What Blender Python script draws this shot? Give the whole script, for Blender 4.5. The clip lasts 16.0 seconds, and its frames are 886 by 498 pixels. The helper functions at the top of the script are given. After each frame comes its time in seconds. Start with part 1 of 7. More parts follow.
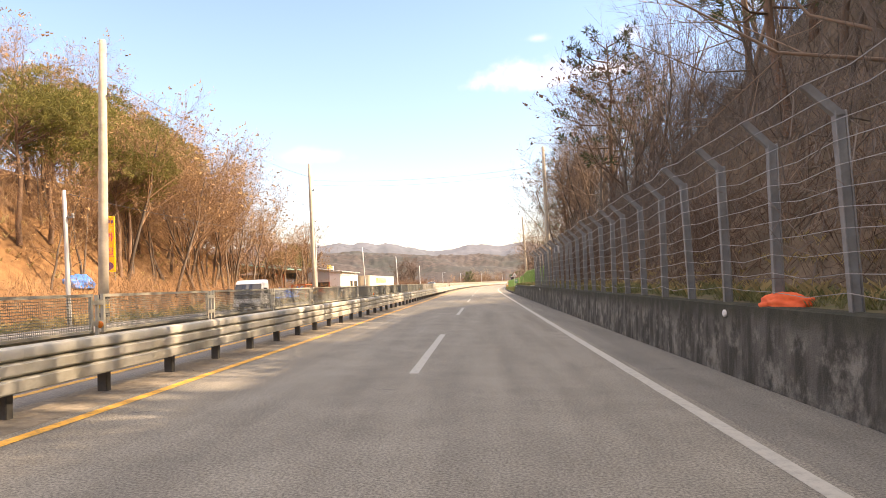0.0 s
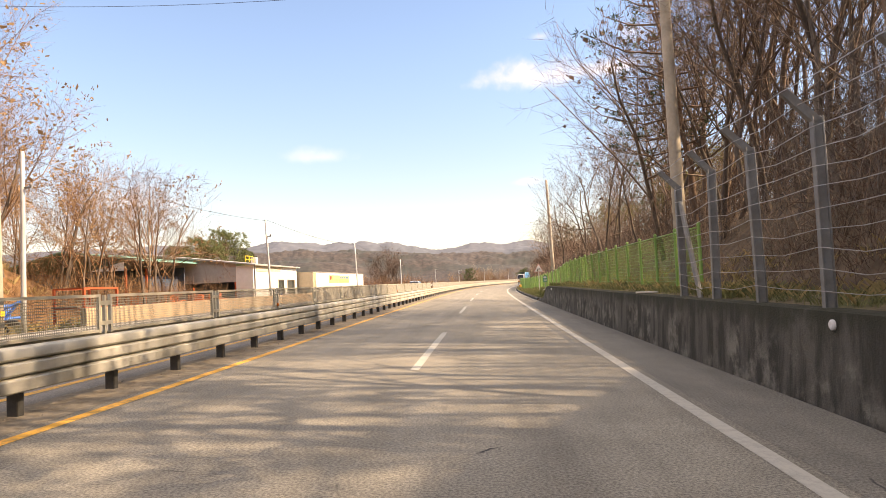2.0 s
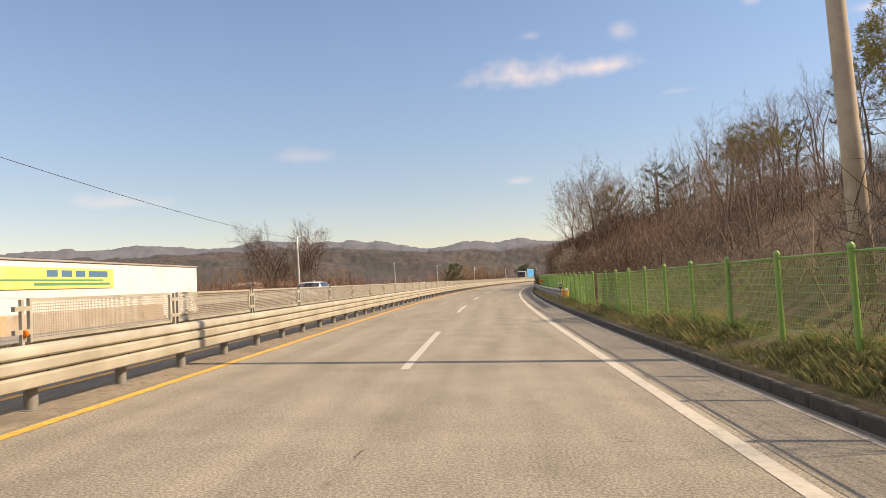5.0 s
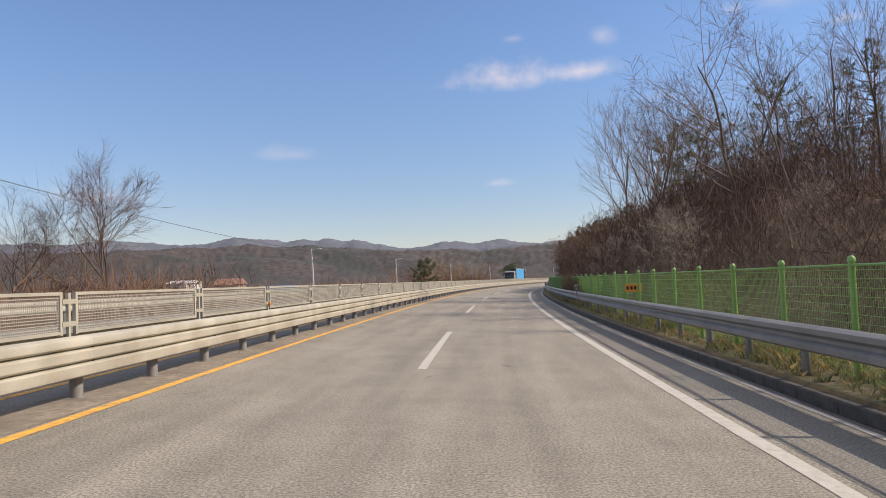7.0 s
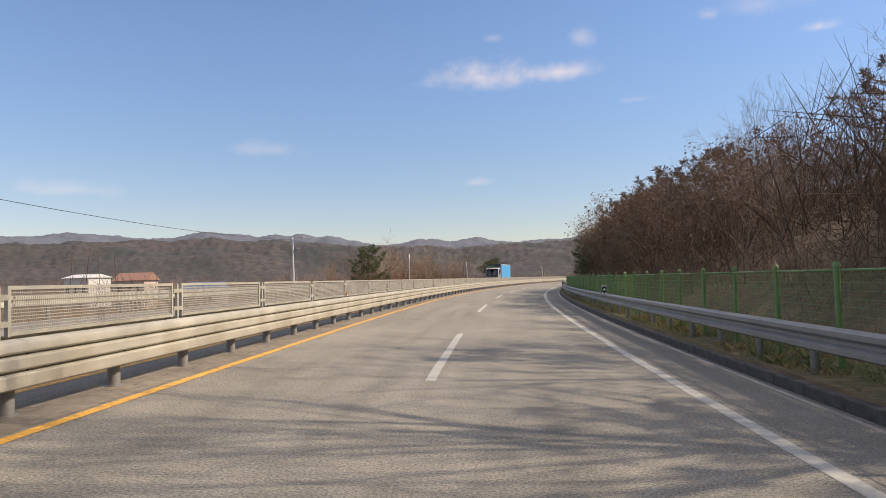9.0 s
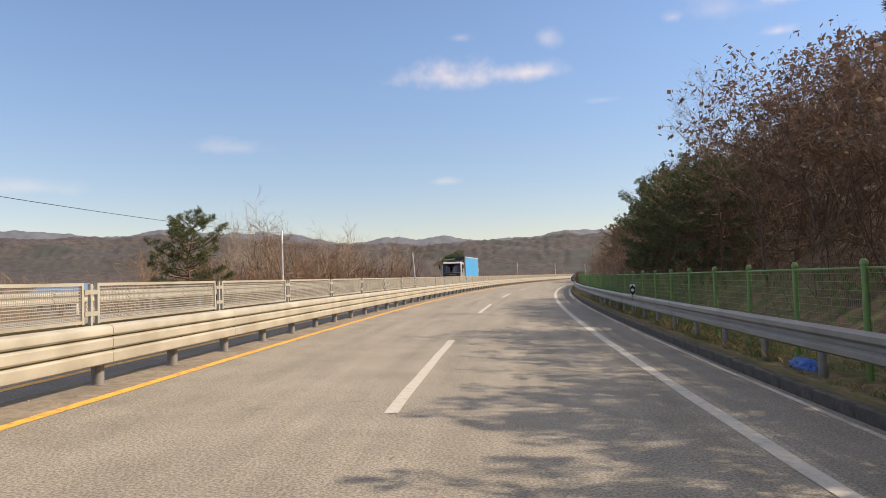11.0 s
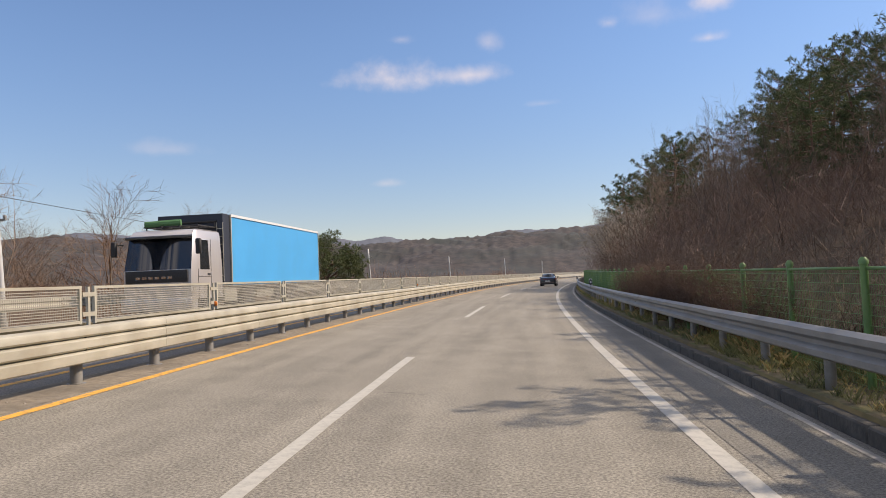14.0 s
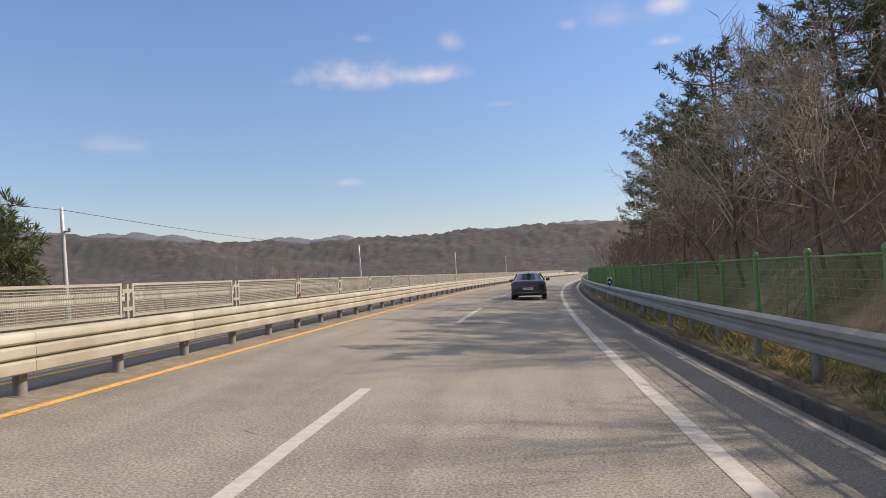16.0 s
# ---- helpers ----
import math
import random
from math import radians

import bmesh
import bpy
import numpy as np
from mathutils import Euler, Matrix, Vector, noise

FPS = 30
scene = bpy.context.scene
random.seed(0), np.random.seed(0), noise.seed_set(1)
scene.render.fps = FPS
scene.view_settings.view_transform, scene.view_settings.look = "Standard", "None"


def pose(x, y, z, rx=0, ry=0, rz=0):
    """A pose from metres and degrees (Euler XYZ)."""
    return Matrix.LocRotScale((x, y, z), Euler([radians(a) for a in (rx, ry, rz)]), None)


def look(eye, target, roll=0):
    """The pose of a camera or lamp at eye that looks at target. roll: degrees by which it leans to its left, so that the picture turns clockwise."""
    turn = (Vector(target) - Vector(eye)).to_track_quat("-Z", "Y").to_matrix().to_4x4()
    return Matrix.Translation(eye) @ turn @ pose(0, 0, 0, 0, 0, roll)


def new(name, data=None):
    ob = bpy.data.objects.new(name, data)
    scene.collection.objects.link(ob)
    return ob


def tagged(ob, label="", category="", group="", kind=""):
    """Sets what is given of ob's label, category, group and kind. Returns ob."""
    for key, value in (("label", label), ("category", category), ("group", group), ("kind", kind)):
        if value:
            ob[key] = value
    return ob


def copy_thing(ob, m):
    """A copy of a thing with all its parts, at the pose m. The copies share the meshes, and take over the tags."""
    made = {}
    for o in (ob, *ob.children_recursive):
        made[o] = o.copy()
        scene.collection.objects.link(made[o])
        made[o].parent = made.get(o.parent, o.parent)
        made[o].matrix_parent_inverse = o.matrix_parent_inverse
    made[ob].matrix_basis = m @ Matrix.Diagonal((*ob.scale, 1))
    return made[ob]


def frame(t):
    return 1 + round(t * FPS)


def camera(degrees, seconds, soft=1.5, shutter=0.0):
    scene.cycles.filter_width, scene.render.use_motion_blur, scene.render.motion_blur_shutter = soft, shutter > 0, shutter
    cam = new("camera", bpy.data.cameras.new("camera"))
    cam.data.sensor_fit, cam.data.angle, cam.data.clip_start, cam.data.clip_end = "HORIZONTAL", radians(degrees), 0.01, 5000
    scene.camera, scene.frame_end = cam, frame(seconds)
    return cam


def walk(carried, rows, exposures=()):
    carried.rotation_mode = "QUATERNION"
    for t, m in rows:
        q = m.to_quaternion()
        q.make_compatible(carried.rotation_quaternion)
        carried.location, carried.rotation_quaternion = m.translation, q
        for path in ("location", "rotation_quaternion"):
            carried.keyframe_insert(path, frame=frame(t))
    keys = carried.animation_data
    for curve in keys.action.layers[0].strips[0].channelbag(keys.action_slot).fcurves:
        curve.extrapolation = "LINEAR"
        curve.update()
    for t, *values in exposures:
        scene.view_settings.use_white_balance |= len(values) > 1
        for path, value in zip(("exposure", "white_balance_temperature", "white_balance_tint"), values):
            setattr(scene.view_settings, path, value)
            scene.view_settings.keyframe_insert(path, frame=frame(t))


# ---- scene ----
cam = camera(65.0, 16.0, soft=0.9)
PATH = [
    (0.0, pose(1.164, 2.387, 1.425, 92.852, 2.450, 3.154)),
    (0.5, pose(1.185, 12.292, 1.425, 92.838, 2.487, 3.221)),
    (1.0, pose(1.218, 22.204, 1.424, 92.823, 2.534, 3.288)),
    (1.5, pose(1.267, 32.134, 1.423, 92.805, 2.601, 3.355)),
    (2.0, pose(1.333, 42.089, 1.421, 92.784, 2.697, 3.422)),
    (2.5, pose(1.415, 52.073, 1.419, 92.760, 2.825, 3.484)),
    (3.0, pose(1.499, 62.076, 1.417, 92.736, 2.963, 3.514)),
    (3.5, pose(1.571, 72.082, 1.415, 92.716, 3.079, 3.479)),
    (4.0, pose(1.624, 82.074, 1.414, 92.705, 3.144, 3.347)),
    (4.5, pose(1.653, 92.043, 1.415, 92.707, 3.134, 3.097)),
    (5.0, pose(1.669, 102.001, 1.417, 92.716, 3.053, 2.749)),
    (5.5, pose(1.691, 111.962, 1.419, 92.727, 2.911, 2.336)),
    (6.0, pose(1.742, 121.942, 1.423, 92.732, 2.716, 1.890)),
    (6.5, pose(1.849, 131.957, 1.426, 92.727, 2.480, 1.443)),
    (7.0, pose(2.040, 142.028, 1.430, 92.706, 2.216, 1.017)),
    (7.5, pose(2.341, 152.194, 1.433, 92.670, 1.954, 0.593)),
    (8.0, pose(2.771, 162.497, 1.435, 92.622, 1.728, 0.141)),
    (8.5, pose(3.351, 172.961, 1.437, 92.565, 1.565, -0.362)),
    (9.0, pose(4.089, 183.540, 1.437, 92.505, 1.466, -0.918)),
    (9.5, pose(4.994, 194.170, 1.436, 92.449, 1.427, -1.521)),
    (10.0, pose(6.076, 204.789, 1.433, 92.403, 1.441, -2.167)),
    (10.5, pose(7.339, 215.330, 1.430, 92.373, 1.504, -2.851)),
    (11.0, pose(8.788, 225.747, 1.425, 92.363, 1.610, -3.567)),
    (11.5, pose(10.416, 236.067, 1.419, 92.369, 1.743, -4.310)),
    (12.0, pose(12.219, 246.336, 1.413, 92.383, 1.889, -5.074)),
    (12.5, pose(14.193, 256.598, 1.407, 92.395, 2.033, -5.853)),
    (13.0, pose(16.339, 266.899, 1.403, 92.400, 2.160, -6.642)),
    (13.5, pose(18.655, 277.277, 1.399, 92.391, 2.257, -7.434)),
    (14.0, pose(21.139, 287.720, 1.396, 92.368, 2.326, -8.230)),
    (14.5, pose(23.790, 298.207, 1.395, 92.334, 2.374, -9.028)),
    (15.0, pose(26.606, 308.714, 1.394, 92.292, 2.405, -9.829)),
    (15.5, pose(29.589, 319.216, 1.393, 92.245, 2.425, -10.630)),
    (16.0, pose(32.743, 329.689, 1.393, 92.196, 2.439, -11.432)),
]
walk(cam, PATH, exposures=[(0.0, 1.46, 9000, 22), (1.5, 1.30, 9200, 22), (2.5, 0.90, 9200, 21), (3.0, 0.72, 8800, 20), (3.5, 0.72, 9000, 20), (4.2, 0.62, 9500, 20), (6.3, 0.10, 6850, 18), (8.2, 0.10, 6900, 18), (10.4, 0.32, 7700, 18), (11.2, 0.29, 7600, 18), (12.2, 0.32, 8100, 18), (13.1, 0.27, 8350, 18), (13.6, 0.12, 7150, 18), (15.0, 0.10, 6950, 18), (16.0, 0.10, 6950, 18)])

# ---- daylight ----
SUN_EL, SUN_AZ = radians(40), radians(90)          # azimuth clockwise from +y
world = bpy.data.worlds.new("sky")
scene.world = world
world.use_nodes = True


def build_sky():
    nt = world.node_tree
    n, l = nt.nodes, nt.links
    n.clear()
    out, bg = n.new("ShaderNodeOutputWorld"), n.new("ShaderNodeBackground")
    sky = n.new("ShaderNodeTexSky")
    sky.sky_type = "NISHITA"
    sky.sun_disc = False
    sky.sun_elevation, sky.sun_rotation = SUN_EL, SUN_AZ
    sky.air_density, sky.dust_density, sky.ozone_density = 1.15, 0.2, 4.5
    sky.altitude = 300
    tc = n.new("ShaderNodeTexCoord")

    def math_node(op, a, b=None, c=None):
        m = n.new("ShaderNodeMath")
        m.operation = op
        for i, v in enumerate((a, b, c)):
            if v is None:
                continue
            if isinstance(v, (int, float)):
                m.inputs[i].default_value = v
            else:
                l.new(v, m.inputs[i])
        return m.outputs[0]
    sep = n.new("ShaderNodeSeparateXYZ")
    l.new(tc.outputs["Generated"], sep.inputs[0])
    az = math_node("ARCTAN2", sep.outputs[0], sep.outputs[1])
    el = math_node("ARCSINE", sep.outputs[2])
    comb = n.new("ShaderNodeCombineXYZ")
    l.new(az, comb.inputs[0])
    l.new(el, comb.inputs[1])
    warp = n.new("ShaderNodeTexNoise")
    warp.inputs["Scale"].default_value, warp.inputs["Detail"].default_value, warp.inputs["Roughness"].default_value = 17, 7, 0.55
    l.new(comb.outputs[0], warp.inputs["Vector"])
    # fair-weather clouds: azimuth, elevation, half width, half height (degrees), thickness
    clouds = [(4.6, 16.2, 5.6, 1.75, 0.85), (11.2, 16.3, 4.8, 1.1, 0.65), (12.8, 18.7, 1.3, 1.3, 0.33), (5.6, 19.2, 1.4, 0.6, 0.3),
              (-13.0, 10.6, 3.6, 0.9, 0.25), (3.9, 7.9, 1.8, 0.5, 0.3), (-27.0, 7.2, 6.0, 0.9, 0.3), (17.0, 13.7, 2.0, 0.4, 0.2),
              (30.6, 19.9, 3.0, 1.4, 0.75), (30.0, 17.2, 1.5, 0.6, 0.6), (22.6, 19.3, 1.8, 0.9, 0.45), (26.0, 19.4, 5.0, 1.6, 0.25), (44.0, 20.0, 8.0, 2.0, 0.5)]
    total = None
    for a, e, wa, we, k in clouds:
        dx = math_node("DIVIDE", math_node("SUBTRACT", az, radians(a)), radians(wa))
        dy = math_node("DIVIDE", math_node("SUBTRACT", el, radians(e)), radians(we))
        low = math_node("MULTIPLY", math_node("MINIMUM", dy, 0.0), 1.5)
        dy2 = math_node("ADD", math_node("MAXIMUM", dy, 0.0), low)
        r = math_node("SQRT", math_node("ADD", math_node("MULTIPLY", dx, dx), math_node("MULTIPLY", dy2, dy2)))
        d = math_node("ADD", math_node("SUBTRACT", 1.0, r), math_node("MULTIPLY", math_node("SUBTRACT", warp.outputs[0], 0.5), 2.3))
        mr = n.new("ShaderNodeMapRange")
        mr.interpolation_type = "SMOOTHSTEP"
        mr.inputs["From Min"].default_value, mr.inputs["From Max"].default_value = 0.0, 1.5
        mr.inputs["To Max"].default_value = k
        l.new(d, mr.inputs["Value"])
        total = mr.outputs[0] if total is None else math_node("MAXIMUM", total, mr.outputs[0])
    # broken cloud above the view, unseen, added to brighten and whiten the shade
    field = n.new("ShaderNodeTexNoise")
    field.inputs["Scale"].default_value, field.inputs["Detail"].default_value, field.inputs["Roughness"].default_value = 2.6, 6, 0.55
    l.new(tc.outputs["Generated"], field.inputs["Vector"])
    thick = n.new("ShaderNodeMapRange")
    thick.interpolation_type = "SMOOTHSTEP"
    thick.inputs["From Min"].default_value, thick.inputs["From Max"].default_value = 0.41, 0.54
    l.new(field.outputs[0], thick.inputs["Value"])
    high = n.new("ShaderNodeMapRange")
    high.interpolation_type = "SMOOTHSTEP"
    high.inputs["From Min"].default_value, high.inputs["From Max"].default_value = radians(25), radians(38)
    l.new(el, high.inputs["Value"])
    broken = math_node("MULTIPLY", math_node("MULTIPLY", thick.outputs[0], high.outputs[0]), 0.95)
    mix = n.new("ShaderNodeMixRGB")
    mix.inputs[2].default_value = (6.3, 5.9, 5.9, 1)
    l.new(total, mix.inputs[0])
    vivid = n.new("ShaderNodeHueSaturation")
    vivid.inputs["Hue"].default_value, vivid.inputs["Saturation"].default_value = 0.501, 1.06
    l.new(sky.outputs[0], vivid.inputs["Color"])
    # winter haze: the air is duller low down and clearer above
    air = n.new("ShaderNodeMapRange")
    air.interpolation_type = "SMOOTHSTEP"
    air.inputs["From Min"].default_value, air.inputs["From Max"].default_value = radians(0), radians(21)
    l.new(el, air.inputs["Value"])
    tone, veil = n.new("ShaderNodeMixRGB"), n.new("ShaderNodeMixRGB")
    tone.inputs[1].default_value, tone.inputs[2].default_value = (0.87, 0.81, 0.83, 1), (1.07, 1.07, 1.09, 1)
    l.new(air.outputs[0], tone.inputs[0])
    veil.blend_type = "MULTIPLY"
    veil.inputs[0].default_value = 1.0
    l.new(vivid.outputs[0], veil.inputs[1])
    l.new(tone.outputs[0], veil.inputs[2])
    l.new(veil.outputs[0], mix.inputs[1])
    # radiance of the added overhead cloud
    over = n.new("ShaderNodeMixRGB")
    over.inputs[2].default_value = (6.4, 6.6, 7.0, 1)
    l.new(broken, over.inputs[0])
    l.new(mix.outputs[0], over.inputs[1])
    l.new(over.outputs[0], bg.inputs[0])
    bg.inputs[1].default_value = 0.133
    l.new(bg.outputs[0], out.inputs[0])


build_sky()
sun_data = bpy.data.lights.new("sun", "SUN")
sun_data.energy, sun_data.angle, sun_data.color = 5.0, radians(0.55), (1.0, 0.90, 0.74)
sun = new("sun", sun_data)
sun.matrix_basis = look((60, 100, 60), (60 - math.sin(SUN_AZ) * math.cos(SUN_EL) * 10, 100 - math.cos(SUN_AZ) * math.cos(SUN_EL) * 10, 60 - math.sin(SUN_EL) * 10))

# ---- the road's line: curvature to the right (1/km) every 40 m from s = -20 ----
CURVE = [0.088, 0.082, -0.03, 0.236, 0.943, 1.124, 1.536, 1.664, 1.445, 1.503, 1.35, 1.3, 1.3, 1.2, 0.0]
SS = np.arange(-400, 2600, 2.0)
_k = np.interp(SS, -20 + 40.0 * np.arange(len(CURVE)), CURVE, left=0.0, right=0.0) * 1e-3
_th = np.concatenate([[0], np.cumsum((_k[1:] + _k[:-1]) / 2 * 2.0)])
_th -= np.interp(0, SS, _th)
_mid = (_th[1:] + _th[:-1]) / 2
_x = np.concatenate([[0], np.cumsum(np.sin(_mid) * 2.0)])
_y = np.concatenate([[0], np.cumsum(np.cos(_mid) * 2.0)])
_x -= np.interp(0, SS, _x)
_y -= np.interp(0, SS, _y)
CROSS = 0.04                                         # superelevation, down to the right


def base(u):
    return -CROSS * min(max(u, -12.6), 5.2)


def heading(s):
    return float(np.interp(s, SS, _th))


def P(s, u, h=0.0):
    """World point at s along, u right of the lane line, h over the road's plane."""
    a = heading(s)
    return Vector((float(np.interp(s, SS, _x)) + u * math.cos(a), float(np.interp(s, SS, _y)) - u * math.sin(a), base(u) + h))


def PZ(s, u, z):
    v = P(s, u)
    v.z = z
    return v


def M(s, u, h=0.0, turn=0.0):
    """Pose on the road's plane: local y runs along the road, x to the right."""
    return Matrix.Translation(P(s, u, h)) @ Matrix.Rotation(-heading(s) + radians(turn), 4, "Z")


def MZ(s, u, z, turn=0.0):
    return Matrix.Translation(PZ(s, u, z)) @ Matrix.Rotation(-heading(s) + radians(turn), 4, "Z")


def smooth(a, b, x):
    t = min(1.0, max(0.0, (x - a) / (b - a)))
    return t * t * (3 - 2 * t)


def fbm(x, y, z=0.0, o=4):
    return noise.fractal(Vector((x, y, z)), 1.0, 2.0, o)


def wall_h(s):
    return 1.10 - 0.88 * smooth(86.5, 91.0, s)


def verge_h(s):
    """Height of the grass at the right fence over the road's plane."""
    return 1.16 - 0.45 * smooth(85.0, 93.0, s) - 0.46 * smooth(93.0, 135.0, s)


def ground_z(s, u):
    """Height of the ground sheet."""
    wv = fbm(s * 0.02, u * 0.02, 3.0) * 0.9 + fbm(s * 0.11, u * 0.11, 7.0) * 0.25
    if u > (5.0 if s > 93 else 5.1):
        vh = verge_h(s)
        v = -0.208 + min(vh, wall_h(s)) + (vh - min(vh, wall_h(s))) * smooth(5.15, 5.95, u)
        hill = smooth(-400, -60, s) if s < 0 else 1.0
        # steepened at the start; the unseen crest is raised to shade the road
        rise = 1.35 - 0.85 * smooth(40, 78, s) + 0.10 * smooth(200, 300, s)
        top = 80.0 - 64.0 * smooth(38, 78, s) - 7.0 * smooth(60, 110, s) * (1 - smooth(130, 170, s)) + 3 * fbm(s * 0.012, 5.0)
        d = max(0.0, u - 7.2)
        z = v + hill * top * (1 - math.exp(-d * rise / top)) + wv * min(1.0, d / 6.0)
        if s > 420:
            z = z + (-1.5 - z) * smooth(420, 520, s)
        return z if u > 6.2 else min(z, v)
    if u >= -12.9:
        return -CROSS * u - 0.06
    d = -12.9 - u
    flat = 0.40 - 0.25 * smooth(0, 2, d)
    lh = smooth(92, 70, s - 0.55 * max(0.0, d - 10.0)) if d > 8 else 0.0   # the wooded hill on the left at the start
    z1 = flat + 17.0 * (1 - math.exp(-max(0.0, d - 10.5) * 0.085)) + wv * min(1, d / 8)
    drop = smooth(135, 165, s)
    z2 = flat - drop * 3.4 * smooth(1.0, 9.0, d) + wv * 0.5 * min(1, d / 10)
    return z1 * lh + z2 * (1 - lh)


# ---- materials ----
def tree_of(name):
    m = bpy.data.materials.new(name)
    m.use_nodes = True
    nt = m.node_tree
    return m, nt, nt.nodes, nt.links, nt.nodes["Principled BSDF"]


def surf(name, c1, c2, scale=8.0, rough=0.7, bump=0.15, metal=0.0, dirt=None, dirt_scale=0.8, dirt_amount=0.5, streak=None, rand=0.0, bump_scale=None, coord="Object", spec=0.5, ramp=(0.32, 0.68)):
    """A mottled surface: two colours by fine noise, dirt by coarse noise, fine relief."""
    m, nt, n, l, bs = tree_of(name)
    tc = n.new("ShaderNodeTexCoord")
    mp = n.new("ShaderNodeMapping")
    l.new(tc.outputs[coord], mp.inputs[0])
    if streak:
        mp.inputs["Scale"].default_value = streak
    a = n.new("ShaderNodeTexNoise")
    a.inputs["Scale"].default_value, a.inputs["Detail"].default_value, a.inputs["Roughness"].default_value = scale, 6, 0.65
    l.new(mp.outputs[0], a.inputs["Vector"])
    r = n.new("ShaderNodeValToRGB")
    r.color_ramp.elements[0].position, r.color_ramp.elements[1].position = ramp
    r.color_ramp.elements[0].color, r.color_ramp.elements[1].color = (*c1, 1), (*c2, 1)
    l.new(a.outputs[0], r.inputs[0])
    col = r.outputs[0]
    if dirt:
        b = n.new("ShaderNodeTexNoise")
        b.inputs["Scale"].default_value, b.inputs["Detail"].default_value = dirt_scale, 5
        l.new(tc.outputs[coord], b.inputs["Vector"])
        q = n.new("ShaderNodeMapRange")
        q.inputs["From Min"].default_value, q.inputs["From Max"].default_value, q.inputs["To Max"].default_value = 0.45, 0.7, dirt_amount
        l.new(b.outputs[0], q.inputs[0])
        x = n.new("ShaderNodeMixRGB")
        x.inputs[2].default_value = (*dirt, 1)
        l.new(q.outputs[0], x.inputs[0])
        l.new(col, x.inputs[1])
        col = x.outputs[0]
    if rand:
        oi = n.new("ShaderNodeObjectInfo")
        h = n.new("ShaderNodeHueSaturation")
        q = n.new("ShaderNodeMapRange")
        q.inputs["To Min"].default_value, q.inputs["To Max"].default_value = 1 - rand, 1 + rand
        l.new(oi.outputs["Random"], q.inputs[0])
        l.new(q.outputs[0], h.inputs["Value"])
        l.new(col, h.inputs["Color"])
        col = h.outputs[0]
    l.new(col, bs.inputs["Base Color"])
    bs.inputs["Metallic"].default_value = metal
    bs.inputs["Specular IOR Level"].default_value = spec
    q = n.new("ShaderNodeMapRange")
    q.inputs["To Min"].default_value, q.inputs["To Max"].default_value = max(0.03, rough - 0.12), min(1.0, rough + 0.12)
    l.new(a.outputs[0], q.inputs[0])
    l.new(q.outputs[0], bs.inputs["Roughness"])
    if bump:
        f = n.new("ShaderNodeTexNoise")
        f.inputs["Scale"].default_value, f.inputs["Detail"].default_value = bump_scale or scale * 4, 4
        l.new(mp.outputs[0], f.inputs["Vector"])
        bp = n.new("ShaderNodeBump")
        bp.inputs["Strength"].default_value, bp.inputs["Distance"].default_value = bump, 0.02
        l.new(f.outputs[0], bp.inputs["Height"])
        l.new(bp.outputs[0], bs.inputs["Normal"])
    return m


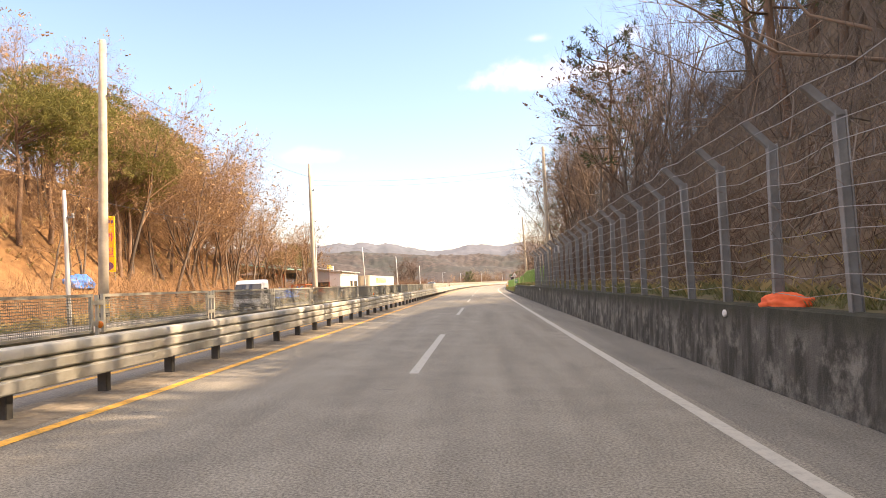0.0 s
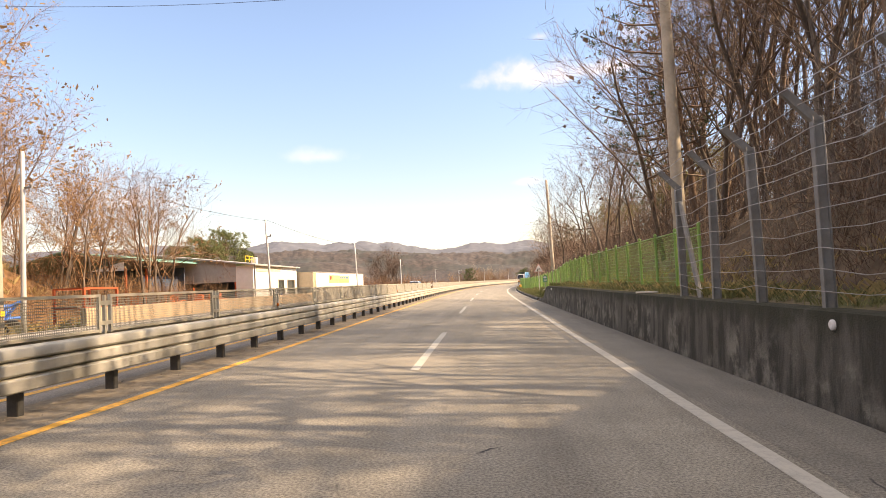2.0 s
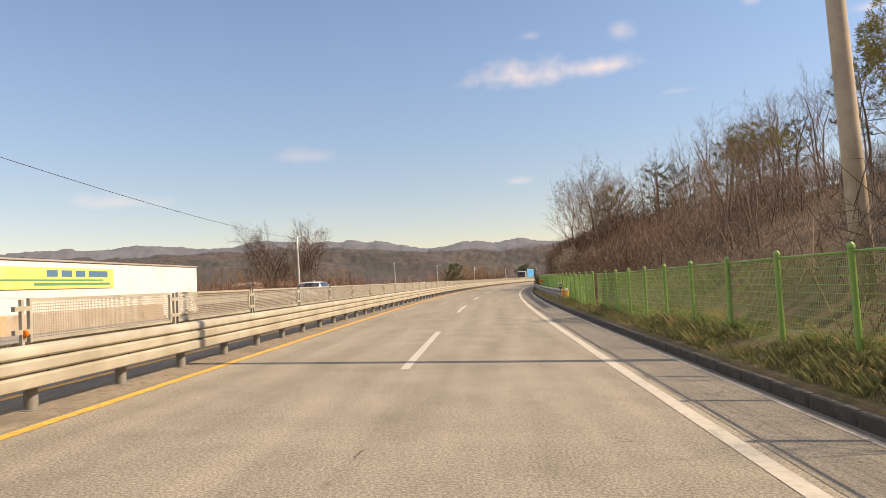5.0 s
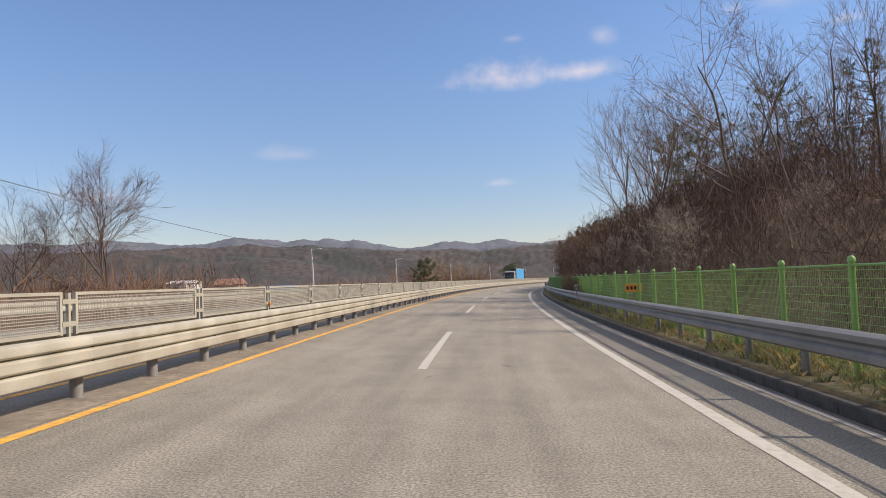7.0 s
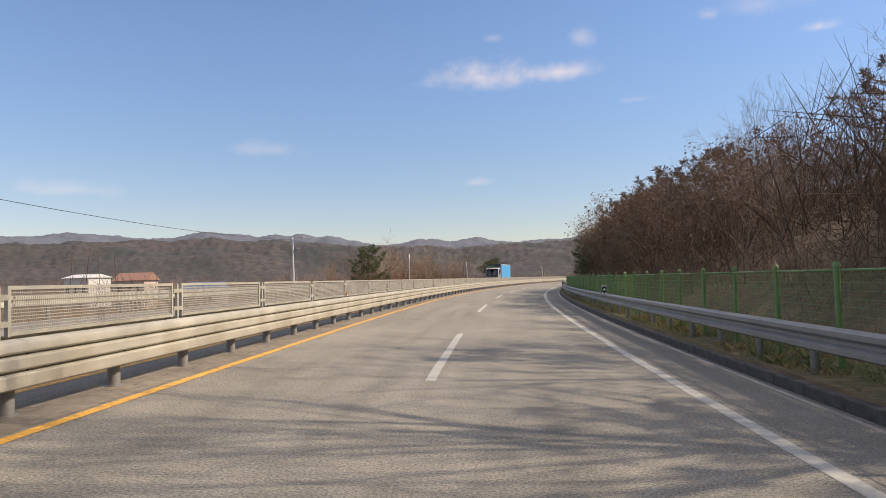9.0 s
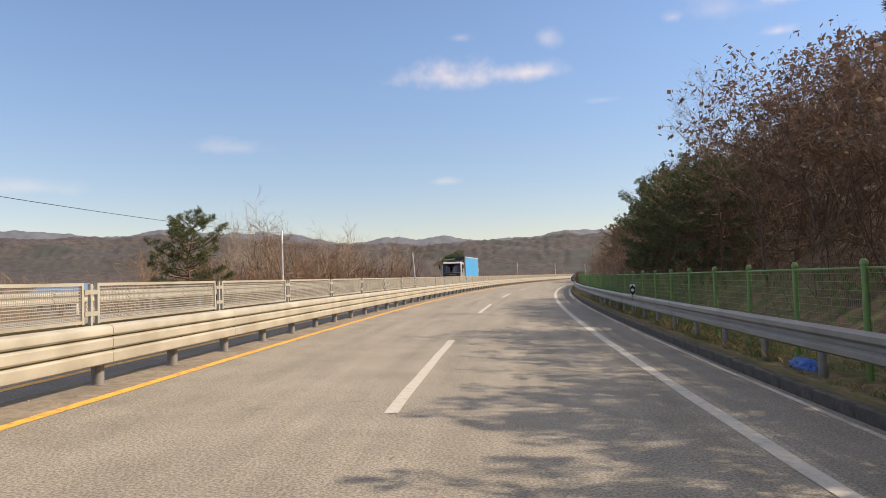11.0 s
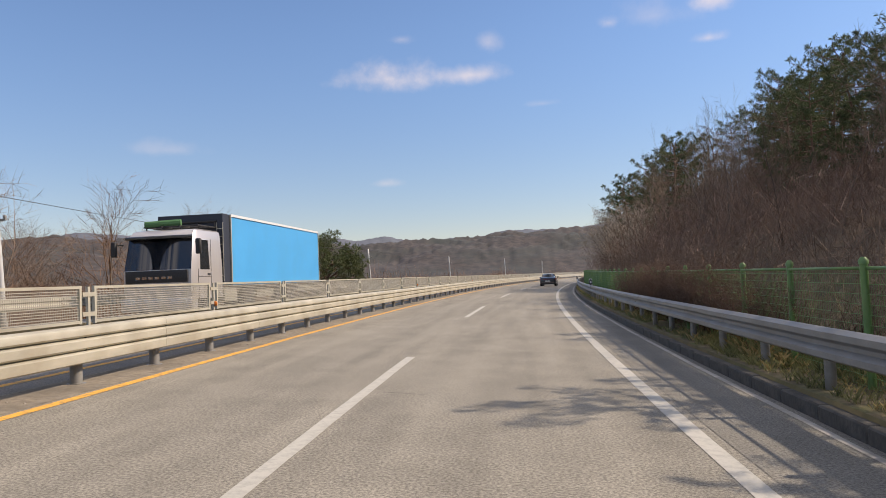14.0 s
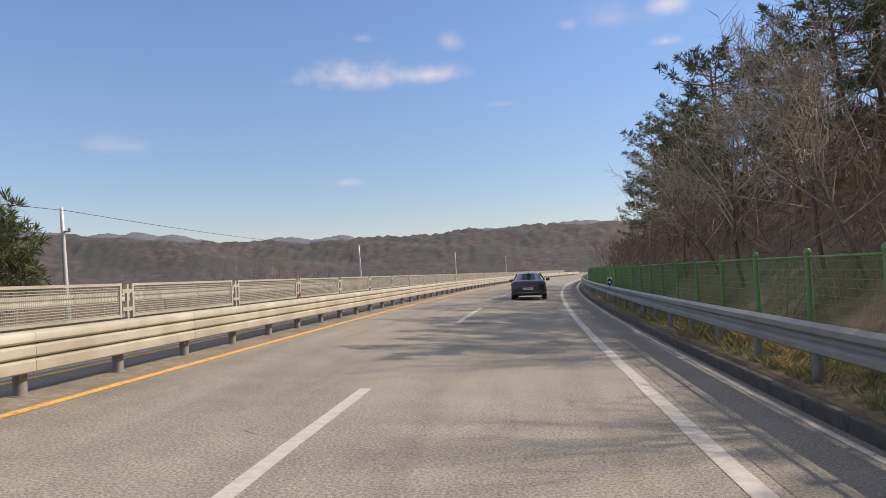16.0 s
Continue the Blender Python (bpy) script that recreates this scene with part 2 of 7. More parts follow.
def asphalt(name, dark, light):
    """Worn asphalt: aggregate speckle, paler wheel tracks, patches and hairline cracks; UV holds (u, s) in metres."""
    m, nt, n, l, bs = tree_of(name)
    uv = n.new("ShaderNodeUVMap")
    sep = n.new("ShaderNodeSeparateXYZ")
    l.new(uv.outputs[0], sep.inputs[0])
    fine = n.new("ShaderNodeTexNoise")
    fine.inputs["Scale"].default_value, fine.inputs["Detail"].default_value, fine.inputs["Roughness"].default_value = 38, 8, 0.76
    l.new(uv.outputs[0], fine.inputs["Vector"])
    ramp = n.new("ShaderNodeValToRGB")
    ramp.color_ramp.elements[0].position, ramp.color_ramp.elements[1].position = 0.405, 0.605
    ramp.color_ramp.elements[0].color, ramp.color_ramp.elements[1].color = (*dark, 1), (*light, 1)
    l.new(fine.outputs[0], ramp.inputs[0])
    mp = n.new("ShaderNodeMapping")
    mp.inputs["Scale"].default_value = (1.1, 0.07, 1)
    l.new(uv.outputs[0], mp.inputs[0])
    lane = n.new("ShaderNodeTexNoise")
    lane.inputs["Scale"].default_value, lane.inputs["Detail"].default_value = 1.6, 5
    l.new(mp.outputs[0], lane.inputs["Vector"])
    blot = n.new("ShaderNodeTexNoise")
    blot.inputs["Scale"].default_value, blot.inputs["Detail"].default_value, blot.inputs["Roughness"].default_value = 0.9, 8, 0.7
    l.new(uv.outputs[0], blot.inputs["Vector"])
    add = n.new("ShaderNodeMath")
    add.operation = "ADD"
    l.new(lane.outputs[0], add.inputs[0])
    l.new(blot.outputs[0], add.inputs[1])
    vr = n.new("ShaderNodeMapRange")
    vr.inputs["From Min"].default_value, vr.inputs["From Max"].default_value = 0.7, 1.3
    vr.inputs["To Min"].default_value, vr.inputs["To Max"].default_value = 0.74, 1.22
    l.new(add.outputs[0], vr.inputs[0])
    hs = n.new("ShaderNodeHueSaturation")
    l.new(vr.outputs[0], hs.inputs["Value"])
    l.new(ramp.outputs[0], hs.inputs["Color"])
    wob = n.new("ShaderNodeTexNoise")
    wob.inputs["Scale"].default_value, wob.inputs["Detail"].default_value = 1.3, 6
    l.new(uv.outputs[0], wob.inputs["Vector"])
    wmix = n.new("ShaderNodeMixRGB")
    wmix.inputs[0].default_value = 0.25
    l.new(uv.outputs[0], wmix.inputs[1])
    l.new(wob.outputs["Color"], wmix.inputs[2])
    vo = n.new("ShaderNodeTexVoronoi")
    vo.feature = "DISTANCE_TO_EDGE"
    vo.inputs["Scale"].default_value = 0.33
    l.new(wmix.outputs[0], vo.inputs["Vector"])
    cr = n.new("ShaderNodeMapRange")
    cr.inputs["From Min"].default_value, cr.inputs["From Max"].default_value = 0.001, 0.004
    cr.inputs["To Min"].default_value, cr.inputs["To Max"].default_value = 1.0, 0.0
    l.new(vo.outputs[0], cr.inputs[0])
    gate = n.new("ShaderNodeMapRange")
    gate.inputs["From Min"].default_value, gate.inputs["From Max"].default_value = 0.60, 0.70
    l.new(wob.outputs[0], gate.inputs[0])
    cm = n.new("ShaderNodeMath")
    cm.operation = "MULTIPLY"
    l.new(cr.outputs[0], cm.inputs[0])
    l.new(gate.outputs[0], cm.inputs[1])
    cx = n.new("ShaderNodeMixRGB")
    cx.inputs[2].default_value = (0.03, 0.03, 0.03, 1)
    l.new(cm.outputs[0], cx.inputs[0])
    l.new(hs.outputs[0], cx.inputs[1])
    l.new(cx.outputs[0], bs.inputs["Base Color"])
    bs.inputs["Roughness"].default_value = 0.85
    bs.inputs["Specular IOR Level"].default_value = 0.35
    bp = n.new("ShaderNodeBump")
    bp.inputs["Strength"].default_value, bp.inputs["Distance"].default_value = 0.5, 0.012
    l.new(fine.outputs[0], bp.inputs["Height"])
    l.new(bp.outputs[0], bs.inputs["Normal"])
    return m


def road_paint(name, c, worn):
    m, nt, n, l, bs = tree_of(name)
    tc = n.new("ShaderNodeTexCoord")
    a = n.new("ShaderNodeTexNoise")
    a.inputs["Scale"].default_value, a.inputs["Detail"].default_value, a.inputs["Roughness"].default_value = 9, 9, 0.75
    l.new(tc.outputs["Object"], a.inputs["Vector"])
    r = n.new("ShaderNodeValToRGB")
    r.color_ramp.elements[0].position, r.color_ramp.elements[1].position = 0.38, 0.54
    r.color_ramp.elements[0].color, r.color_ramp.elements[1].color = (*worn, 1), (*c, 1)
    l.new(a.outputs[0], r.inputs[0])
    l.new(r.outputs[0], bs.inputs["Base Color"])
    bs.inputs["Roughness"].default_value = 0.7
    return m


def leafy(name, c1, c2, thin=0.0):
    """Foliage and twigs: colour varies by island and by tree."""
    m, nt, n, l, bs = tree_of(name)
    g = n.new("ShaderNodeNewGeometry")
    oi = n.new("ShaderNodeObjectInfo")
    add = n.new("ShaderNodeMath")
    add.operation = "MULTIPLY_ADD"
    add.inputs[1].default_value = 0.5
    l.new(oi.outputs["Random"], add.inputs[0])
    half = n.new("ShaderNodeMath")
    half.operation = "MULTIPLY"
    half.inputs[1].default_value = 0.5
    l.new(g.outputs["Random Per Island"], half.inputs[0])
    l.new(half.outputs[0], add.inputs[2])
    r = n.new("ShaderNodeValToRGB")
    r.color_ramp.elements[0].position, r.color_ramp.elements[1].position = 0.15, 0.85
    r.color_ramp.elements[0].color, r.color_ramp.elements[1].color = (*c1, 1), (*c2, 1)
    l.new(add.outputs[0], r.inputs[0])
    l.new(r.outputs[0], bs.inputs["Base Color"])
    bs.inputs["Roughness"].default_value = 0.75
    bs.inputs["Specular IOR Level"].default_value = 0.2
    if thin:                                         # light shines through thin leaves
        tr, mx = n.new("ShaderNodeBsdfTranslucent"), n.new("ShaderNodeMixShader")
        l.new(r.outputs[0], tr.inputs[0])
        mx.inputs[0].default_value = thin
        l.new(bs.outputs[0], mx.inputs[1])
        l.new(tr.outputs[0], mx.inputs[2])
        l.new(mx.outputs[0], n["Material Output"].inputs[0])
    return m


def plain(name, c, rough=0.5, metal=0.0, spec=0.5):
    m, nt, n, l, bs = tree_of(name)
    bs.inputs["Base Color"].default_value = (*c, 1)
    bs.inputs["Roughness"].default_value, bs.inputs["Metallic"].default_value = rough, metal
    bs.inputs["Specular IOR Level"].default_value = spec
    return m


A_ROAD = asphalt("asphalt", (0.118, 0.109, 0.090), (0.340, 0.315, 0.262))
A_OPP = asphalt("asphalt_opposite", (0.13, 0.122, 0.11), (0.29, 0.275, 0.25))
WHITE_PAINT = road_paint("white_road_paint", (0.43, 0.415, 0.365), (0.33, 0.32, 0.285))
YELLOW_PAINT = road_paint("yellow_road_paint", (0.75, 0.38, 0.05), (0.35, 0.21, 0.07))
# dirt and the shade on the road-facing side are both in this dark colour
KERB = surf("kerb_concrete", (0.035, 0.033, 0.030), (0.105, 0.097, 0.085), 5.0, 0.9, 0.4, dirt=(0.03, 0.028, 0.022), dirt_scale=1.2, dirt_amount=0.8)
GALV = surf("galvanised_steel", (0.39, 0.375, 0.31), (0.51, 0.485, 0.40), 3.0, 0.55, 0.05, metal=0.25, dirt=(0.30, 0.26, 0.19), dirt_scale=1.5, dirt_amount=0.5, streak=(1, 0.4, 1))
GALV_OLD = surf("weathered_galvanised_steel", (0.40, 0.395, 0.345), (0.54, 0.525, 0.455), 3.0, 0.6, 0.06, metal=0.2, dirt=(0.17, 0.16, 0.12), dirt_scale=1.5, dirt_amount=0.6, streak=(1, 0.4, 1))
POST = surf("grey_steel_post", (0.20, 0.20, 0.19), (0.31, 0.31, 0.30), 6.0, 0.55, 0.05, metal=0.3, dirt=(0.18, 0.14, 0.10), dirt_scale=3)
BOLT = plain("dark_bolt", (0.06, 0.055, 0.05), 0.6, 0.5)
MESHW = surf("cream_mesh_wire", (0.30, 0.285, 0.24), (0.39, 0.37, 0.32), 4, 0.6, 0.0, metal=0.2)
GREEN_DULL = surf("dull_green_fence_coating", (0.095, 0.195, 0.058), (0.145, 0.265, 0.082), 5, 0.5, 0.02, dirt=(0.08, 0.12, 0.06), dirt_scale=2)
# darker copy of the screen wire: shade of the first stretch put into its colour
MESHD = surf("shaded_mesh_wire", (0.17, 0.175, 0.15), (0.26, 0.26, 0.225), 4, 0.6, 0.0, metal=0.2)
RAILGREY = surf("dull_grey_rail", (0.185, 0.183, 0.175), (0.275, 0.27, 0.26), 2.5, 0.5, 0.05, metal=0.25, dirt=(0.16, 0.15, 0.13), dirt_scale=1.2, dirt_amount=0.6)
GREEN = surf("green_fence_coating", (0.165, 0.33, 0.075), (0.23, 0.41, 0.11), 5, 0.45, 0.02, dirt=(0.17, 0.26, 0.10), dirt_scale=2)
WIREPOST = surf("grey_fence_post", (0.16, 0.165, 0.165), (0.26, 0.265, 0.26), 5, 0.6, 0.03, metal=0.2, dirt=(0.14, 0.12, 0.10), dirt_scale=3)
WIRE = plain("fence_wire", (0.36, 0.36, 0.36), 0.5, 0.4)
CONPOLE = surf("concrete_pole", (0.42, 0.36, 0.28), (0.56, 0.49, 0.39), 4, 0.85, 0.15, dirt=(0.25, 0.21, 0.16), dirt_scale=0.9, dirt_amount=0.6)
STEELPOLE = surf("pale_steel_pole", (0.50, 0.50, 0.49), (0.62, 0.62, 0.60), 4, 0.5, 0.03, metal=0.2, dirt=(0.3, 0.28, 0.25), dirt_scale=1.0)
CABLE = plain("black_cable", (0.03, 0.03, 0.035), 0.6)
SOIL = surf("ground_litter", (0.075, 0.055, 0.035), (0.19, 0.135, 0.08), 1.1, 0.95, 0.6, dirt=(0.10, 0.11, 0.045), dirt_scale=0.12, dirt_amount=0.7, bump_scale=6, spec=0.1)
LITTER = surf("rusty_leaf_litter", (0.14, 0.075, 0.036), (0.28, 0.155, 0.075), 1.6, 0.95, 0.7, dirt=(0.13, 0.075, 0.04), dirt_scale=0.25, dirt_amount=0.7, bump_scale=9, spec=0.1)
WOODSOIL = surf("dark_woodland_litter", (0.09, 0.068, 0.050), (0.20, 0.145, 0.10), 1.6, 0.95, 0.7, dirt=(0.07, 0.06, 0.038), dirt_scale=0.25, dirt_amount=0.6, bump_scale=9, spec=0.1)
TURF = surf("patchy_turf", (0.085, 0.070, 0.048), (0.20, 0.165, 0.105), 5.0, 0.95, 0.8, dirt=(0.10, 0.12, 0.045), dirt_scale=1.6, dirt_amount=0.75, bump_scale=14, spec=0.1)
BARK = surf("grey_brown_bark", (0.075, 0.058, 0.045), (0.17, 0.135, 0.105), 9, 0.9, 0.4, streak=(1, 1, 0.25), rand=0.25)
TWIG = leafy("bare_twigs", (0.11, 0.077, 0.057), (0.29, 0.21, 0.155))
REDTWIG = leafy("red_brown_scrub", (0.125, 0.08, 0.06), (0.31, 0.205, 0.15))
GREYTWIG = leafy("grey_brown_twigs", (0.085, 0.070, 0.060), (0.21, 0.175, 0.15))
RUSTTWIG = leafy("rusty_twigs", (0.14, 0.078, 0.045), (0.32, 0.20, 0.115))
RUSTTWIG2 = leafy("dull_rusty_twigs", (0.11, 0.06, 0.036), (0.26, 0.15, 0.09))
DARKTWIG = leafy("dark_brown_twigs", (0.06, 0.038, 0.028), (0.16, 0.10, 0.07))
PALETWIG = leafy("pale_twigs", (0.26, 0.21, 0.16), (0.42, 0.35, 0.27))
PINE = leafy("pine_needles", (0.04, 0.056, 0.030), (0.115, 0.14, 0.065), 0.25)
LIGHTPINE = leafy("light_pine_needles", (0.07, 0.09, 0.040), (0.18, 0.20, 0.085), 0.3)
OLIVE = leafy("sunlit_pine_needles", (0.12, 0.115, 0.035), (0.27, 0.245, 0.08), 0.35)
BRONZE = leafy("bronze_winter_needles", (0.085, 0.06, 0.042), (0.21, 0.14, 0.095), 0.25)
PINEBARK = surf("pine_bark", (0.09, 0.055, 0.035), (0.21, 0.13, 0.085), 7, 0.9, 0.5, streak=(1, 1, 0.3), rand=0.2)
GRASS = leafy("verge_grass", (0.085, 0.105, 0.040), (0.25, 0.245, 0.115), 0.4)
STRAW = leafy("dry_grass", (0.26, 0.20, 0.09), (0.46, 0.36, 0.18), 0.45)
RUSTLEAF = leafy("rust_leaves", (0.28, 0.165, 0.085), (0.48, 0.32, 0.17), 0.4)
DRYLEAF = leafy("withered_leaves", (0.110, 0.072, 0.054), (0.22, 0.145, 0.105), 0.3)


# ---- mesh helpers ----
def mesh_of(name, verts, faces, mat, flat=True, uvs=None):
    me = bpy.data.meshes.new(name)
    me.from_pydata([tuple(v) for v in verts], [], faces)
    me.materials.append(mat)
    if uvs is not None:
        lay = me.uv_layers.new(name="UVMap")
        for lp in me.loops:
            lay.data[lp.index].uv = uvs[lp.vertex_index]
    if not flat:
        for p in me.polygons:
            p.use_smooth = True
    me.update()
    return me


def part(name, me, parent, label="", m=None):
    ob = new(name, me)
    ob.parent = parent
    if m is not None:
        ob.matrix_basis = m
    if label:
        tagged(ob, label)
    return ob


def thing(name, m, label, category, group="", kind=""):
    ob = new(name)
    ob.empty_display_size = 0.3
    ob.matrix_basis = m
    return tagged(ob, label, category, group, kind)


class Geo:
    """Collects boxes, tubes and prisms into one mesh."""

    def __init__(self):
        self.v, self.f = [], []

    def add(self, verts, faces):
        k = len(self.v)
        self.v += [Vector(x) for x in verts]
        self.f += [tuple(i + k for i in f) for f in faces]
        return self

    def box(self, x0, y0, z0, x1, y1, z1, m=None):
        vs = [Vector((x, y, z)) for z in (z0, z1) for y in (y0, y1) for x in (x0, x1)]
        if m is not None:
            vs = [m @ v for v in vs]
        return self.add(vs, [(0, 2, 3, 1), (4, 5, 7, 6), (0, 1, 5, 4), (2, 6, 7, 3), (0, 4, 6, 2), (1, 3, 7, 5)])

    def bar(self, a, b, r, n=4, r2=None, cap=True):
        a, b = Vector(a), Vector(b)
        d = (b - a).normalized()
        x = d.orthogonal().normalized()
        y = d.cross(x)
        r2 = r if r2 is None else r2
        vs = [a + (x * math.cos(t) + y * math.sin(t)) * r for t in (2 * math.pi * (i + 0.5) / n for i in range(n))]
        vs += [b + (x * math.cos(t) + y * math.sin(t)) * r2 for t in (2 * math.pi * (i + 0.5) / n for i in range(n))]
        fs = [(i, (i + 1) % n, n + (i + 1) % n, n + i) for i in range(n)]
        if cap:
            fs += [tuple(range(n - 1, -1, -1)), tuple(range(n, 2 * n))]
        return self.add(vs, fs)

    def tube(self, pts, radii, n=5):
        """A tapered tube through points."""
        pts = [Vector(p) for p in pts]
        k = len(self.v)
        x = None
        for i, p in enumerate(pts):
            d = (pts[min(i + 1, len(pts) - 1)] - pts[max(i - 1, 0)]).normalized()
            x = d.orthogonal().normalized() if x is None else (x - d * x.dot(d)).normalized()
            y = d.cross(x)
            for j in range(n):
                t = 2 * math.pi * j / n
                self.v.append(p + (x * math.cos(t) + y * math.sin(t)) * radii[i])
        for i in range(len(pts) - 1):
            for j in range(n):
                a, b = k + i * n + j, k + i * n + (j + 1) % n
                self.f.append((a, b, b + n, a + n))
        return self

    def lathe(self, prof, n=12, m=None):
        """Profile of (radius, z) turned about z."""
        k = len(self.v)
        for r, z in prof:
            for j in range(n):
                t = 2 * math.pi * j / n
                v = Vector((r * math.cos(t), r * math.sin(t), z))
                self.v.append(m @ v if m is not None else v)
        for i in range(len(prof) - 1):
            for j in range(n):
                a, b = k + i * n + j, k + i * n + (j + 1) % n
                self.f.append((a, b, b + n, a + n))
        self.f.append(tuple(k + j for j in range(n - 1, -1, -1)))
        self.f.append(tuple(k + (len(prof) - 1) * n + j for j in range(n)))
        return self

    def prism(self, outline, x0, x1, m=None):
        """Outline of (y, z) extruded along x."""
        n = len(outline)
        vs = [Vector((x, y, z)) for x in (x0, x1) for y, z in outline]
        if m is not None:
            vs = [m @ v for v in vs]
        return self.add(vs, [tuple(range(n - 1, -1, -1)), tuple(range(n, 2 * n))] + [(i, (i + 1) % n, n + (i + 1) % n, n + i) for i in range(n)])

    def mesh(self, name, mat, flat=True):
        return mesh_of(name, self.v, self.f, mat, flat)


def bevelled(me, width, segments=2):
    """Rounds the edges of a mesh in place."""
    bm = bmesh.new()
    bm.from_mesh(me)
    bmesh.ops.remove_doubles(bm, verts=bm.verts, dist=1e-4)
    bmesh.ops.recalc_face_normals(bm, faces=bm.faces)
    es = [e for e in bm.edges if len(e.link_faces) == 2 and e.calc_face_angle(0) > radians(25)]
    bmesh.ops.bevel(bm, geom=es, offset=width, segments=segments, affect="EDGES", clamp_overlap=True, profile=0.5)
    bm.to_mesh(me)
    bm.free()
    for p in me.polygons:
        p.use_smooth = True
    me.set_sharp_from_angle(angle=radians(40))
    return me


def sweep(name, prof, s0, s1, step, mat, hfun=None, closed=False, jitter=0.0, ufun=None):
    """A cross-section of (u, h) drawn along the road; UV holds (u, s)."""
    ns = max(2, int(round((s1 - s0) / step)) + 1)
    vs, uvs, fs = [], [], []
    n = len(prof)
    for i in range(ns):
        s = s0 + (s1 - s0) * i / (ns - 1)
        k = hfun(s) if hfun else 1.0
        du = ufun(s) if ufun else 0.0
        for j, (u, h) in enumerate(prof):
            w = jitter * fbm(s * 0.7, u * 2.0, 9.0) if jitter else 0.0
            vs.append(P(s, u + w + du, h * k))
            uvs.append((u, s))
    for i in range(ns - 1):
        for j in range(n if closed else n - 1):
            a, b = i * n + j, i * n + (j + 1) % n
            fs.append((a, b, b + n, a + n))
    if closed:
        fs += [tuple(range(n)), tuple(range((ns - 1) * n + n - 1, (ns - 1) * n - 1, -1))]
    return mesh_of(name, vs, fs, mat, True, uvs)


# ---- ground, road, kerb and wall ----
def build_ground():
    us = [-2000, -1500, -1100, -800, -600, -450, -340, -260, -200, -160, -130, -105, -85, -70, -58, -48, -40, -34, -29, -25, -22, -19.5, -17.5, -16, -15, -14.2, -13.5, -12.9,
          -9, -4.5, 0, 4.9, 5.04, 5.2, 5.3, 5.8, 6.4, 7.2, 8.4, 10, 12, 14.5, 17.5, 21, 25, 30, 36, 44, 54, 68, 85, 110, 150, 220, 320, 450]
    ss = list(range(-400, -60, 40)) + list(range(-60, 460, 4)) + list(range(460, 700, 20)) + list(range(700, 2600, 100))
    vs = [PZ(s, u, ground_z(s, u)) for s in ss for u in us]
    n = len(us)
    fs = [(i * n + j, i * n + j + 1, (i + 1) * n + j + 1, (i + 1) * n + j) for i in range(len(ss) - 1) for j in range(n - 1)]
    me = mesh_of("ground", vs, fs, SOIL, False)
    me.materials.append(LITTER)
    me.materials.append(WOODSOIL)
    me.materials.append(TURF)
    for k, p in enumerate(me.polygons):
        s, u = ss[k // (n - 1)], us[k % (n - 1)]
        if u < -20 and u > -130 and s < 104 - 0.2 * (u + 20):
            p.material_index = 1
        elif u >= 7.0:
            p.material_index = 2
        elif 4.9 < u < 7.0:
            p.material_index = 3
    return tagged(new("ground", me), "brown leaf litter and dry winter grass over soil", "ground", kind="structure")


build_ground()
road = tagged(new("road", sweep("road", [(-4.4, 0), (-3.3, 0), (0, 0), (3.6, 0), (4.95, 0)], -60, 700, 2.0, A_ROAD)),
              "worn grey asphalt carriageway with two lanes", "road", kind="structure")
opposite = tagged(new("road_opposite", sweep("road_opposite", [(-12.7, 0), (-8.5, 0), (-4.4, 0)], -60, 700, 2.0, A_OPP)),
                  "grey asphalt carriageway for oncoming traffic", "road", kind="structure")
DUST = surf("roadside_dust", (0.17, 0.145, 0.11), (0.30, 0.26, 0.205), 9.0, 0.95, 0.25, dirt=(0.13, 0.115, 0.095), dirt_scale=0.9, dirt_amount=0.7, bump_scale=60, spec=0.2)
part("dust_strip", sweep("dust_strip", [(-4.34, 0.004), (-3.50, 0.004)], -60, 600, 1.0, DUST, jitter=0.03), road, "tan dust gathered along the median")
part("shoulder", sweep("shoulder", [(3.72, 0.004), (4.96, 0.004)], -60, 600, 2.0, asphalt("shoulder_asphalt", (0.10, 0.094, 0.080), (0.26, 0.245, 0.21)), jitter=0.015), road, "browner asphalt of the hard shoulder")
part("edge_line", sweep("edge_line", [(3.435, 0.005), (3.615, 0.005)], -60, 600, 1.0, WHITE_PAINT, jitter=0.012), road, "solid white edge line, worn thin")
part("centre_line", sweep("centre_line", [(-3.43, 0.005), (-3.28, 0.005)], -60, 600, 1.0, YELLOW_PAINT, jitter=0.012, ufun=lambda s: float(np.interp(s, [50, 75, 200, 225, 262, 292], [0.07, 0.0, 0.0, -0.11, -0.11, 0.0]))), road, "solid yellow line beside the median rail")
part("centre_line", sweep("centre_line_opposite", [(-4.98, 0.005), (-4.84, 0.005)], -60, 600, 1.0, YELLOW_PAINT, jitter=0.012), opposite, "solid yellow line")
part("edge_line", sweep("edge_line_opposite", [(-11.9, 0.005), (-11.75, 0.005)], -60, 600, 1.0, WHITE_PAINT, jitter=0.012), opposite)
for k in range(-3, 28):
    a = 13.6 + 20 * k
    part("lane_dash", sweep("lane_dash", [(-0.075, 0.005), (0.075, 0.005)], a - (1.2 if k == 13 else 0.0), a + 8.4, 0.7, WHITE_PAINT, jitter=0.01), road)
    part("lane_dash", sweep("lane_dash_opposite", [(-8.45, 0.005), (-8.3, 0.005)], a + 4, a + 12.4, 1.2, WHITE_PAINT), opposite)


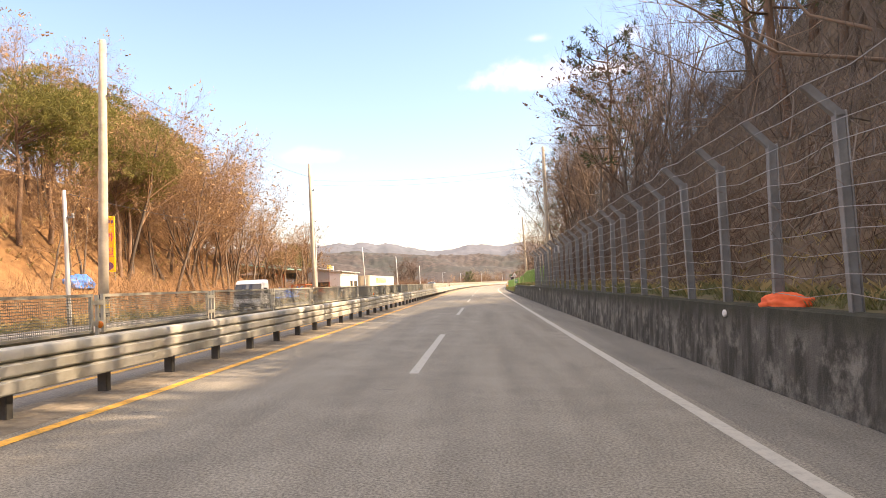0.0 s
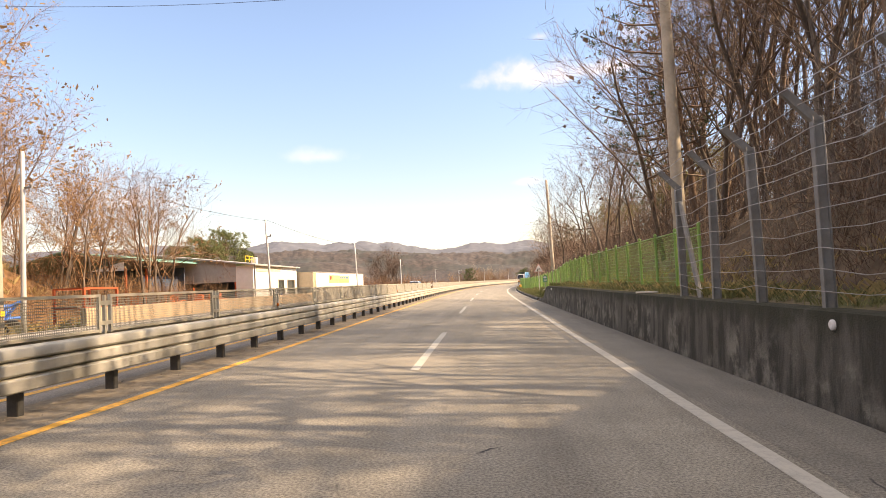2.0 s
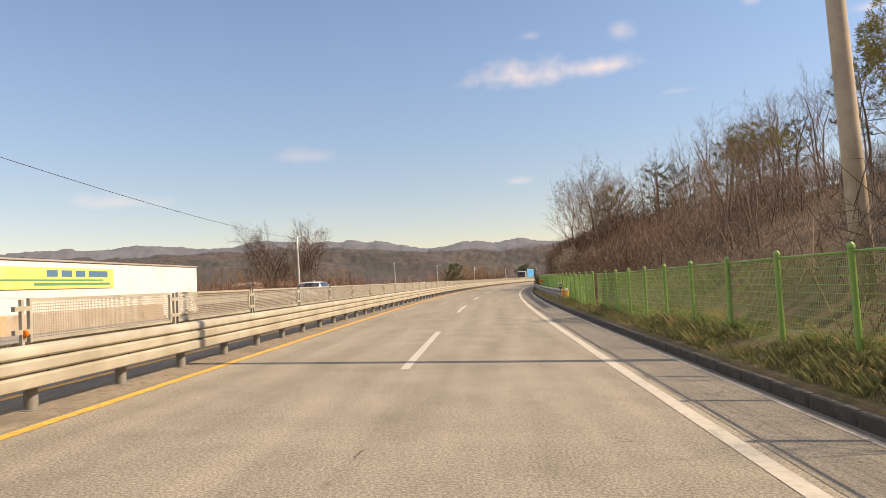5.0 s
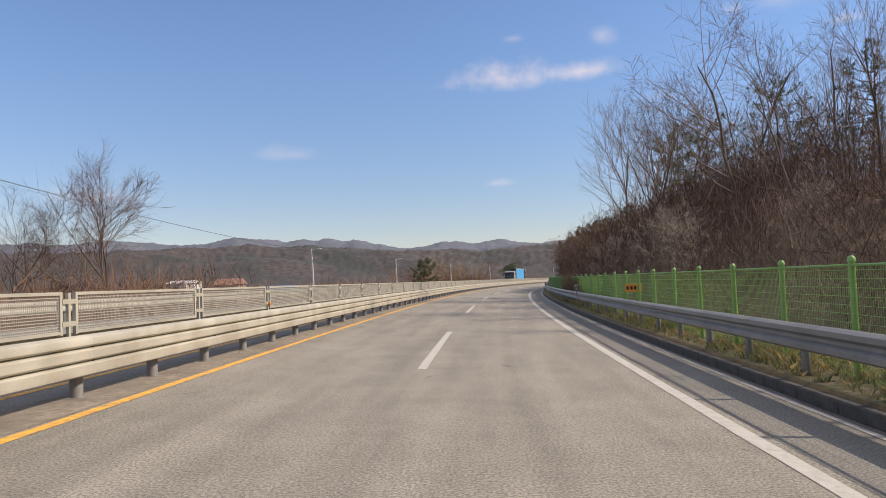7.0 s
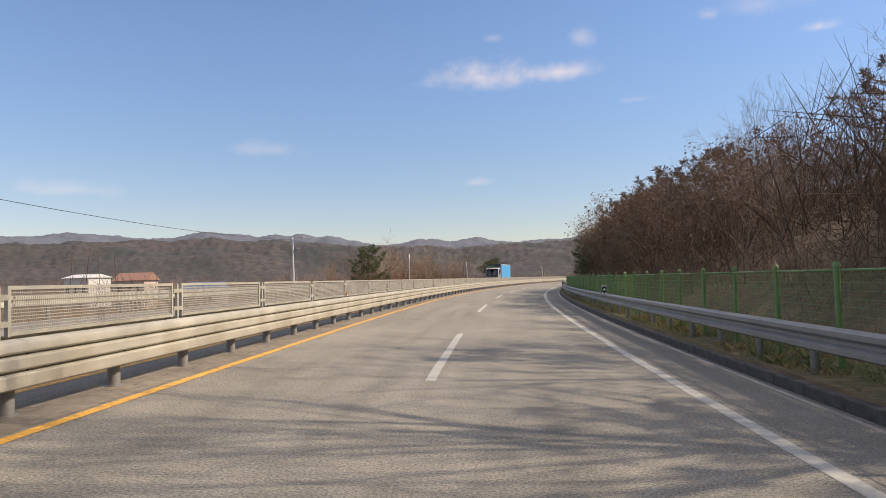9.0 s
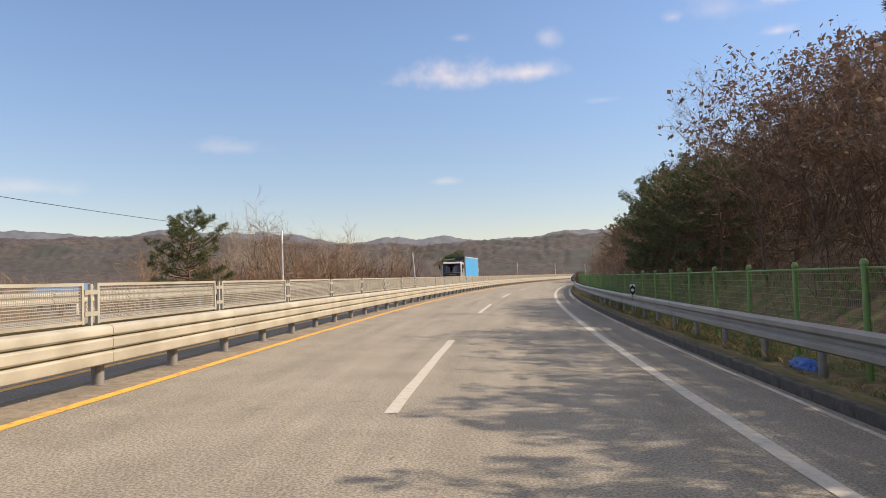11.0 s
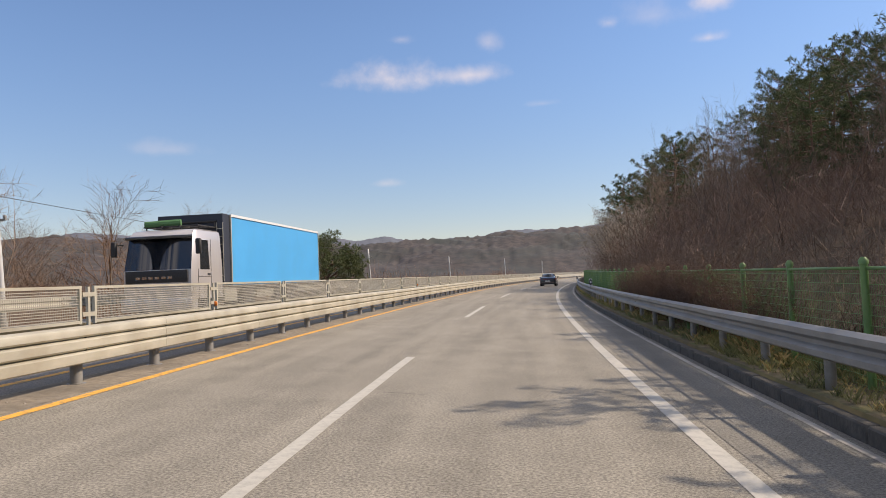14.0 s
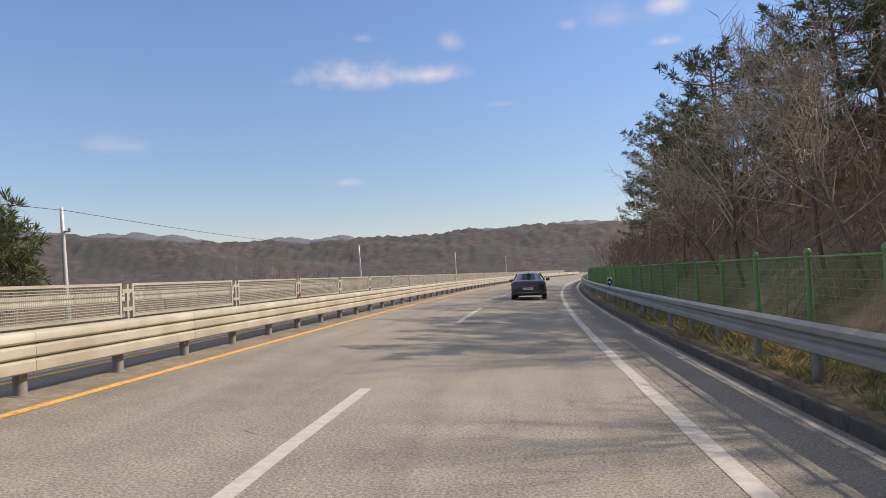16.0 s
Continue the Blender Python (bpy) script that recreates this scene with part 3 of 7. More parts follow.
def stained_wall(name):
    """Old cast concrete: dark runs, pale worn patches, mossy upper edge."""
    m, nt, n, l, bs = tree_of(name)
    tc = n.new("ShaderNodeTexCoord")

    def cloud(scale, detail, rough, squash):
        mp, t = n.new("ShaderNodeMapping"), n.new("ShaderNodeTexNoise")
        mp.inputs["Scale"].default_value = squash
        l.new(tc.outputs["Object"], mp.inputs[0])
        l.new(mp.outputs[0], t.inputs["Vector"])
        t.inputs["Scale"].default_value, t.inputs["Detail"].default_value, t.inputs["Roughness"].default_value = scale, detail, rough
        return t.outputs[0]

    def span(v, a, b, top):
        q = n.new("ShaderNodeMapRange")
        q.interpolation_type = "SMOOTHSTEP"
        q.inputs["From Min"].default_value, q.inputs["From Max"].default_value, q.inputs["To Max"].default_value = a, b, top
        l.new(v, q.inputs["Value"])
        return q.outputs[0]

    def blend(f, a, b):
        x = n.new("ShaderNodeMixRGB")
        l.new(f, x.inputs[0])
        for i, v in ((1, a), (2, b)):
            if isinstance(v, tuple):
                x.inputs[i].default_value = (*v, 1)
            else:
                l.new(v, x.inputs[i])
        return x.outputs[0]
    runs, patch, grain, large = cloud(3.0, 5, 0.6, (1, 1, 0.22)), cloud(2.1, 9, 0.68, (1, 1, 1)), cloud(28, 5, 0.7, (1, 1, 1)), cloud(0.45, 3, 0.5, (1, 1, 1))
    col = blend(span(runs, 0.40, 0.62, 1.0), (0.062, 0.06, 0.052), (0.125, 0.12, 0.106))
    both = n.new("ShaderNodeMath")
    both.operation = "MULTIPLY"
    l.new(span(patch, 0.46, 0.66, 0.9), both.inputs[0])
    l.new(span(large, 0.36, 0.52, 1.0), both.inputs[1])
    col = blend(both.outputs[0], col, (0.255, 0.245, 0.215))
    sep, up = n.new("ShaderNodeSeparateXYZ"), n.new("ShaderNodeMath")
    l.new(tc.outputs["Object"], sep.inputs[0])
    up.operation = "MULTIPLY_ADD"
    up.inputs[1].default_value = 1.2
    l.new(patch, up.inputs[0])
    l.new(sep.outputs[2], up.inputs[2])
    col = blend(span(up.outputs[0], 1.15, 1.5, 0.85), col, (0.052, 0.054, 0.040))
    col = blend(span(grain, 0.5, 0.8, 0.5), col, (0.05, 0.05, 0.045))
    l.new(col, bs.inputs["Base Color"])
    bs.inputs["Roughness"].default_value = 0.92
    bs.inputs["Specular IOR Level"].default_value = 0.08
    bp = n.new("ShaderNodeBump")
    bp.inputs["Strength"].default_value, bp.inputs["Distance"].default_value = 0.6, 0.03
    l.new(grain, bp.inputs["Height"])
    l.new(bp.outputs[0], bs.inputs["Normal"])
    return m


def wall_profile():
    vs, fs, uvs = [], [], []
    ss = [-60 + 1.0 * i for i in range(155)]
    prof = [(4.98, -0.05), (4.99, 0.0), (5.06, 1.0), (5.12, 1.02), (5.36, 1.02), (5.40, 0.98), (5.42, 0.0)]
    n = len(prof)
    for s in ss:
        hh = wall_h(s)
        for u, h in prof:
            w = 0.02 * fbm(s * 0.6, h * 3.0, 2.0)
            vs.append(P(s, u + w, h * hh))
    for i in range(len(ss) - 1):
        for j in range(n - 1):
            a = i * n + j
            fs.append((a, a + 1, a + 1 + n, a + n))
    fs.append(tuple(range(n)))
    fs.append(tuple(range((len(ss) - 1) * n + n - 1, (len(ss) - 1) * n - 1, -1)))
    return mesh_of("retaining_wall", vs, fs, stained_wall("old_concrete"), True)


tagged(new("retaining_wall", wall_profile()), "low stained concrete retaining wall beside the road", "wall", kind="structure")


def build_kerb():
    """Precast kerb stones, each a piece of its own."""
    kerb = tagged(new("kerb", sweep("kerb", [(4.98, -0.05), (4.98, 0.06), (5.0, 0.09), (5.14, 0.09), (5.16, -0.05)], 92, 560, 2.0, KERB)), "dirty concrete kerb along the verge", "kerb", kind="structure")
    g = Geo()
    g.box(-0.10, 0.006, -0.12, 0.09, 0.994, 0.17)
    me = bevelled(g.mesh("kerb_stone", KERB), 0.018, 1)
    for i in range(300):
        s = 94.0 + i
        if s > 393:
            break
        part("kerb_stone", me, kerb, m=M(s, 5.0 + 0.012 * fbm(s * 3.1, 0), 0.008 * fbm(s * 2.3, 4.0), 0.3 * fbm(s * 5.1, 1.0)))


build_kerb()
part("gutter_edge", sweep("gutter_edge", [(4.70, 0.009), (4.79, 0.009)], 92, 560, 1.0, surf("pale_gutter", (0.30, 0.28, 0.25), (0.46, 0.44, 0.40), 6, 0.9, 0.2, dirt=(0.2, 0.19, 0.17), dirt_scale=1.0, dirt_amount=0.8), jitter=0.02), road, "pale concrete edge of the gutter")


# ---- median guard rail with the mesh screen ----
POST_I, POST_S = [-30, 0, 20, 40, 65, 80, 106, 117, 138, 164, 264], [-50.3, 9.7, 49.61, 89.63, 140.65, 170.32, 222.75, 245.0, 288.38, 341.09, 544.0]


def post_s(i):
    return float(np.interp(i, POST_I, POST_S))


def beam_mesh(name, prof, length, mat, t=0.012):
    """A corrugated steel beam along +y: profile of (x, z), with thickness."""
    g = Geo()
    back = [(x - t, z) for x, z in reversed(prof)]
    out = prof + back
    n = len(out)
    vs = [Vector((x, y, z)) for y in (0.0, length) for x, z in out]
    g.add(vs, [tuple(range(n)), tuple(range(2 * n - 1, n - 1, -1))] + [(i + n, (i + 1) % n + n, (i + 1) % n, i) for i in range(n)])
    me = g.mesh(name, mat)
    for p in me.polygons:
        p.use_smooth = True
    me.set_sharp_from_angle(angle=radians(35))
    return me


THRIE = [(-0.01, 0.28), (0.035, 0.285), (0.08, 0.305), (0.085, 0.335), (0.085, 0.425), (0.07, 0.44), (0.005, 0.46), (0.07, 0.482), (0.085, 0.497), (0.085, 0.595), (0.07, 0.61), (0.005, 0.63), (0.07, 0.652), (0.085, 0.667), (0.085, 0.735), (0.07, 0.765), (0.025, 0.785), (-0.01, 0.79)]
WBEAM = [(0.0, 0.56), (-0.03, 0.57), (-0.085, 0.60), (-0.085, 0.665), (-0.015, 0.715), (-0.015, 0.76), (-0.085, 0.81), (-0.085, 0.875), (-0.03, 0.905), (0.0, 0.915)]


def build_median():
    rail = thing("median_guard_rail", M(0, -3.9), "corrugated steel median guard rail on short posts", "guard rail")
    inv = rail.matrix_basis.inverted()
    round_post = Geo().lathe([(0.08, -0.05), (0.08, 0.72), (0.07, 0.75)], 14).mesh("round_post", POST, False)
    round_post.set_sharp_from_angle(angle=radians(40))
    square_post = bevelled(Geo().box(-0.075, -0.06, -0.05, 0.06, 0.06, 0.74).mesh("square_post", surf("dark_steel_post", (0.05, 0.05, 0.048), (0.10, 0.10, 0.095), 6, 0.6, 0.05, metal=0.2)), 0.012, 1)
    flange = Geo().lathe([(0.125, 0.0), (0.125, 0.012), (0.09, 0.014)], 14).mesh("base_plate", POST)
    bolt = Geo().lathe([(0.02, 0.0), (0.02, 0.012), (0.008, 0.018)], 8, Matrix.Rotation(radians(90), 4, "Y")).mesh("bolt", BOLT)
    block = bevelled(Geo().box(-0.24, -0.05, 0.36, 0.09, 0.05, 0.72).mesh("spacer", POST), 0.01, 1)
    beams = {}
    for i in range(-28, 250, 2):
        s, s2 = post_s(i), post_s(i + 2)
        old = s < 96
        ln = round(s2 - s + 0.015, 2)
        key = (ln, old)
        if key not in beams:
            beams[key] = beam_mesh("beam", THRIE, ln, GALV_OLD if old else GALV)
        a, b = P(s, -3.90), P(s2, -3.90)
        ang = math.atan2(-(b.x - a.x), b.y - a.y)
        m = Matrix.Translation(a) @ Matrix.Rotation(ang, 4, "Z") @ Matrix.Rotation(math.atan2(b.z - a.z, (b - a).length), 4, "X")
        bm = part("beam", beams[key], rail, m=inv @ m)
        if not old and s < 400:
            for y in (0.09, 2.0):
                for z in (0.46, 0.64):
                    part("bolt", bolt, bm, m=Matrix.Translation((0.02, y, z)))
    for i in range(-28, 250):
        s = post_s(i)
        m = M(s, -4.04)
        if s < 96:
            part("post", square_post, rail, "dark square steel post", m=inv @ m)
        else:
            p = part("post", round_post, rail, "round grey steel post", m=inv @ m)
            if s < 380:
                part("base_plate", flange, p)
            part("spacer", block, p, m=Matrix.Translation((0.04, 0, 0)))
    # the beam on the other face of the same posts
    back = beam_mesh("beam_back", [(-x, z) for x, z in reversed(THRIE)], 4.06, GALV)
    for i in range(-28, 250, 2):
        part("beam", back, rail, "beam facing the oncoming lanes", m=inv @ M(post_s(i), -4.22))


def screen_panel(ln, st, r2, wire):
    """One mesh panel: frame and woven wire."""
    g = Geo()
    z0, z1, r = 0.815, 1.30, 0.02
    y0, y1 = 0.15, ln - 0.15
    for z in (z0, z1):
        g.box(-r, y0, z - r, r, y1, z + r)
    for y in (y0, y1):
        g.box(-r - 0.002, y - 0.025, z0 - 0.03, r + 0.002, y + 0.025, z1 + 0.022)
    frame_me = g.mesh("frame", GALV)
    w = Geo()
    for j in range(1, int((z1 - z0) / st)):
        z = z0 + j * st
        w.box(-0.005, y0, z - r2, 0.005, y1, z + r2)
    k = int((y1 - y0) / st)
    for j in range(1, k):
        y = y0 + (y1 - y0) * j / k
        w.bar((0, y - 0.02, z0), (0, y + 0.02, z1), r2 * 0.75, 4, cap=False)
    return frame_me, w.mesh("wire_mesh", wire)


def joint_s(i):
    """Joints of the screen panels: they leave the posts' rhythm past the bend."""
    return post_s(i) - float(np.interp(post_s(i), [258, 278], [0.0, 1.6]))


def build_screen():
    upright = Geo().box(-0.02, -0.025, 0.55, 0.02, 0.025, 1.31).mesh("upright", GALV)
    clip = Geo().box(-0.024, -0.15, -0.03, 0.024, 0.15, 0.03).mesh("bracket", GALV)
    amber = plain("amber_reflector", (0.75, 0.20, 0.02), 0.3)
    disc = Geo().lathe([(0.05, 0), (0.05, 0.02), (0.035, 0.03)], 14, Matrix.Rotation(radians(90), 4, "X")).mesh("reflector", amber)
    protos = {}
    starts = list(range(-27, 49, 2)) + list(range(50, 240, 2))
    for n, i in enumerate(starts):
        s, s2 = joint_s(i), joint_s(i + 2)
        ln = round(s2 - s, 2)
        fine = s > 62
        if (ln, fine) not in protos:
            protos[(ln, fine)] = screen_panel(ln, 0.036, 0.0055, MESHW) if fine else screen_panel(ln, 0.036, 0.0045, MESHD)
        m = M(s, -4.13)
        t = thing("screen_panel", m, "pale steel mesh screen panel on the median rail", "fence panel", "median screen panels")
        part("frame", protos[(ln, fine)][0], t)
        tagged(part("wire_mesh", protos[(ln, fine)][1], t), kind="stuff")
        part("upright", upright, t)
        for z in (0.92, 1.2):
            part("bracket", clip, t, m=Matrix.Translation((0, 0, z)))
        if n % 6 == 2:
            part("reflector", disc, t, "round amber reflector", m=Matrix.Translation((0.03, 0.02, 0.90)))


build_median()
build_screen()


def build_side_rail():
    """W-beam rail on the right verge, and the one on the far edge of the oncoming lanes."""
    for nm, u, flip, s0, s1, lab in (("guard_rail", 5.22, 1, 138.0, 540.0, "dull grey steel guard rail along the grassy verge"), ("guard_rail", -12.45, -1, 134.0, 540.0, "steel guard rail on the far edge of the oncoming lanes")):
        rail = thing(nm, M(s0, u), lab, "guard rail")
        inv = rail.matrix_basis.inverted()
        dh = 0.0 if flip > 0 else -0.12
        prof = [(x, z + dh) for x, z in WBEAM] if flip > 0 else [(-x, z + dh) for x, z in reversed(WBEAM)]
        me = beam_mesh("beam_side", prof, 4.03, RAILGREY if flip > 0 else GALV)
        post = Geo().lathe([(0.06, -0.25), (0.06, 0.86 + dh), (0.05, 0.88 + dh)], 12).mesh("post_side", POST, False)
        k = int((s1 - s0) / 4)
        for i in range(k):
            s = s0 + 4 * i
            part("beam", me, rail, m=inv @ M(s, u))
            part("post", post, rail, m=inv @ M(s + 1.6, u + 0.075 * flip))
            if flip > 0 and s < 400:
                part("post", post, rail, m=inv @ M(s + 3.6, u + 0.075 * flip))
        if flip > 0:
            e = Geo()
            e.lathe([(0.19, 0.0), (0.19, 0.34), (0.16, 0.36)], 16)
            part("end_cap", e.mesh("end_cap", YELLOW_PAINT), rail, "yellow rounded rail end", m=inv @ M(s0 - 0.1, u + 0.06, 0.56))


build_side_rail()


# ---- fences on the right ----
def build_wire_fence():
    fence = thing("wire_fence", MZ(0, 5.27, 0.9), "tall wire fence with angled grey posts on the wall", "fence")
    inv = fence.matrix_basis.inverted()
    g = Geo()
    g.box(-0.06, -0.05, -0.15, -0.04, 0.05, 2.26)
    g.box(-0.04, -0.03, -0.15, 0.06, 0.03, 2.26)
    g.box(0.06, -0.05, -0.15, 0.08, 0.05, 2.26)
    me_post = bevelled(g.mesh("post_wire", WIREPOST), 0.008, 1)
    a = Geo()
    a.add([(-0.06, -0.045, 2.20), (0.08, -0.045, 2.20), (0.08, 0.045, 2.24), (-0.06, 0.045, 2.20), (-0.40, -0.035, 2.55), (-0.31, -0.035, 2.60), (-0.31, 0.035, 2.60), (-0.40, 0.035, 2.55)],
          [(0, 3, 2, 1), (4, 5, 6, 7), (0, 1, 5, 4), (1, 2, 6, 5), (2, 3, 7, 6), (3, 0, 4, 7)])
    me_arm = a.mesh("arm_wire", WIREPOST)
    st = 2.012
    ss = [56.6 - st * i for i in range(44)]
    tops = {}
    for i, s in enumerate(ss):
        lean = radians(1.2 * math.sin(i * 2.1))
        m = MZ(s, 5.27, 0.93 + 0.02 * math.sin(i)) @ Matrix.Rotation(lean, 4, "Y")
        tops[i] = m
        p = part("post", me_post, fence, m=inv @ m)
        part("arm", me_arm, p, "arm bent towards the road")
    lines = [(-0.07, 0.20 + 0.242 * k) for k in range(9)] + [(-0.22, 2.38), (-0.38, 2.57)]
    for x, z in lines:
        w = Geo()
        pts = []
        for i in range(len(ss)):
            pts.append(tops[i] @ Vector((x, 0, z + 0.02 * math.sin(i * 3.3 + z * 7))))
            if i + 1 < len(ss):
                q = (tops[i] @ Vector((x, 0, z)) + tops[i + 1] @ Vector((x, 0, z))) / 2
                q.z -= 0.045 + 0.03 * math.sin(i * 1.7 + z * 5)
                pts.append(q)
        w.tube([inv @ q for q in pts], [0.006] * len(pts), 4)
        part("wire", w.mesh("wire", WIRE), fence)
    # brace at the fence's end
    b = Geo()
    b.bar((0, 0, -0.1), (0, 1.0, 1.9), 0.05, 8)
    part("brace", b.mesh("brace", WIREPOST), fence, "leaning end brace", m=inv @ MZ(55.55, 5.30, 0.93))


def fence_top(s):
    return float(np.interp(s, [58, 72, 84, 86, 91, 96, 105, 124, 150, 230, 260, 290, 330, 345, 400], [2.66, 2.64, 2.55, 2.46, 2.12, 1.95, 1.78, 1.62, 1.66, 1.63, 1.54, 1.52, 1.60, 1.66, 1.66]))


def fence_u(s):
    return float(np.interp(s, [58, 88, 96, 120, 300, 330], [6.25, 6.25, 5.95, 5.65, 5.65, 5.85]))


def fence_meshes(coat):
    g = Geo()
    g.lathe([(0.041, -0.45), (0.041, 1.50), (0.05, 1.505), (0.05, 1.545), (0.024, 1.58)], 12)
    me_post = g.mesh("post_green", coat, False)
    me_post.set_sharp_from_angle(angle=radians(40))
    w = Geo()
    L, z0, z1 = 2.077, 0.06, 1.44
    for j in range(41):
        y = 0.04 + (L - 0.08) * j / 40
        w.bar((0.012, y, z0), (0.012, y, z1), 0.0024, 4, cap=False)
    for z in [0.08 + 0.11 * k for k in range(13)]:
        w.bar((0, 0.02, z), (0, L - 0.02, z), 0.0038, 4, cap=False)
    me_mesh = w.mesh("wire_panel", coat)
    r = Geo().bar((0, 0.0, 1.46), (0, L, 1.46), 0.019, 8)
    me_rail = r.mesh("top_rail", coat, False)
    return me_post, me_mesh, me_rail


def build_green_fence():
    L = 2.077
    for nm, s0, s1, coat, lab in (("mesh_fence", 58.60, 91.5, GREEN, "green steel mesh fence on the raised verge"), ("mesh_fence", 91.83, 129.2, GREEN, "bright green steel mesh fence on the low verge"),
                                  ("mesh_fence", 130.23, 163.4, GREEN, "bright green steel mesh fence behind the guard rail"), ("mesh_fence", 163.40, 189.2, GREEN, "bright green mesh fence with bare branches behind it"),
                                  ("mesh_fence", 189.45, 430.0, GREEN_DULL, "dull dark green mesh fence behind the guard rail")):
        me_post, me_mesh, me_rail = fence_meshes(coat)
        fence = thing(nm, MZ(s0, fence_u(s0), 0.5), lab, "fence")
        inv = fence.matrix_basis.inverted()
        k = int(round((s1 - s0) / L))
        for i in range(k):
            s, s2 = s0 + L * i, s0 + L * (i + 1)
            h, h2 = fence_top(s) - 1.47, fence_top(s2) - 1.47
            tilt = math.sin(i * 1.9) * 0.9
            m = M(s, fence_u(s), h) @ Matrix.Rotation(radians(tilt * 0.5), 4, "Y")
            part("post", me_post, fence, m=inv @ m)
            sh = Matrix.Identity(4)
            sh[2][1] = (h2 - h) / L if abs(h2 - h) < 0.1 else 0.0
            tagged(part("wire_panel", me_mesh, fence, m=inv @ m @ sh), kind="stuff")
            part("top_rail", me_rail, fence, m=inv @ m @ sh)


build_wire_fence()
build_green_fence()


# ---- poles and cables on the left, tall poles ----
def utility_pole(s, u, z0, top, r, mat, label, lean=0.0, lamp=False, yellow=False, cross=True):
    t = thing("utility_pole", MZ(s, u, z0) @ Matrix.Rotation(radians(lean), 4, "Y"), label, "utility pole", "utility poles")
    h = top - z0
    part("shaft", Geo().lathe([(r, -0.3), (r * 0.9, h * 0.3), (r * 0.78, h * 0.7), (r * 0.66, h), (r * 0.4, h + 0.02)], 14).mesh("shaft", mat, False), t)
    if cross:
        g = Geo()
        g.box(-0.05, -0.04, h * 0.84, 0.05, 0.04, h * 0.84 + 0.10)
        g.box(-0.02, -0.035, h * 0.80, 0.32, 0.035, h * 0.80 + 0.06)
        g.lathe([(0.03, 0), (0.055, 0.03), (0.055, 0.08), (0.03, 0.11)], 8, Matrix.Translation((0.28, 0, h * 0.80 + 0.06)))
        part("bracket", g.mesh("bracket_pole", POST), t, "steel cable bracket with an insulator")
    if lamp:
        g = Geo()
        g.tube([(0, 0, h - 0.1), (0.25, 0, h + 0.02), (0.55, 0, h + 0.03)], [0.03, 0.025, 0.02], 6)
        part("arm", g.mesh("arm_lamp", STEELPOLE), t)
        part("lamp_head", bevelled(Geo().box(0.45, -0.07, h - 0.02, 0.85, 0.07, h + 0.05).mesh("lamp_head", STEELPOLE), 0.02, 1), t)
    if yellow:
        for k in range(3):
            g = Geo().lathe([(r + 0.012, 0.35 + 0.35 * k), (r + 0.012, 0.52 + 0.35 * k)], 14)
            part("warning_band", g.mesh("warning_band", plain("warning_yellow", (0.75, 0.45, 0.03), 0.5) if k % 2 else plain("warning_black", (0.03, 0.03, 0.03), 0.6)), t)
    return t


LEFT_POLES = [(26.2, -13.4, 5.3, 0.09), (63.6, -13.6, 6.3, 0.09), (89.4, -13.6, 6.4, 0.09), (119.7, -13.4, 6.3, 0.09), (156.3, -14.0, 5.6, 0.10), (198.0, -14.1, 4.5, 0.09), (230.6, -13.9, 4.6, 0.09),
              (269.0, -13.8, 4.7, 0.09), (309.5, -14.0, 4.6, 0.10), (357.6, -15.3, 4.6, 0.10), (400.0, -16.3, 4.8, 0.10), (440.0, -15.0, 5.0, 0.1), (482.0, -15.0, 5.0, 0.1)]
for i, (s, u, top, r) in enumerate(LEFT_POLES):
    utility_pole(s, u, ground_z(s, u) - 0.02, top, r, STEELPOLE, "slender pale steel pole carrying a telephone cable", lean=(-1.5, 0.5, -2.5, -2.0, -0.3, -1.5, -0.5, 0.3, -3.5, -2.5, -2.0, -1.0, 0.0)[i], lamp=(i in (5, 6)))
utility_pole(28.4, -13.4, ground_z(28.4, -13.4) - 0.02, 11.5, 0.20, CONPOLE, "tall concrete utility pole with warning bands", lean=0.8, yellow=True)
utility_pole(62.1, -13.4, ground_z(62.1, -13.4) - 0.02, 12.4, 0.20, CONPOLE, "tall concrete utility pole beside the road", lean=-0.6, yellow=True)
utility_pole(62.6, 6.95, ground_z(62.6, 6.95) - 0.05, 12.9, 0.20, CONPOLE, "tall grey concrete utility pole behind the fence", lean=-0.3)
utility_pole(114.7, 8.1, ground_z(114.7, 8.1) - 0.05, 11.6, 0.19, CONPOLE, "tall grey concrete utility pole behind the fence", lean=-1.4)


def cable(name, pts, sag, r=0.016, label="sagging black overhead cable"):
    g = Geo()
    line = []
    for a, b in zip(pts[:-1], pts[1:]):
        for k in range(12):
            f = k / 12
            q = Vector(a).lerp(Vector(b), f)
            q.z -= sag * 4 * f * (1 - f)
            line.append(q)
    line.append(Vector(pts[-1]))
    g.tube(line, [r] * len(line), 4)
    return tagged(new(name, g.mesh(name, CABLE)), label, "cable")


cable("telephone_cable", [PZ(s, u, top - 0.12) for s, u, top, r in LEFT_POLES], 0.35, 0.012)
cable("overhead_cable", [PZ(62.1, -13.2, 10.9), PZ(62.6, 6.9, 11.3)], 0.5, 0.009)
cable("overhead_cable", [PZ(62.1, -13.2, 10.5), PZ(62.6, 6.9, 10.8)], 0.5, 0.007)
cable("overhead_cable", [PZ(28.4, -13.4, 10.3), PZ(62.1, -13.4, 11.2)], 0.5, 0.009)


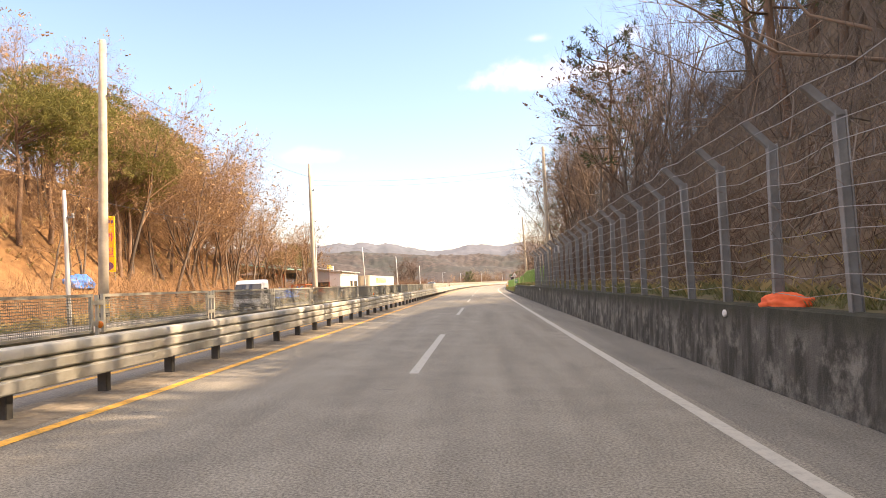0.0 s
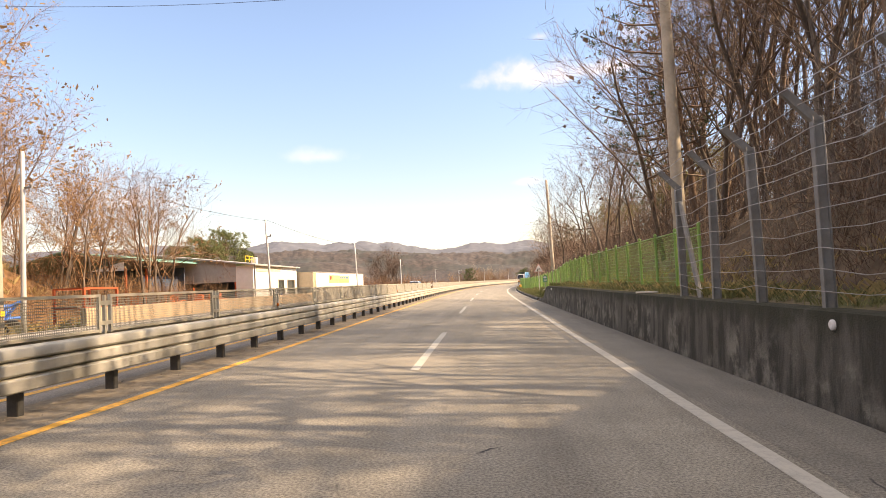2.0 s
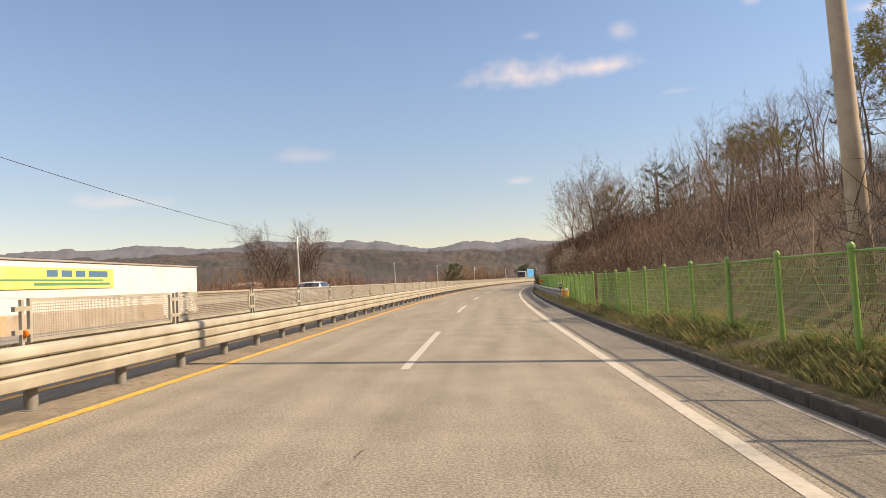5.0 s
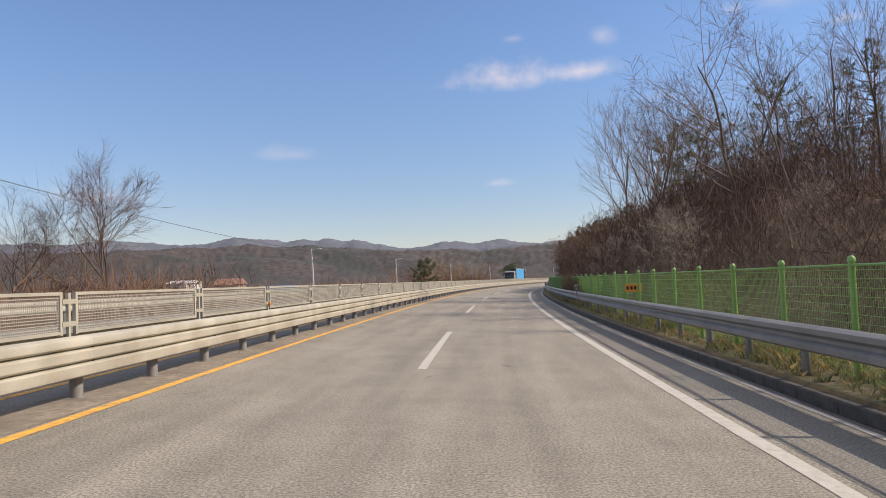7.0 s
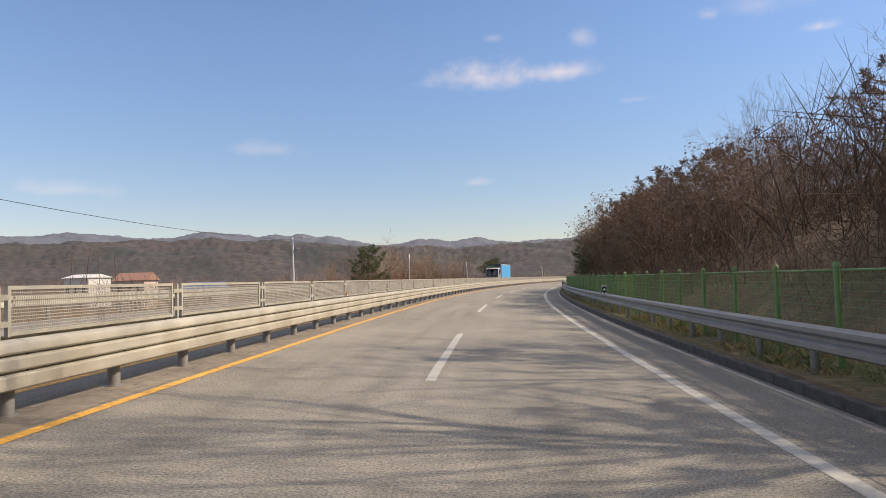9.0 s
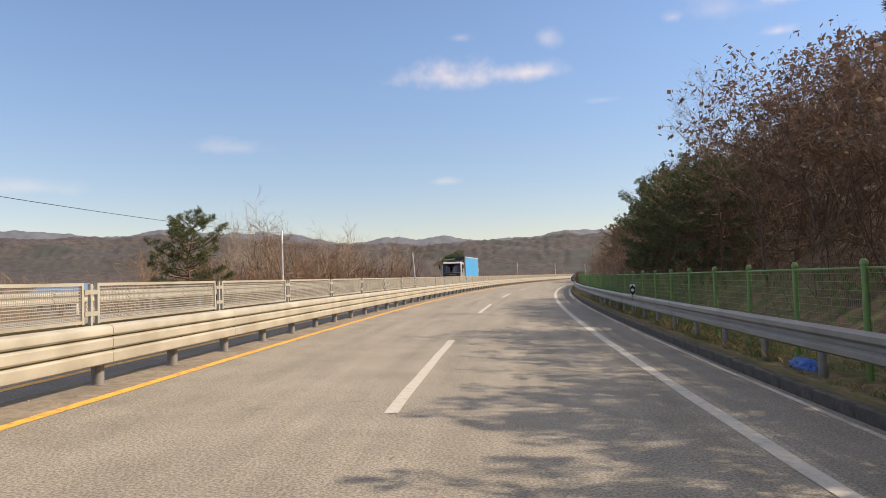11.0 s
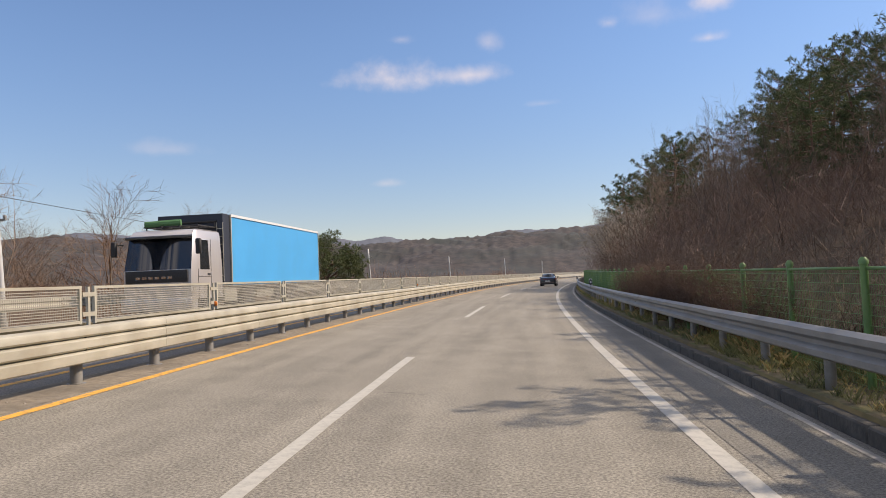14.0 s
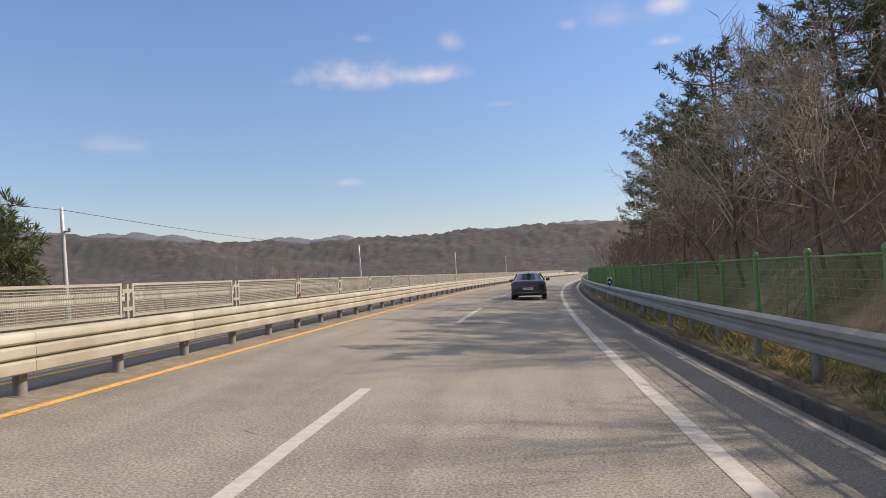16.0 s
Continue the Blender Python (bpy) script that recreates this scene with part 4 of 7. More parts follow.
# ---- woods ----
def mesh_np(name, V, F, mat):
    """A mesh of quads from arrays."""
    me = bpy.data.meshes.new(name)
    nv, nf = len(V), len(F)
    me.vertices.add(nv)
    me.vertices.foreach_set("co", np.asarray(V, np.float32).ravel())
    me.loops.add(nf * 4)
    me.loops.foreach_set("vertex_index", np.asarray(F, np.int32).ravel())
    me.polygons.add(nf)
    me.polygons.foreach_set("loop_start", np.arange(0, nf * 4, 4, dtype=np.int32))
    me.materials.append(mat)
    me.update(calc_edges=True)
    return me


class Wood:
    """Fast collector of thin tapered branches (quads)."""

    def __init__(self):
        self.V, self.F, self.n = [], [], 0

    def branch(self, pts, radii, k=3):
        pts = np.asarray(pts, float)
        d = np.gradient(pts, axis=0)
        d /= np.linalg.norm(d, axis=1)[:, None] + 1e-9
        ref = np.array([0.0, 0.0, 1.0]) if abs(d[0][2]) < 0.9 else np.array([1.0, 0.0, 0.0])
        x = np.cross(d, ref)
        x /= np.linalg.norm(x, axis=1)[:, None] + 1e-9
        y = np.cross(d, x)
        t = 2 * np.pi * np.arange(k) / k
        r = np.asarray(radii)[:, None, None]
        v = pts[:, None, :] + r * (x[:, None, :] * np.cos(t)[None, :, None] + y[:, None, :] * np.sin(t)[None, :, None])
        m = len(pts)
        self.V.append(v.reshape(-1, 3))
        i = np.arange(m - 1)[:, None] * k
        j = np.arange(k)[None, :]
        j2 = (j + 1) % k
        self.F.append((self.n + np.stack([i + j, i + j2, i + j2 + k, i + j + k], -1)).reshape(-1, 4))
        self.n += m * k

    def leaf(self, c, a, b):
        """A small flat blade: centre, half axes."""
        self.V.append(np.array([c - a, c - b, c + a, c + b]))
        self.F.append(self.n + np.array([[0, 1, 2, 3]]))
        self.n += 4

    def slip(self, p, tip, b):
        """A slender twig that tapers from its foot."""
        self.V.append(np.array([p - b, p + b, tip + b * 0.2, tip - b * 0.2]))
        self.F.append(self.n + np.array([[0, 1, 2, 3]]))
        self.n += 4

    def burst(self, p, tips, w, rnd):
        """Narrow blades that spread from one point; each its own island."""
        n = len(tips)
        b = unit_rows(np.cross(tips, rnd.normal(0, 1, (n, 3)))) * w
        mid = p + tips * 0.55
        self.V.append(np.stack([p + tips * 0.04, mid + b, p + tips, mid - b], 1).reshape(-1, 3))
        self.F.append(self.n + np.arange(n * 4).reshape(n, 4))
        self.n += n * 4

    def arrays(self):
        return np.concatenate(self.V), np.concatenate(self.F)

    def mesh(self, name, mat):
        V, F = self.arrays()
        return mesh_np(name, V, F, mat)


def unit_rows(v):
    return v / (np.linalg.norm(v, axis=1)[:, None] + 1e-9)


def unit(v):
    return v / (np.linalg.norm(v) + 1e-9)


def grow(wd, rnd, p, d, length, r, level, last, kids, up, spread, seg=4, inner=None, tips=None):
    """Recursive bare branch: a bent tapered tube that carries thinner ones."""
    if level == 3:                                   # finest twigs: slender tapered slips
        a = unit(d + rnd.normal(0, 0.2, 3) + np.array([0, 0, up * 0.6])) * length * 0.5
        if tips is not None:
            tips.append(p + 2 * a)
        wd.slip(p, p + 2 * a, unit(np.cross(a, rnd.normal(0, 1, 3))) * max(0.0068, r))
        return
    pts, rad = [p], [r]
    q, e = p.copy(), d.copy()
    for i in range(seg):
        e = unit(e + rnd.normal(0, 0.13 + 0.05 * level, 3) + np.array([0, 0, up * (0.5 if level else 0.1)]))
        q = q + e * length / seg
        pts.append(q)
        rad.append(r * (1 - 0.72 * (i + 1) / seg))
    (inner if inner is not None and level < 1 else wd).branch(pts, rad, 6 if level == 0 else (4 if level == 1 else 3))
    if level >= last:
        if tips is not None:
            tips.append(q)
        return
    n = kids[level]
    for i in range(n):
        f = (0.30 if level == 0 else 0.18) + (0.70 if level == 0 else 0.80) * (i + rnd.random()) / n
        f = min(f, 0.99)
        k = min(int(f * seg), seg - 1)
        b = pts[k] + (pts[k + 1] - pts[k]) * (f * seg - k)
        ax = unit(pts[k + 1] - pts[k])
        side = unit(np.cross(ax, rnd.normal(0, 1, 3)))
        ang = spread * (0.7 + 0.6 * rnd.random())
        nd = unit(ax * math.cos(ang) + side * math.sin(ang))
        ln = length * (0.62 if level == 0 else (0.55 if level == 1 else 0.62)) * (1.15 - 0.55 * f) * (0.75 + 0.5 * rnd.random())
        grow(wd, rnd, b, nd, ln, max(0.007, r * (1 - 0.72 * f) * 0.5), level + 1, last, kids, up, spread, (6, 3, 2, 1)[min(3, level + 1)], inner, tips)


def bare_tree(seed, height, kids, last, spread=0.75, up=0.22, r=None, twig=None, leaves=0, leaf=1.0, each=3, tint=None):
    rnd = np.random.RandomState(seed)
    inner, wd, tips = Wood(), Wood(), []
    grow(wd, rnd, np.zeros(3), unit(np.array([rnd.normal(0, 0.06), rnd.normal(0, 0.06), 1])), height * 0.82, r or height * 0.0115, 0, last, kids, up, spread, 6, inner, tips)
    lw = None
    if leaves:
        lw = Wood()
        for t in tips:
            if rnd.random() < leaves:
                for k in range(each):
                    lw.leaf(t + rnd.normal(0, 0.14, 3), rnd.normal(0, 0.07, 3) * leaf, rnd.normal(0, 0.05, 3) * leaf)
    return inner.mesh("trunk_bare", BARK), wd.mesh("crown_bare", twig or TWIG), (lw.mesh("leaves_bare", tint or DRYLEAF) if lw and lw.n else None)


def pine_tree(seed, height, bare, width, mat, tufts=330, blades=16, size=0.30, slim=0.055, limbs=28):
    """Pine: bent trunk, bending limbs with side shoots, and bursts of needles at the shoots' ends."""
    rnd = np.random.RandomState(seed)
    inner, nd = Wood(), Wood()
    pts = [np.array([0.0, 0, 0])]
    lean = rnd.normal(0, 0.05, 2)
    for i in range(7):
        pts.append(pts[-1] + np.array([lean[0] + rnd.normal(0, 0.06), lean[1] + rnd.normal(0, 0.06), 1]) * height / 7)
    rad = [height * 0.016 * (1 - 0.85 * i / 7) for i in range(8)]
    inner.branch(pts, rad, 7)
    nl = limbs
    per = max(3, tufts // nl)
    for i in range(nl):
        f = bare + (1 - bare) * (i + rnd.random()) / nl
        k = min(int(f * 7), 6)
        b = pts[k] + (pts[k + 1] - pts[k]) * (f * 7 - k)
        az = i * 2.4 + rnd.random()
        g = (f - bare) / (1 - bare)
        ln = width * (1.0 - 0.45 * g ** 3) * (0.58 + 0.36 * math.sin(2.9 * g + 0.25)) * (0.55 + 0.7 * rnd.random()) + 0.25
        out = np.array([math.cos(az), math.sin(az), 0.0])
        side = np.array([-out[1], out[0], 0.0])
        end = b + out * ln + np.array([0, 0, ln * (0.05 + 0.5 * g + rnd.normal(0, 0.10))])
        mid = (b + end) / 2 + np.array([0, 0, -0.10 * ln])
        inner.branch([b, mid, end], [0.05, 0.035, 0.012], 4)
        for c in range(per):
            h = 1.0 if c == 0 else 0.35 + 0.65 * rnd.random() ** 0.8
            foot = b + (mid - b) * 2 * h if h < 0.5 else mid + (end - mid) * (2 * h - 1)
            reach = (0.15 + 0.30 * ln * (1.1 - h)) * rnd.choice([-1, 1]) * (0.4 + 0.8 * rnd.random())
            q = foot + side * reach + out * abs(reach) * 0.5 + np.array([0, 0, 0.06 + 0.22 * rnd.random()])
            if c % 2 == 0:
                inner.slip(foot, q, unit(np.cross(q - foot, rnd.normal(0, 1, 3))) * 0.012)
            grow_to = unit(q - foot + np.array([0, 0, 0.35]) + out * 0.2)
            r = size * (0.75 + 0.5 * rnd.random())
            dirs = unit_rows(rnd.normal(0, 1, (blades, 3)) + grow_to * 0.9)
            nd.burst(q, dirs * r * (0.8 + 0.4 * rnd.random((blades, 1))), r * slim, rnd)
    return inner.mesh("trunk_pine", PINEBARK), nd.mesh("needles", mat), None


def pad_pine(seed, height, bare, width, mat, pads, per, blades, size, slim=0.06):
    """Old pine with a broad crown: boughs that end in rounded pads of needle bursts."""
    rnd = np.random.RandomState(seed)
    inner, nd = Wood(), Wood()
    pts = [np.array([0.0, 0, 0])]
    lean = rnd.normal(0, 0.04, 2)
    for i in range(7):
        pts.append(pts[-1] + np.array([lean[0] + rnd.normal(0, 0.05), lean[1] + rnd.normal(0, 0.05), 0.92]) * height / 7)
    inner.branch(pts, [height * 0.018 * (1 - 0.8 * i / 7) for i in range(8)], 7)
    half = height * (1 - bare) / 2
    mid = np.array([pts[5][0], pts[5][1], height - half])
    for i in range(pads):
        d = unit(rnd.normal(0, 1, 3) + np.array([0, 0, 0.15]))
        c = mid + d * np.array([width, width, half]) * (0.45 + 0.33 * rnd.random() ** 0.5)
        r = width * (0.24 + 0.12 * rnd.random())
        f = min(0.95, max(bare * 0.9, (c[2] - 0.25 * width) / height))
        k = min(int(f * 7), 6)
        b = pts[k] + (pts[k + 1] - pts[k]) * (f * 7 - k)
        inner.branch([b, (b + c) / 2 + rnd.normal(0, 0.08, 3), c], [0.055, 0.035, 0.012], 4)
        for j in range(per):
            e = unit(rnd.normal(0, 1, 3) + np.array([0, 0, 0.35]) + d * 0.5)
            q = c + e * r * np.array([1.15, 1.15, 0.72]) * (0.55 + 0.45 * rnd.random())
            if j % 4 == 0:
                inner.slip(c, q, unit(np.cross(q - c, rnd.normal(0, 1, 3))) * 0.012)
            z = size * (0.75 + 0.5 * rnd.random())
            dirs = unit_rows(rnd.normal(0, 1, (blades, 3)) + e * 0.8 + np.array([0, 0, 0.25]))
            nd.burst(q, dirs * z * (0.8 + 0.4 * rnd.random((blades, 1))), z * slim, rnd)
    return inner.mesh("trunk_pine", PINEBARK), nd.mesh("needles", mat), None


def make_tree(name, meshes, m, label, group="trees along the road"):
    t = thing(name, m, label, "tree", group)
    part("trunk", meshes[0], t)
    part("crown", meshes[1], t)
    if meshes[2] is not None:
        part("dry_leaves", meshes[2], t, "withered brown leaves")
    return t


def scatter(name, proto, places, mat):
    """Many copies of one shape joined into one mesh: places are (point, turn, scale)."""
    V0, F0 = proto
    n = len(V0)
    V = np.empty((len(places) * n, 3), np.float32)
    F = np.empty((len(places) * len(F0), 4), np.int32)
    for i, (p, a, k) in enumerate(places):
        c, s = math.cos(a) * k, math.sin(a) * k
        V[i * n:(i + 1) * n, 0] = V0[:, 0] * c - V0[:, 1] * s + p[0]
        V[i * n:(i + 1) * n, 1] = V0[:, 0] * s + V0[:, 1] * c + p[1]
        V[i * n:(i + 1) * n, 2] = V0[:, 2] * k + p[2]
        F[i * len(F0):(i + 1) * len(F0)] = F0 + i * n
    return new(name, mesh_np(name, V, F, mat))


KINDS = {
    "bare_a": (bare_tree(11, 11.0, (10, 7, 8), 3), "bare_tree", "tall bare deciduous tree with fine grey-brown twigs"),
    "bare_b": (bare_tree(12, 10.0, (10, 7, 8), 3, 0.62, 0.3), "bare_tree", "slender bare tree with upright brown branches"),
    "bare_c": (bare_tree(13, 9.0, (10, 7, 8), 3, 0.9, 0.15), "bare_tree", "spreading bare tree with a round twiggy crown"),
    "bare_d": (bare_tree(14, 8.0, (10, 7, 8), 3, 0.7, 0.3), "bare_tree", "small bare tree with many upright twigs"),
    "bare_e": (bare_tree(15, 12.0, (15, 7, 11), 3, 0.55, 0.35), "bare_tree", "tall thin bare tree on the slope"),
    "leafy": (bare_tree(31, 10.5, (12, 7, 8), 3, 0.7, 0.3, leaves=0.16), "oak_tree", "oak still carrying withered brown leaves"),
    "oak_b": (bare_tree(33, 9.5, (11, 7, 8), 3, 0.8, 0.2, leaves=0.6, leaf=0.85, each=5), "oak_tree", "oak thick with withered red-brown leaves"),
    "pale": (bare_tree(16, 4.6, (15, 8, 8), 3, 1.0, 0.2, r=0.055, twig=PALETWIG), "bare_tree", "small bare tree with pale branches hanging towards the road"),
    "rust_a": (bare_tree(18, 9.0, (10, 7, 9), 3, 0.8, 0.2, twig=RUSTTWIG, leaves=0.22, leaf=0.8, each=3, tint=RUSTLEAF), "bare_tree", "bare tree with rust-coloured twigs on the sunny hill"),
    "rust_b": (bare_tree(19, 8.0, (10, 7, 9), 3, 0.65, 0.3, twig=RUSTTWIG), "bare_tree", "sunlit tree with upright rusty twigs"),
    "bare_l": (bare_tree(17, 11.0, (16, 10, 17), 3, 0.72, 0.25, twig=DARKTWIG), "bare_tree", "bare tree with a dense round crown of twigs"),
    "tan": (bare_tree(36, 9.0, (12, 8, 8), 3, 0.75, 0.25, twig=PALETWIG), "bare_tree", "bare tree with pale tan twigs below the road"),
    "pine_a": (pine_tree(21, 11.0, 0.32, 3.0, PINE, 308, 12, 0.34, 0.07), "pine_tree", "dark green pine with a ragged crown"),
    "pine_b": (pine_tree(22, 9.0, 0.15, 2.9, PINE, 336, 12, 0.34, 0.07), "pine_tree", "bushy dark green pine on the slope"),
    "pine_s": (pine_tree(24, 11.5, 0.35, 3.2, PINE, 140, 12, 0.30, 0.06), "pine_tree", "thin-crowned pine leaning over the fence"),
    "pine_o": (pad_pine(23, 11.5, 0.46, 4.2, OLIVE, 24, 24, 13, 0.42), "pine_tree", "sunlit olive-green pine with a rounded crown"),
    "pine_w": (pine_tree(29, 8.2, 0.14, 3.5, PINE, 476, 14, 0.32, 0.065), "pine_tree", "broad dark green pine beside the fence"),
    "cedar": (pine_tree(35, 8.2, 0.08, 3.2, BRONZE, 392, 12, 0.34, 0.07), "cedar_tree", "evergreen with bronze-brown winter foliage"),
    "pine_l": (pad_pine(25, 10.5, 0.12, 3.8, LIGHTPINE, 40, 28, 14, 0.40), "pine_tree", "broad dark evergreen behind the workshop"),
    "pine_r": (pad_pine(26, 5.6, 0.14, 2.5, LIGHTPINE, 40, 34, 15, 0.24), "pine_tree", "round-topped pine beside the road"),
    "pine_c": (pine_tree(27, 6.5, 0.04, 2.4, LIGHTPINE, 1060, 16, 0.26, 0.06, 53), "pine_tree", "small pointed pine beside the road"),
    "rust_c": (bare_tree(20, 12.0, (13, 8, 9), 3, 0.75, 0.25, twig=RUSTTWIG, leaves=0.22, leaf=0.8, each=3, tint=RUSTLEAF), "bare_tree", "tall tree with a wide crown of rust-coloured twigs"),
}
PROTO = {}
BACK = [[], [], []]


def canopy(s, u):
    """Height that the wood on the right slope reaches."""
    z = float(np.interp(s, [96, 104, 112, 122, 140, 150, 162, 167, 171, 178, 188, 200, 204, 226, 244, 250, 256, 262, 267, 274, 282, 292, 300, 307, 313, 318, 324, 341, 361, 372, 392, 410, 430],
                        [7.2, 6.2, 6.7, 7.5, 8.4, 7.2, 6.8, 8.5, 11.5, 12.4, 12.8, 13.6, 8.6, 8.8, 8.8, 8.7, 8.5, 8.3, 8.6, 8.4, 7.8, 7.2, 8.2, 9.0, 7.6, 9.2, 10.6, 11.2, 12.4, 13.0, 13.4, 11.0, 8.0]))
    return z + (0.72 if u < 12 else 0.66) * (u - 12)


REACH = {k: max(v.co.z for m in d[0] if m is not None for v in m.vertices) for k, d in KINDS.items()}


def capped(s, u, scale, height, dice, fill=False):
    """Scale that keeps a tree under the canopy; fill brings it right up to it."""
    if u < 6.5 or not 96 < s < 430:
        return scale
    lid = (canopy(s, u) * (0.88 + 0.16 * dice) - ground_z(s, u)) / height
    return max(0.16, lid if fill else min(scale, lid))


def plant(kind, s, u, scale, turn, sink=0.15, z=None, lean=(0.0, 0.0)):
    meshes, nm, lab = KINDS[kind]
    zz = ground_z(s, u) - sink if z is None else z
    m = MZ(s, u, zz) @ Matrix.Rotation(lean[0], 4, "X") @ Matrix.Rotation(lean[1], 4, "Y") @ Matrix.Rotation(turn, 4, "Z")
    if kind not in PROTO:
        PROTO[kind] = make_tree(nm, meshes, m, lab)
        t = PROTO[kind]
    else:
        t = copy_thing(PROTO[kind], m)
    t.scale = (scale, scale, scale)
    return t


def woods():
    rnd = random.Random(5)

    def row(s0, s1, u0, u1, n, kinds, lo, hi, fill=False):
        for i in range(n):
            s = s0 + (s1 - s0) * (i + rnd.random()) / n
            u = u0 + (u1 - u0) * rnd.random() ** 1.2
            kind = rnd.choice(kinds)
            plant(kind, s, u, capped(s, u, lo + (hi - lo) * rnd.random(), REACH[kind], rnd.random(), fill), rnd.random() * 6.28, lean=(rnd.gauss(0, 0.03), rnd.gauss(-0.02, 0.03)))
    B = ["bare_a", "bare_b", "bare_c", "bare_d", "bare_e"]

    def far_row(s0, s1, u0, u1, n, lo, hi):
        for i in range(n):
            s, u = s0 + (s1 - s0) * rnd.random(), u0 + (u1 - u0) * rnd.random()
            k = rnd.randrange(3)
            BACK[k].append((PZ(s, u, ground_z(s, u) - 0.2), rnd.random() * 6.28, capped(s, u, lo + (hi - lo) * rnd.random(), (9.4, 8.0, 10.6)[k], rnd.random())))
    # right slope: tall slim trees behind the wire fence
    row(-14, 58, 8.4, 12, 17, B, 0.80, 1.05)
    far_row(-16, 58, 11, 18, 8, 1.0, 1.3)
    # added beside the start, nearly out of view, to keep sun off the road
    row(-8, 16, 9.2, 13, 8, ["leafy", "bare_c", "pine_b"], 1.1, 1.3)
    row(8, 56, 10, 16, 5, ["pine_a"], 0.95, 1.2)
    row(-4, 56, 8.6, 13, 4, ["leafy"], 0.85, 1.1)
    far_row(-30, 66, 18, 32, 26, 0.95, 1.3)
    # unseen hilltop pines, added to block the sun from the road's left side
    row(-6, 50, 26, 38, 16, ["pine_b"], 1.1, 1.4)
    # behind the green fence: leaning trees and pines over the road
    row(58, 81, 8.8, 13, 13, B, 0.85, 1.10)
    row(81, 98, 8.8, 14, 10, B, 0.48, 0.62)
    row(52, 80, 9.2, 12.5, 8, ["leafy"], 0.9, 1.1)
    for s, u, k in ((70.5, 9.8, 0.98), (76.5, 10.6, 0.98), (83.0, 11.2, 0.72)):
        plant("pine_s", s, u, k, s * 1.9, lean=(0.0, -0.10))
    far_row(50, 80, 10.5, 18, 34, 0.95, 1.2)
    far_row(60, 82, 13, 30, 20, 0.8, 1.1)
    far_row(82, 106, 12, 34, 30, 0.45, 0.65)
    plant("bare_c", 108.0, 13.0, 0.5, 1.3)
    for kind, s, u, k, a in (("bare_b", 98.0, 7.2, 0.86, 2.3), ("bare_c", 93.0, 9.0, 0.95, 0.6), ("bare_a", 89.5, 9.4, 0.9, 3.3), ("leafy", 88.0, 10.0, 0.9, 1.0), ("bare_d", 103.0, 9.6, 0.50, 4.4), ("leafy", 91.5, 10.2, 0.82, 2.0), ("bare_c", 86.0, 8.8, 1.0, 5.1), ("bare_c", 95.0, 9.2, 0.85, 2.7)):
        plant(kind, s, u, k, a, lean=(0.0, -0.08))
    row(98, 140, 11, 24, 20, ["bare_c", "bare_d", "bare_b"], 0.42, 0.66)
    row(104, 160, 20, 46, 9, ["pine_o", "pine_b"], 0.6, 0.85)
    row(108, 130, 17, 30, 6, ["pine_o", "pine_b"], 0.55, 0.8)
    far_row(100, 160, 20, 50, 24, 0.5, 0.75)
    row(140, 166, 14, 24, 14, ["bare_b", "bare_c", "bare_d"], 0.45, 0.70)
    row(160, 200, 20, 36, 5, ["pine_b", "pine_a"], 0.7, 0.9)
    far_row(160, 208, 16, 36, 46, 0.75, 1.0)
    plant("bare_a", 194.5, 14.0, 1.0, 1.0)
    plant("bare_e", 164.0, 13.2, 0.50, 0.4)
    plant("bare_c", 180.5, 11.5, 1.0, 5.2)
    plant("bare_c", 172.5, 11.6, 1.08, 2.9)
    plant("bare_a", 176.5, 12.4, 0.92, 0.7)
    for s, u, k in ((166.5, 8.2, 0.6), (170.5, 8.6, 0.75), (175.0, 8.2, 0.8), (182.0, 7.8, 0.75), (188.5, 8.4, 0.65), (160.5, 9.0, 0.6)):
        plant("pale", s, u, k, s * 1.7)
    plant("bare_c", 168.5, 12.5, 0.72, 2.0)
    plant("pine_b", 183.4, 26.9, 0.82, 0.5)
    plant("pine_b", 178.0, 20.0, 0.72, 1.5)
    for kind, s, u, k, a in (("bare_e", 186.5, 10.6, 0.86, 3.0), ("bare_e", 189.5, 10.2, 0.92, 4.0), ("bare_a", 192.5, 11.6, 1.05, 0.5), ("bare_b", 196.0, 12.8, 1.0, 2.2), ("bare_b", 199.0, 14.0, 0.95, 5.0), ("bare_e", 201.5, 15.0, 0.8, 1.2)):
        plant(kind, s, u, k, a)
    plant("pine_b", 198.0, 15.0, 0.95, 2.0)
    plant("pine_b", 192.0, 15.5, 0.85, 0.8)
    # low oaks and cedars, with a bare tree over them
    row(200, 246, 9.0, 14, 12, B, 0.46, 0.60)
    row(205, 228, 9.2, 13.0, 10, ["oak_b", "bare_c"], 0.40, 0.50)
    row(216, 232, 8.0, 9.2, 6, ["bare_c", "oak_b", "bare_d"], 0.4, 0.5, True)
    row(217, 238, 8.7, 9.9, 9, ["cedar", "cedar", "oak_b"], 0.4, 0.5, True)
    row(226, 249, 8.4, 10.0, 10, ["oak_b", "bare_c"], 0.5, 0.6, True)
    row(228, 247, 10.2, 13.0, 9, ["oak_b", "bare_c"], 0.54, 0.64, True)
    row(250, 262, 8.0, 9.4, 12, ["pine_w"], 0.38, 0.46, True)
    row(248, 264, 8.8, 10.2, 8, ["bare_c", "bare_d", "cedar"], 0.38, 0.46, True)
    for s, u, k in ((259.0, 8.4, 0.62), (261.5, 8.5, 0.60), (264.0, 8.8, 0.60)):
        plant("pine_w", s, u, k, s * 2.1)
    row(247, 263, 10.0, 12.5, 7, ["oak_b", "bare_c"], 0.38, 0.46, True)
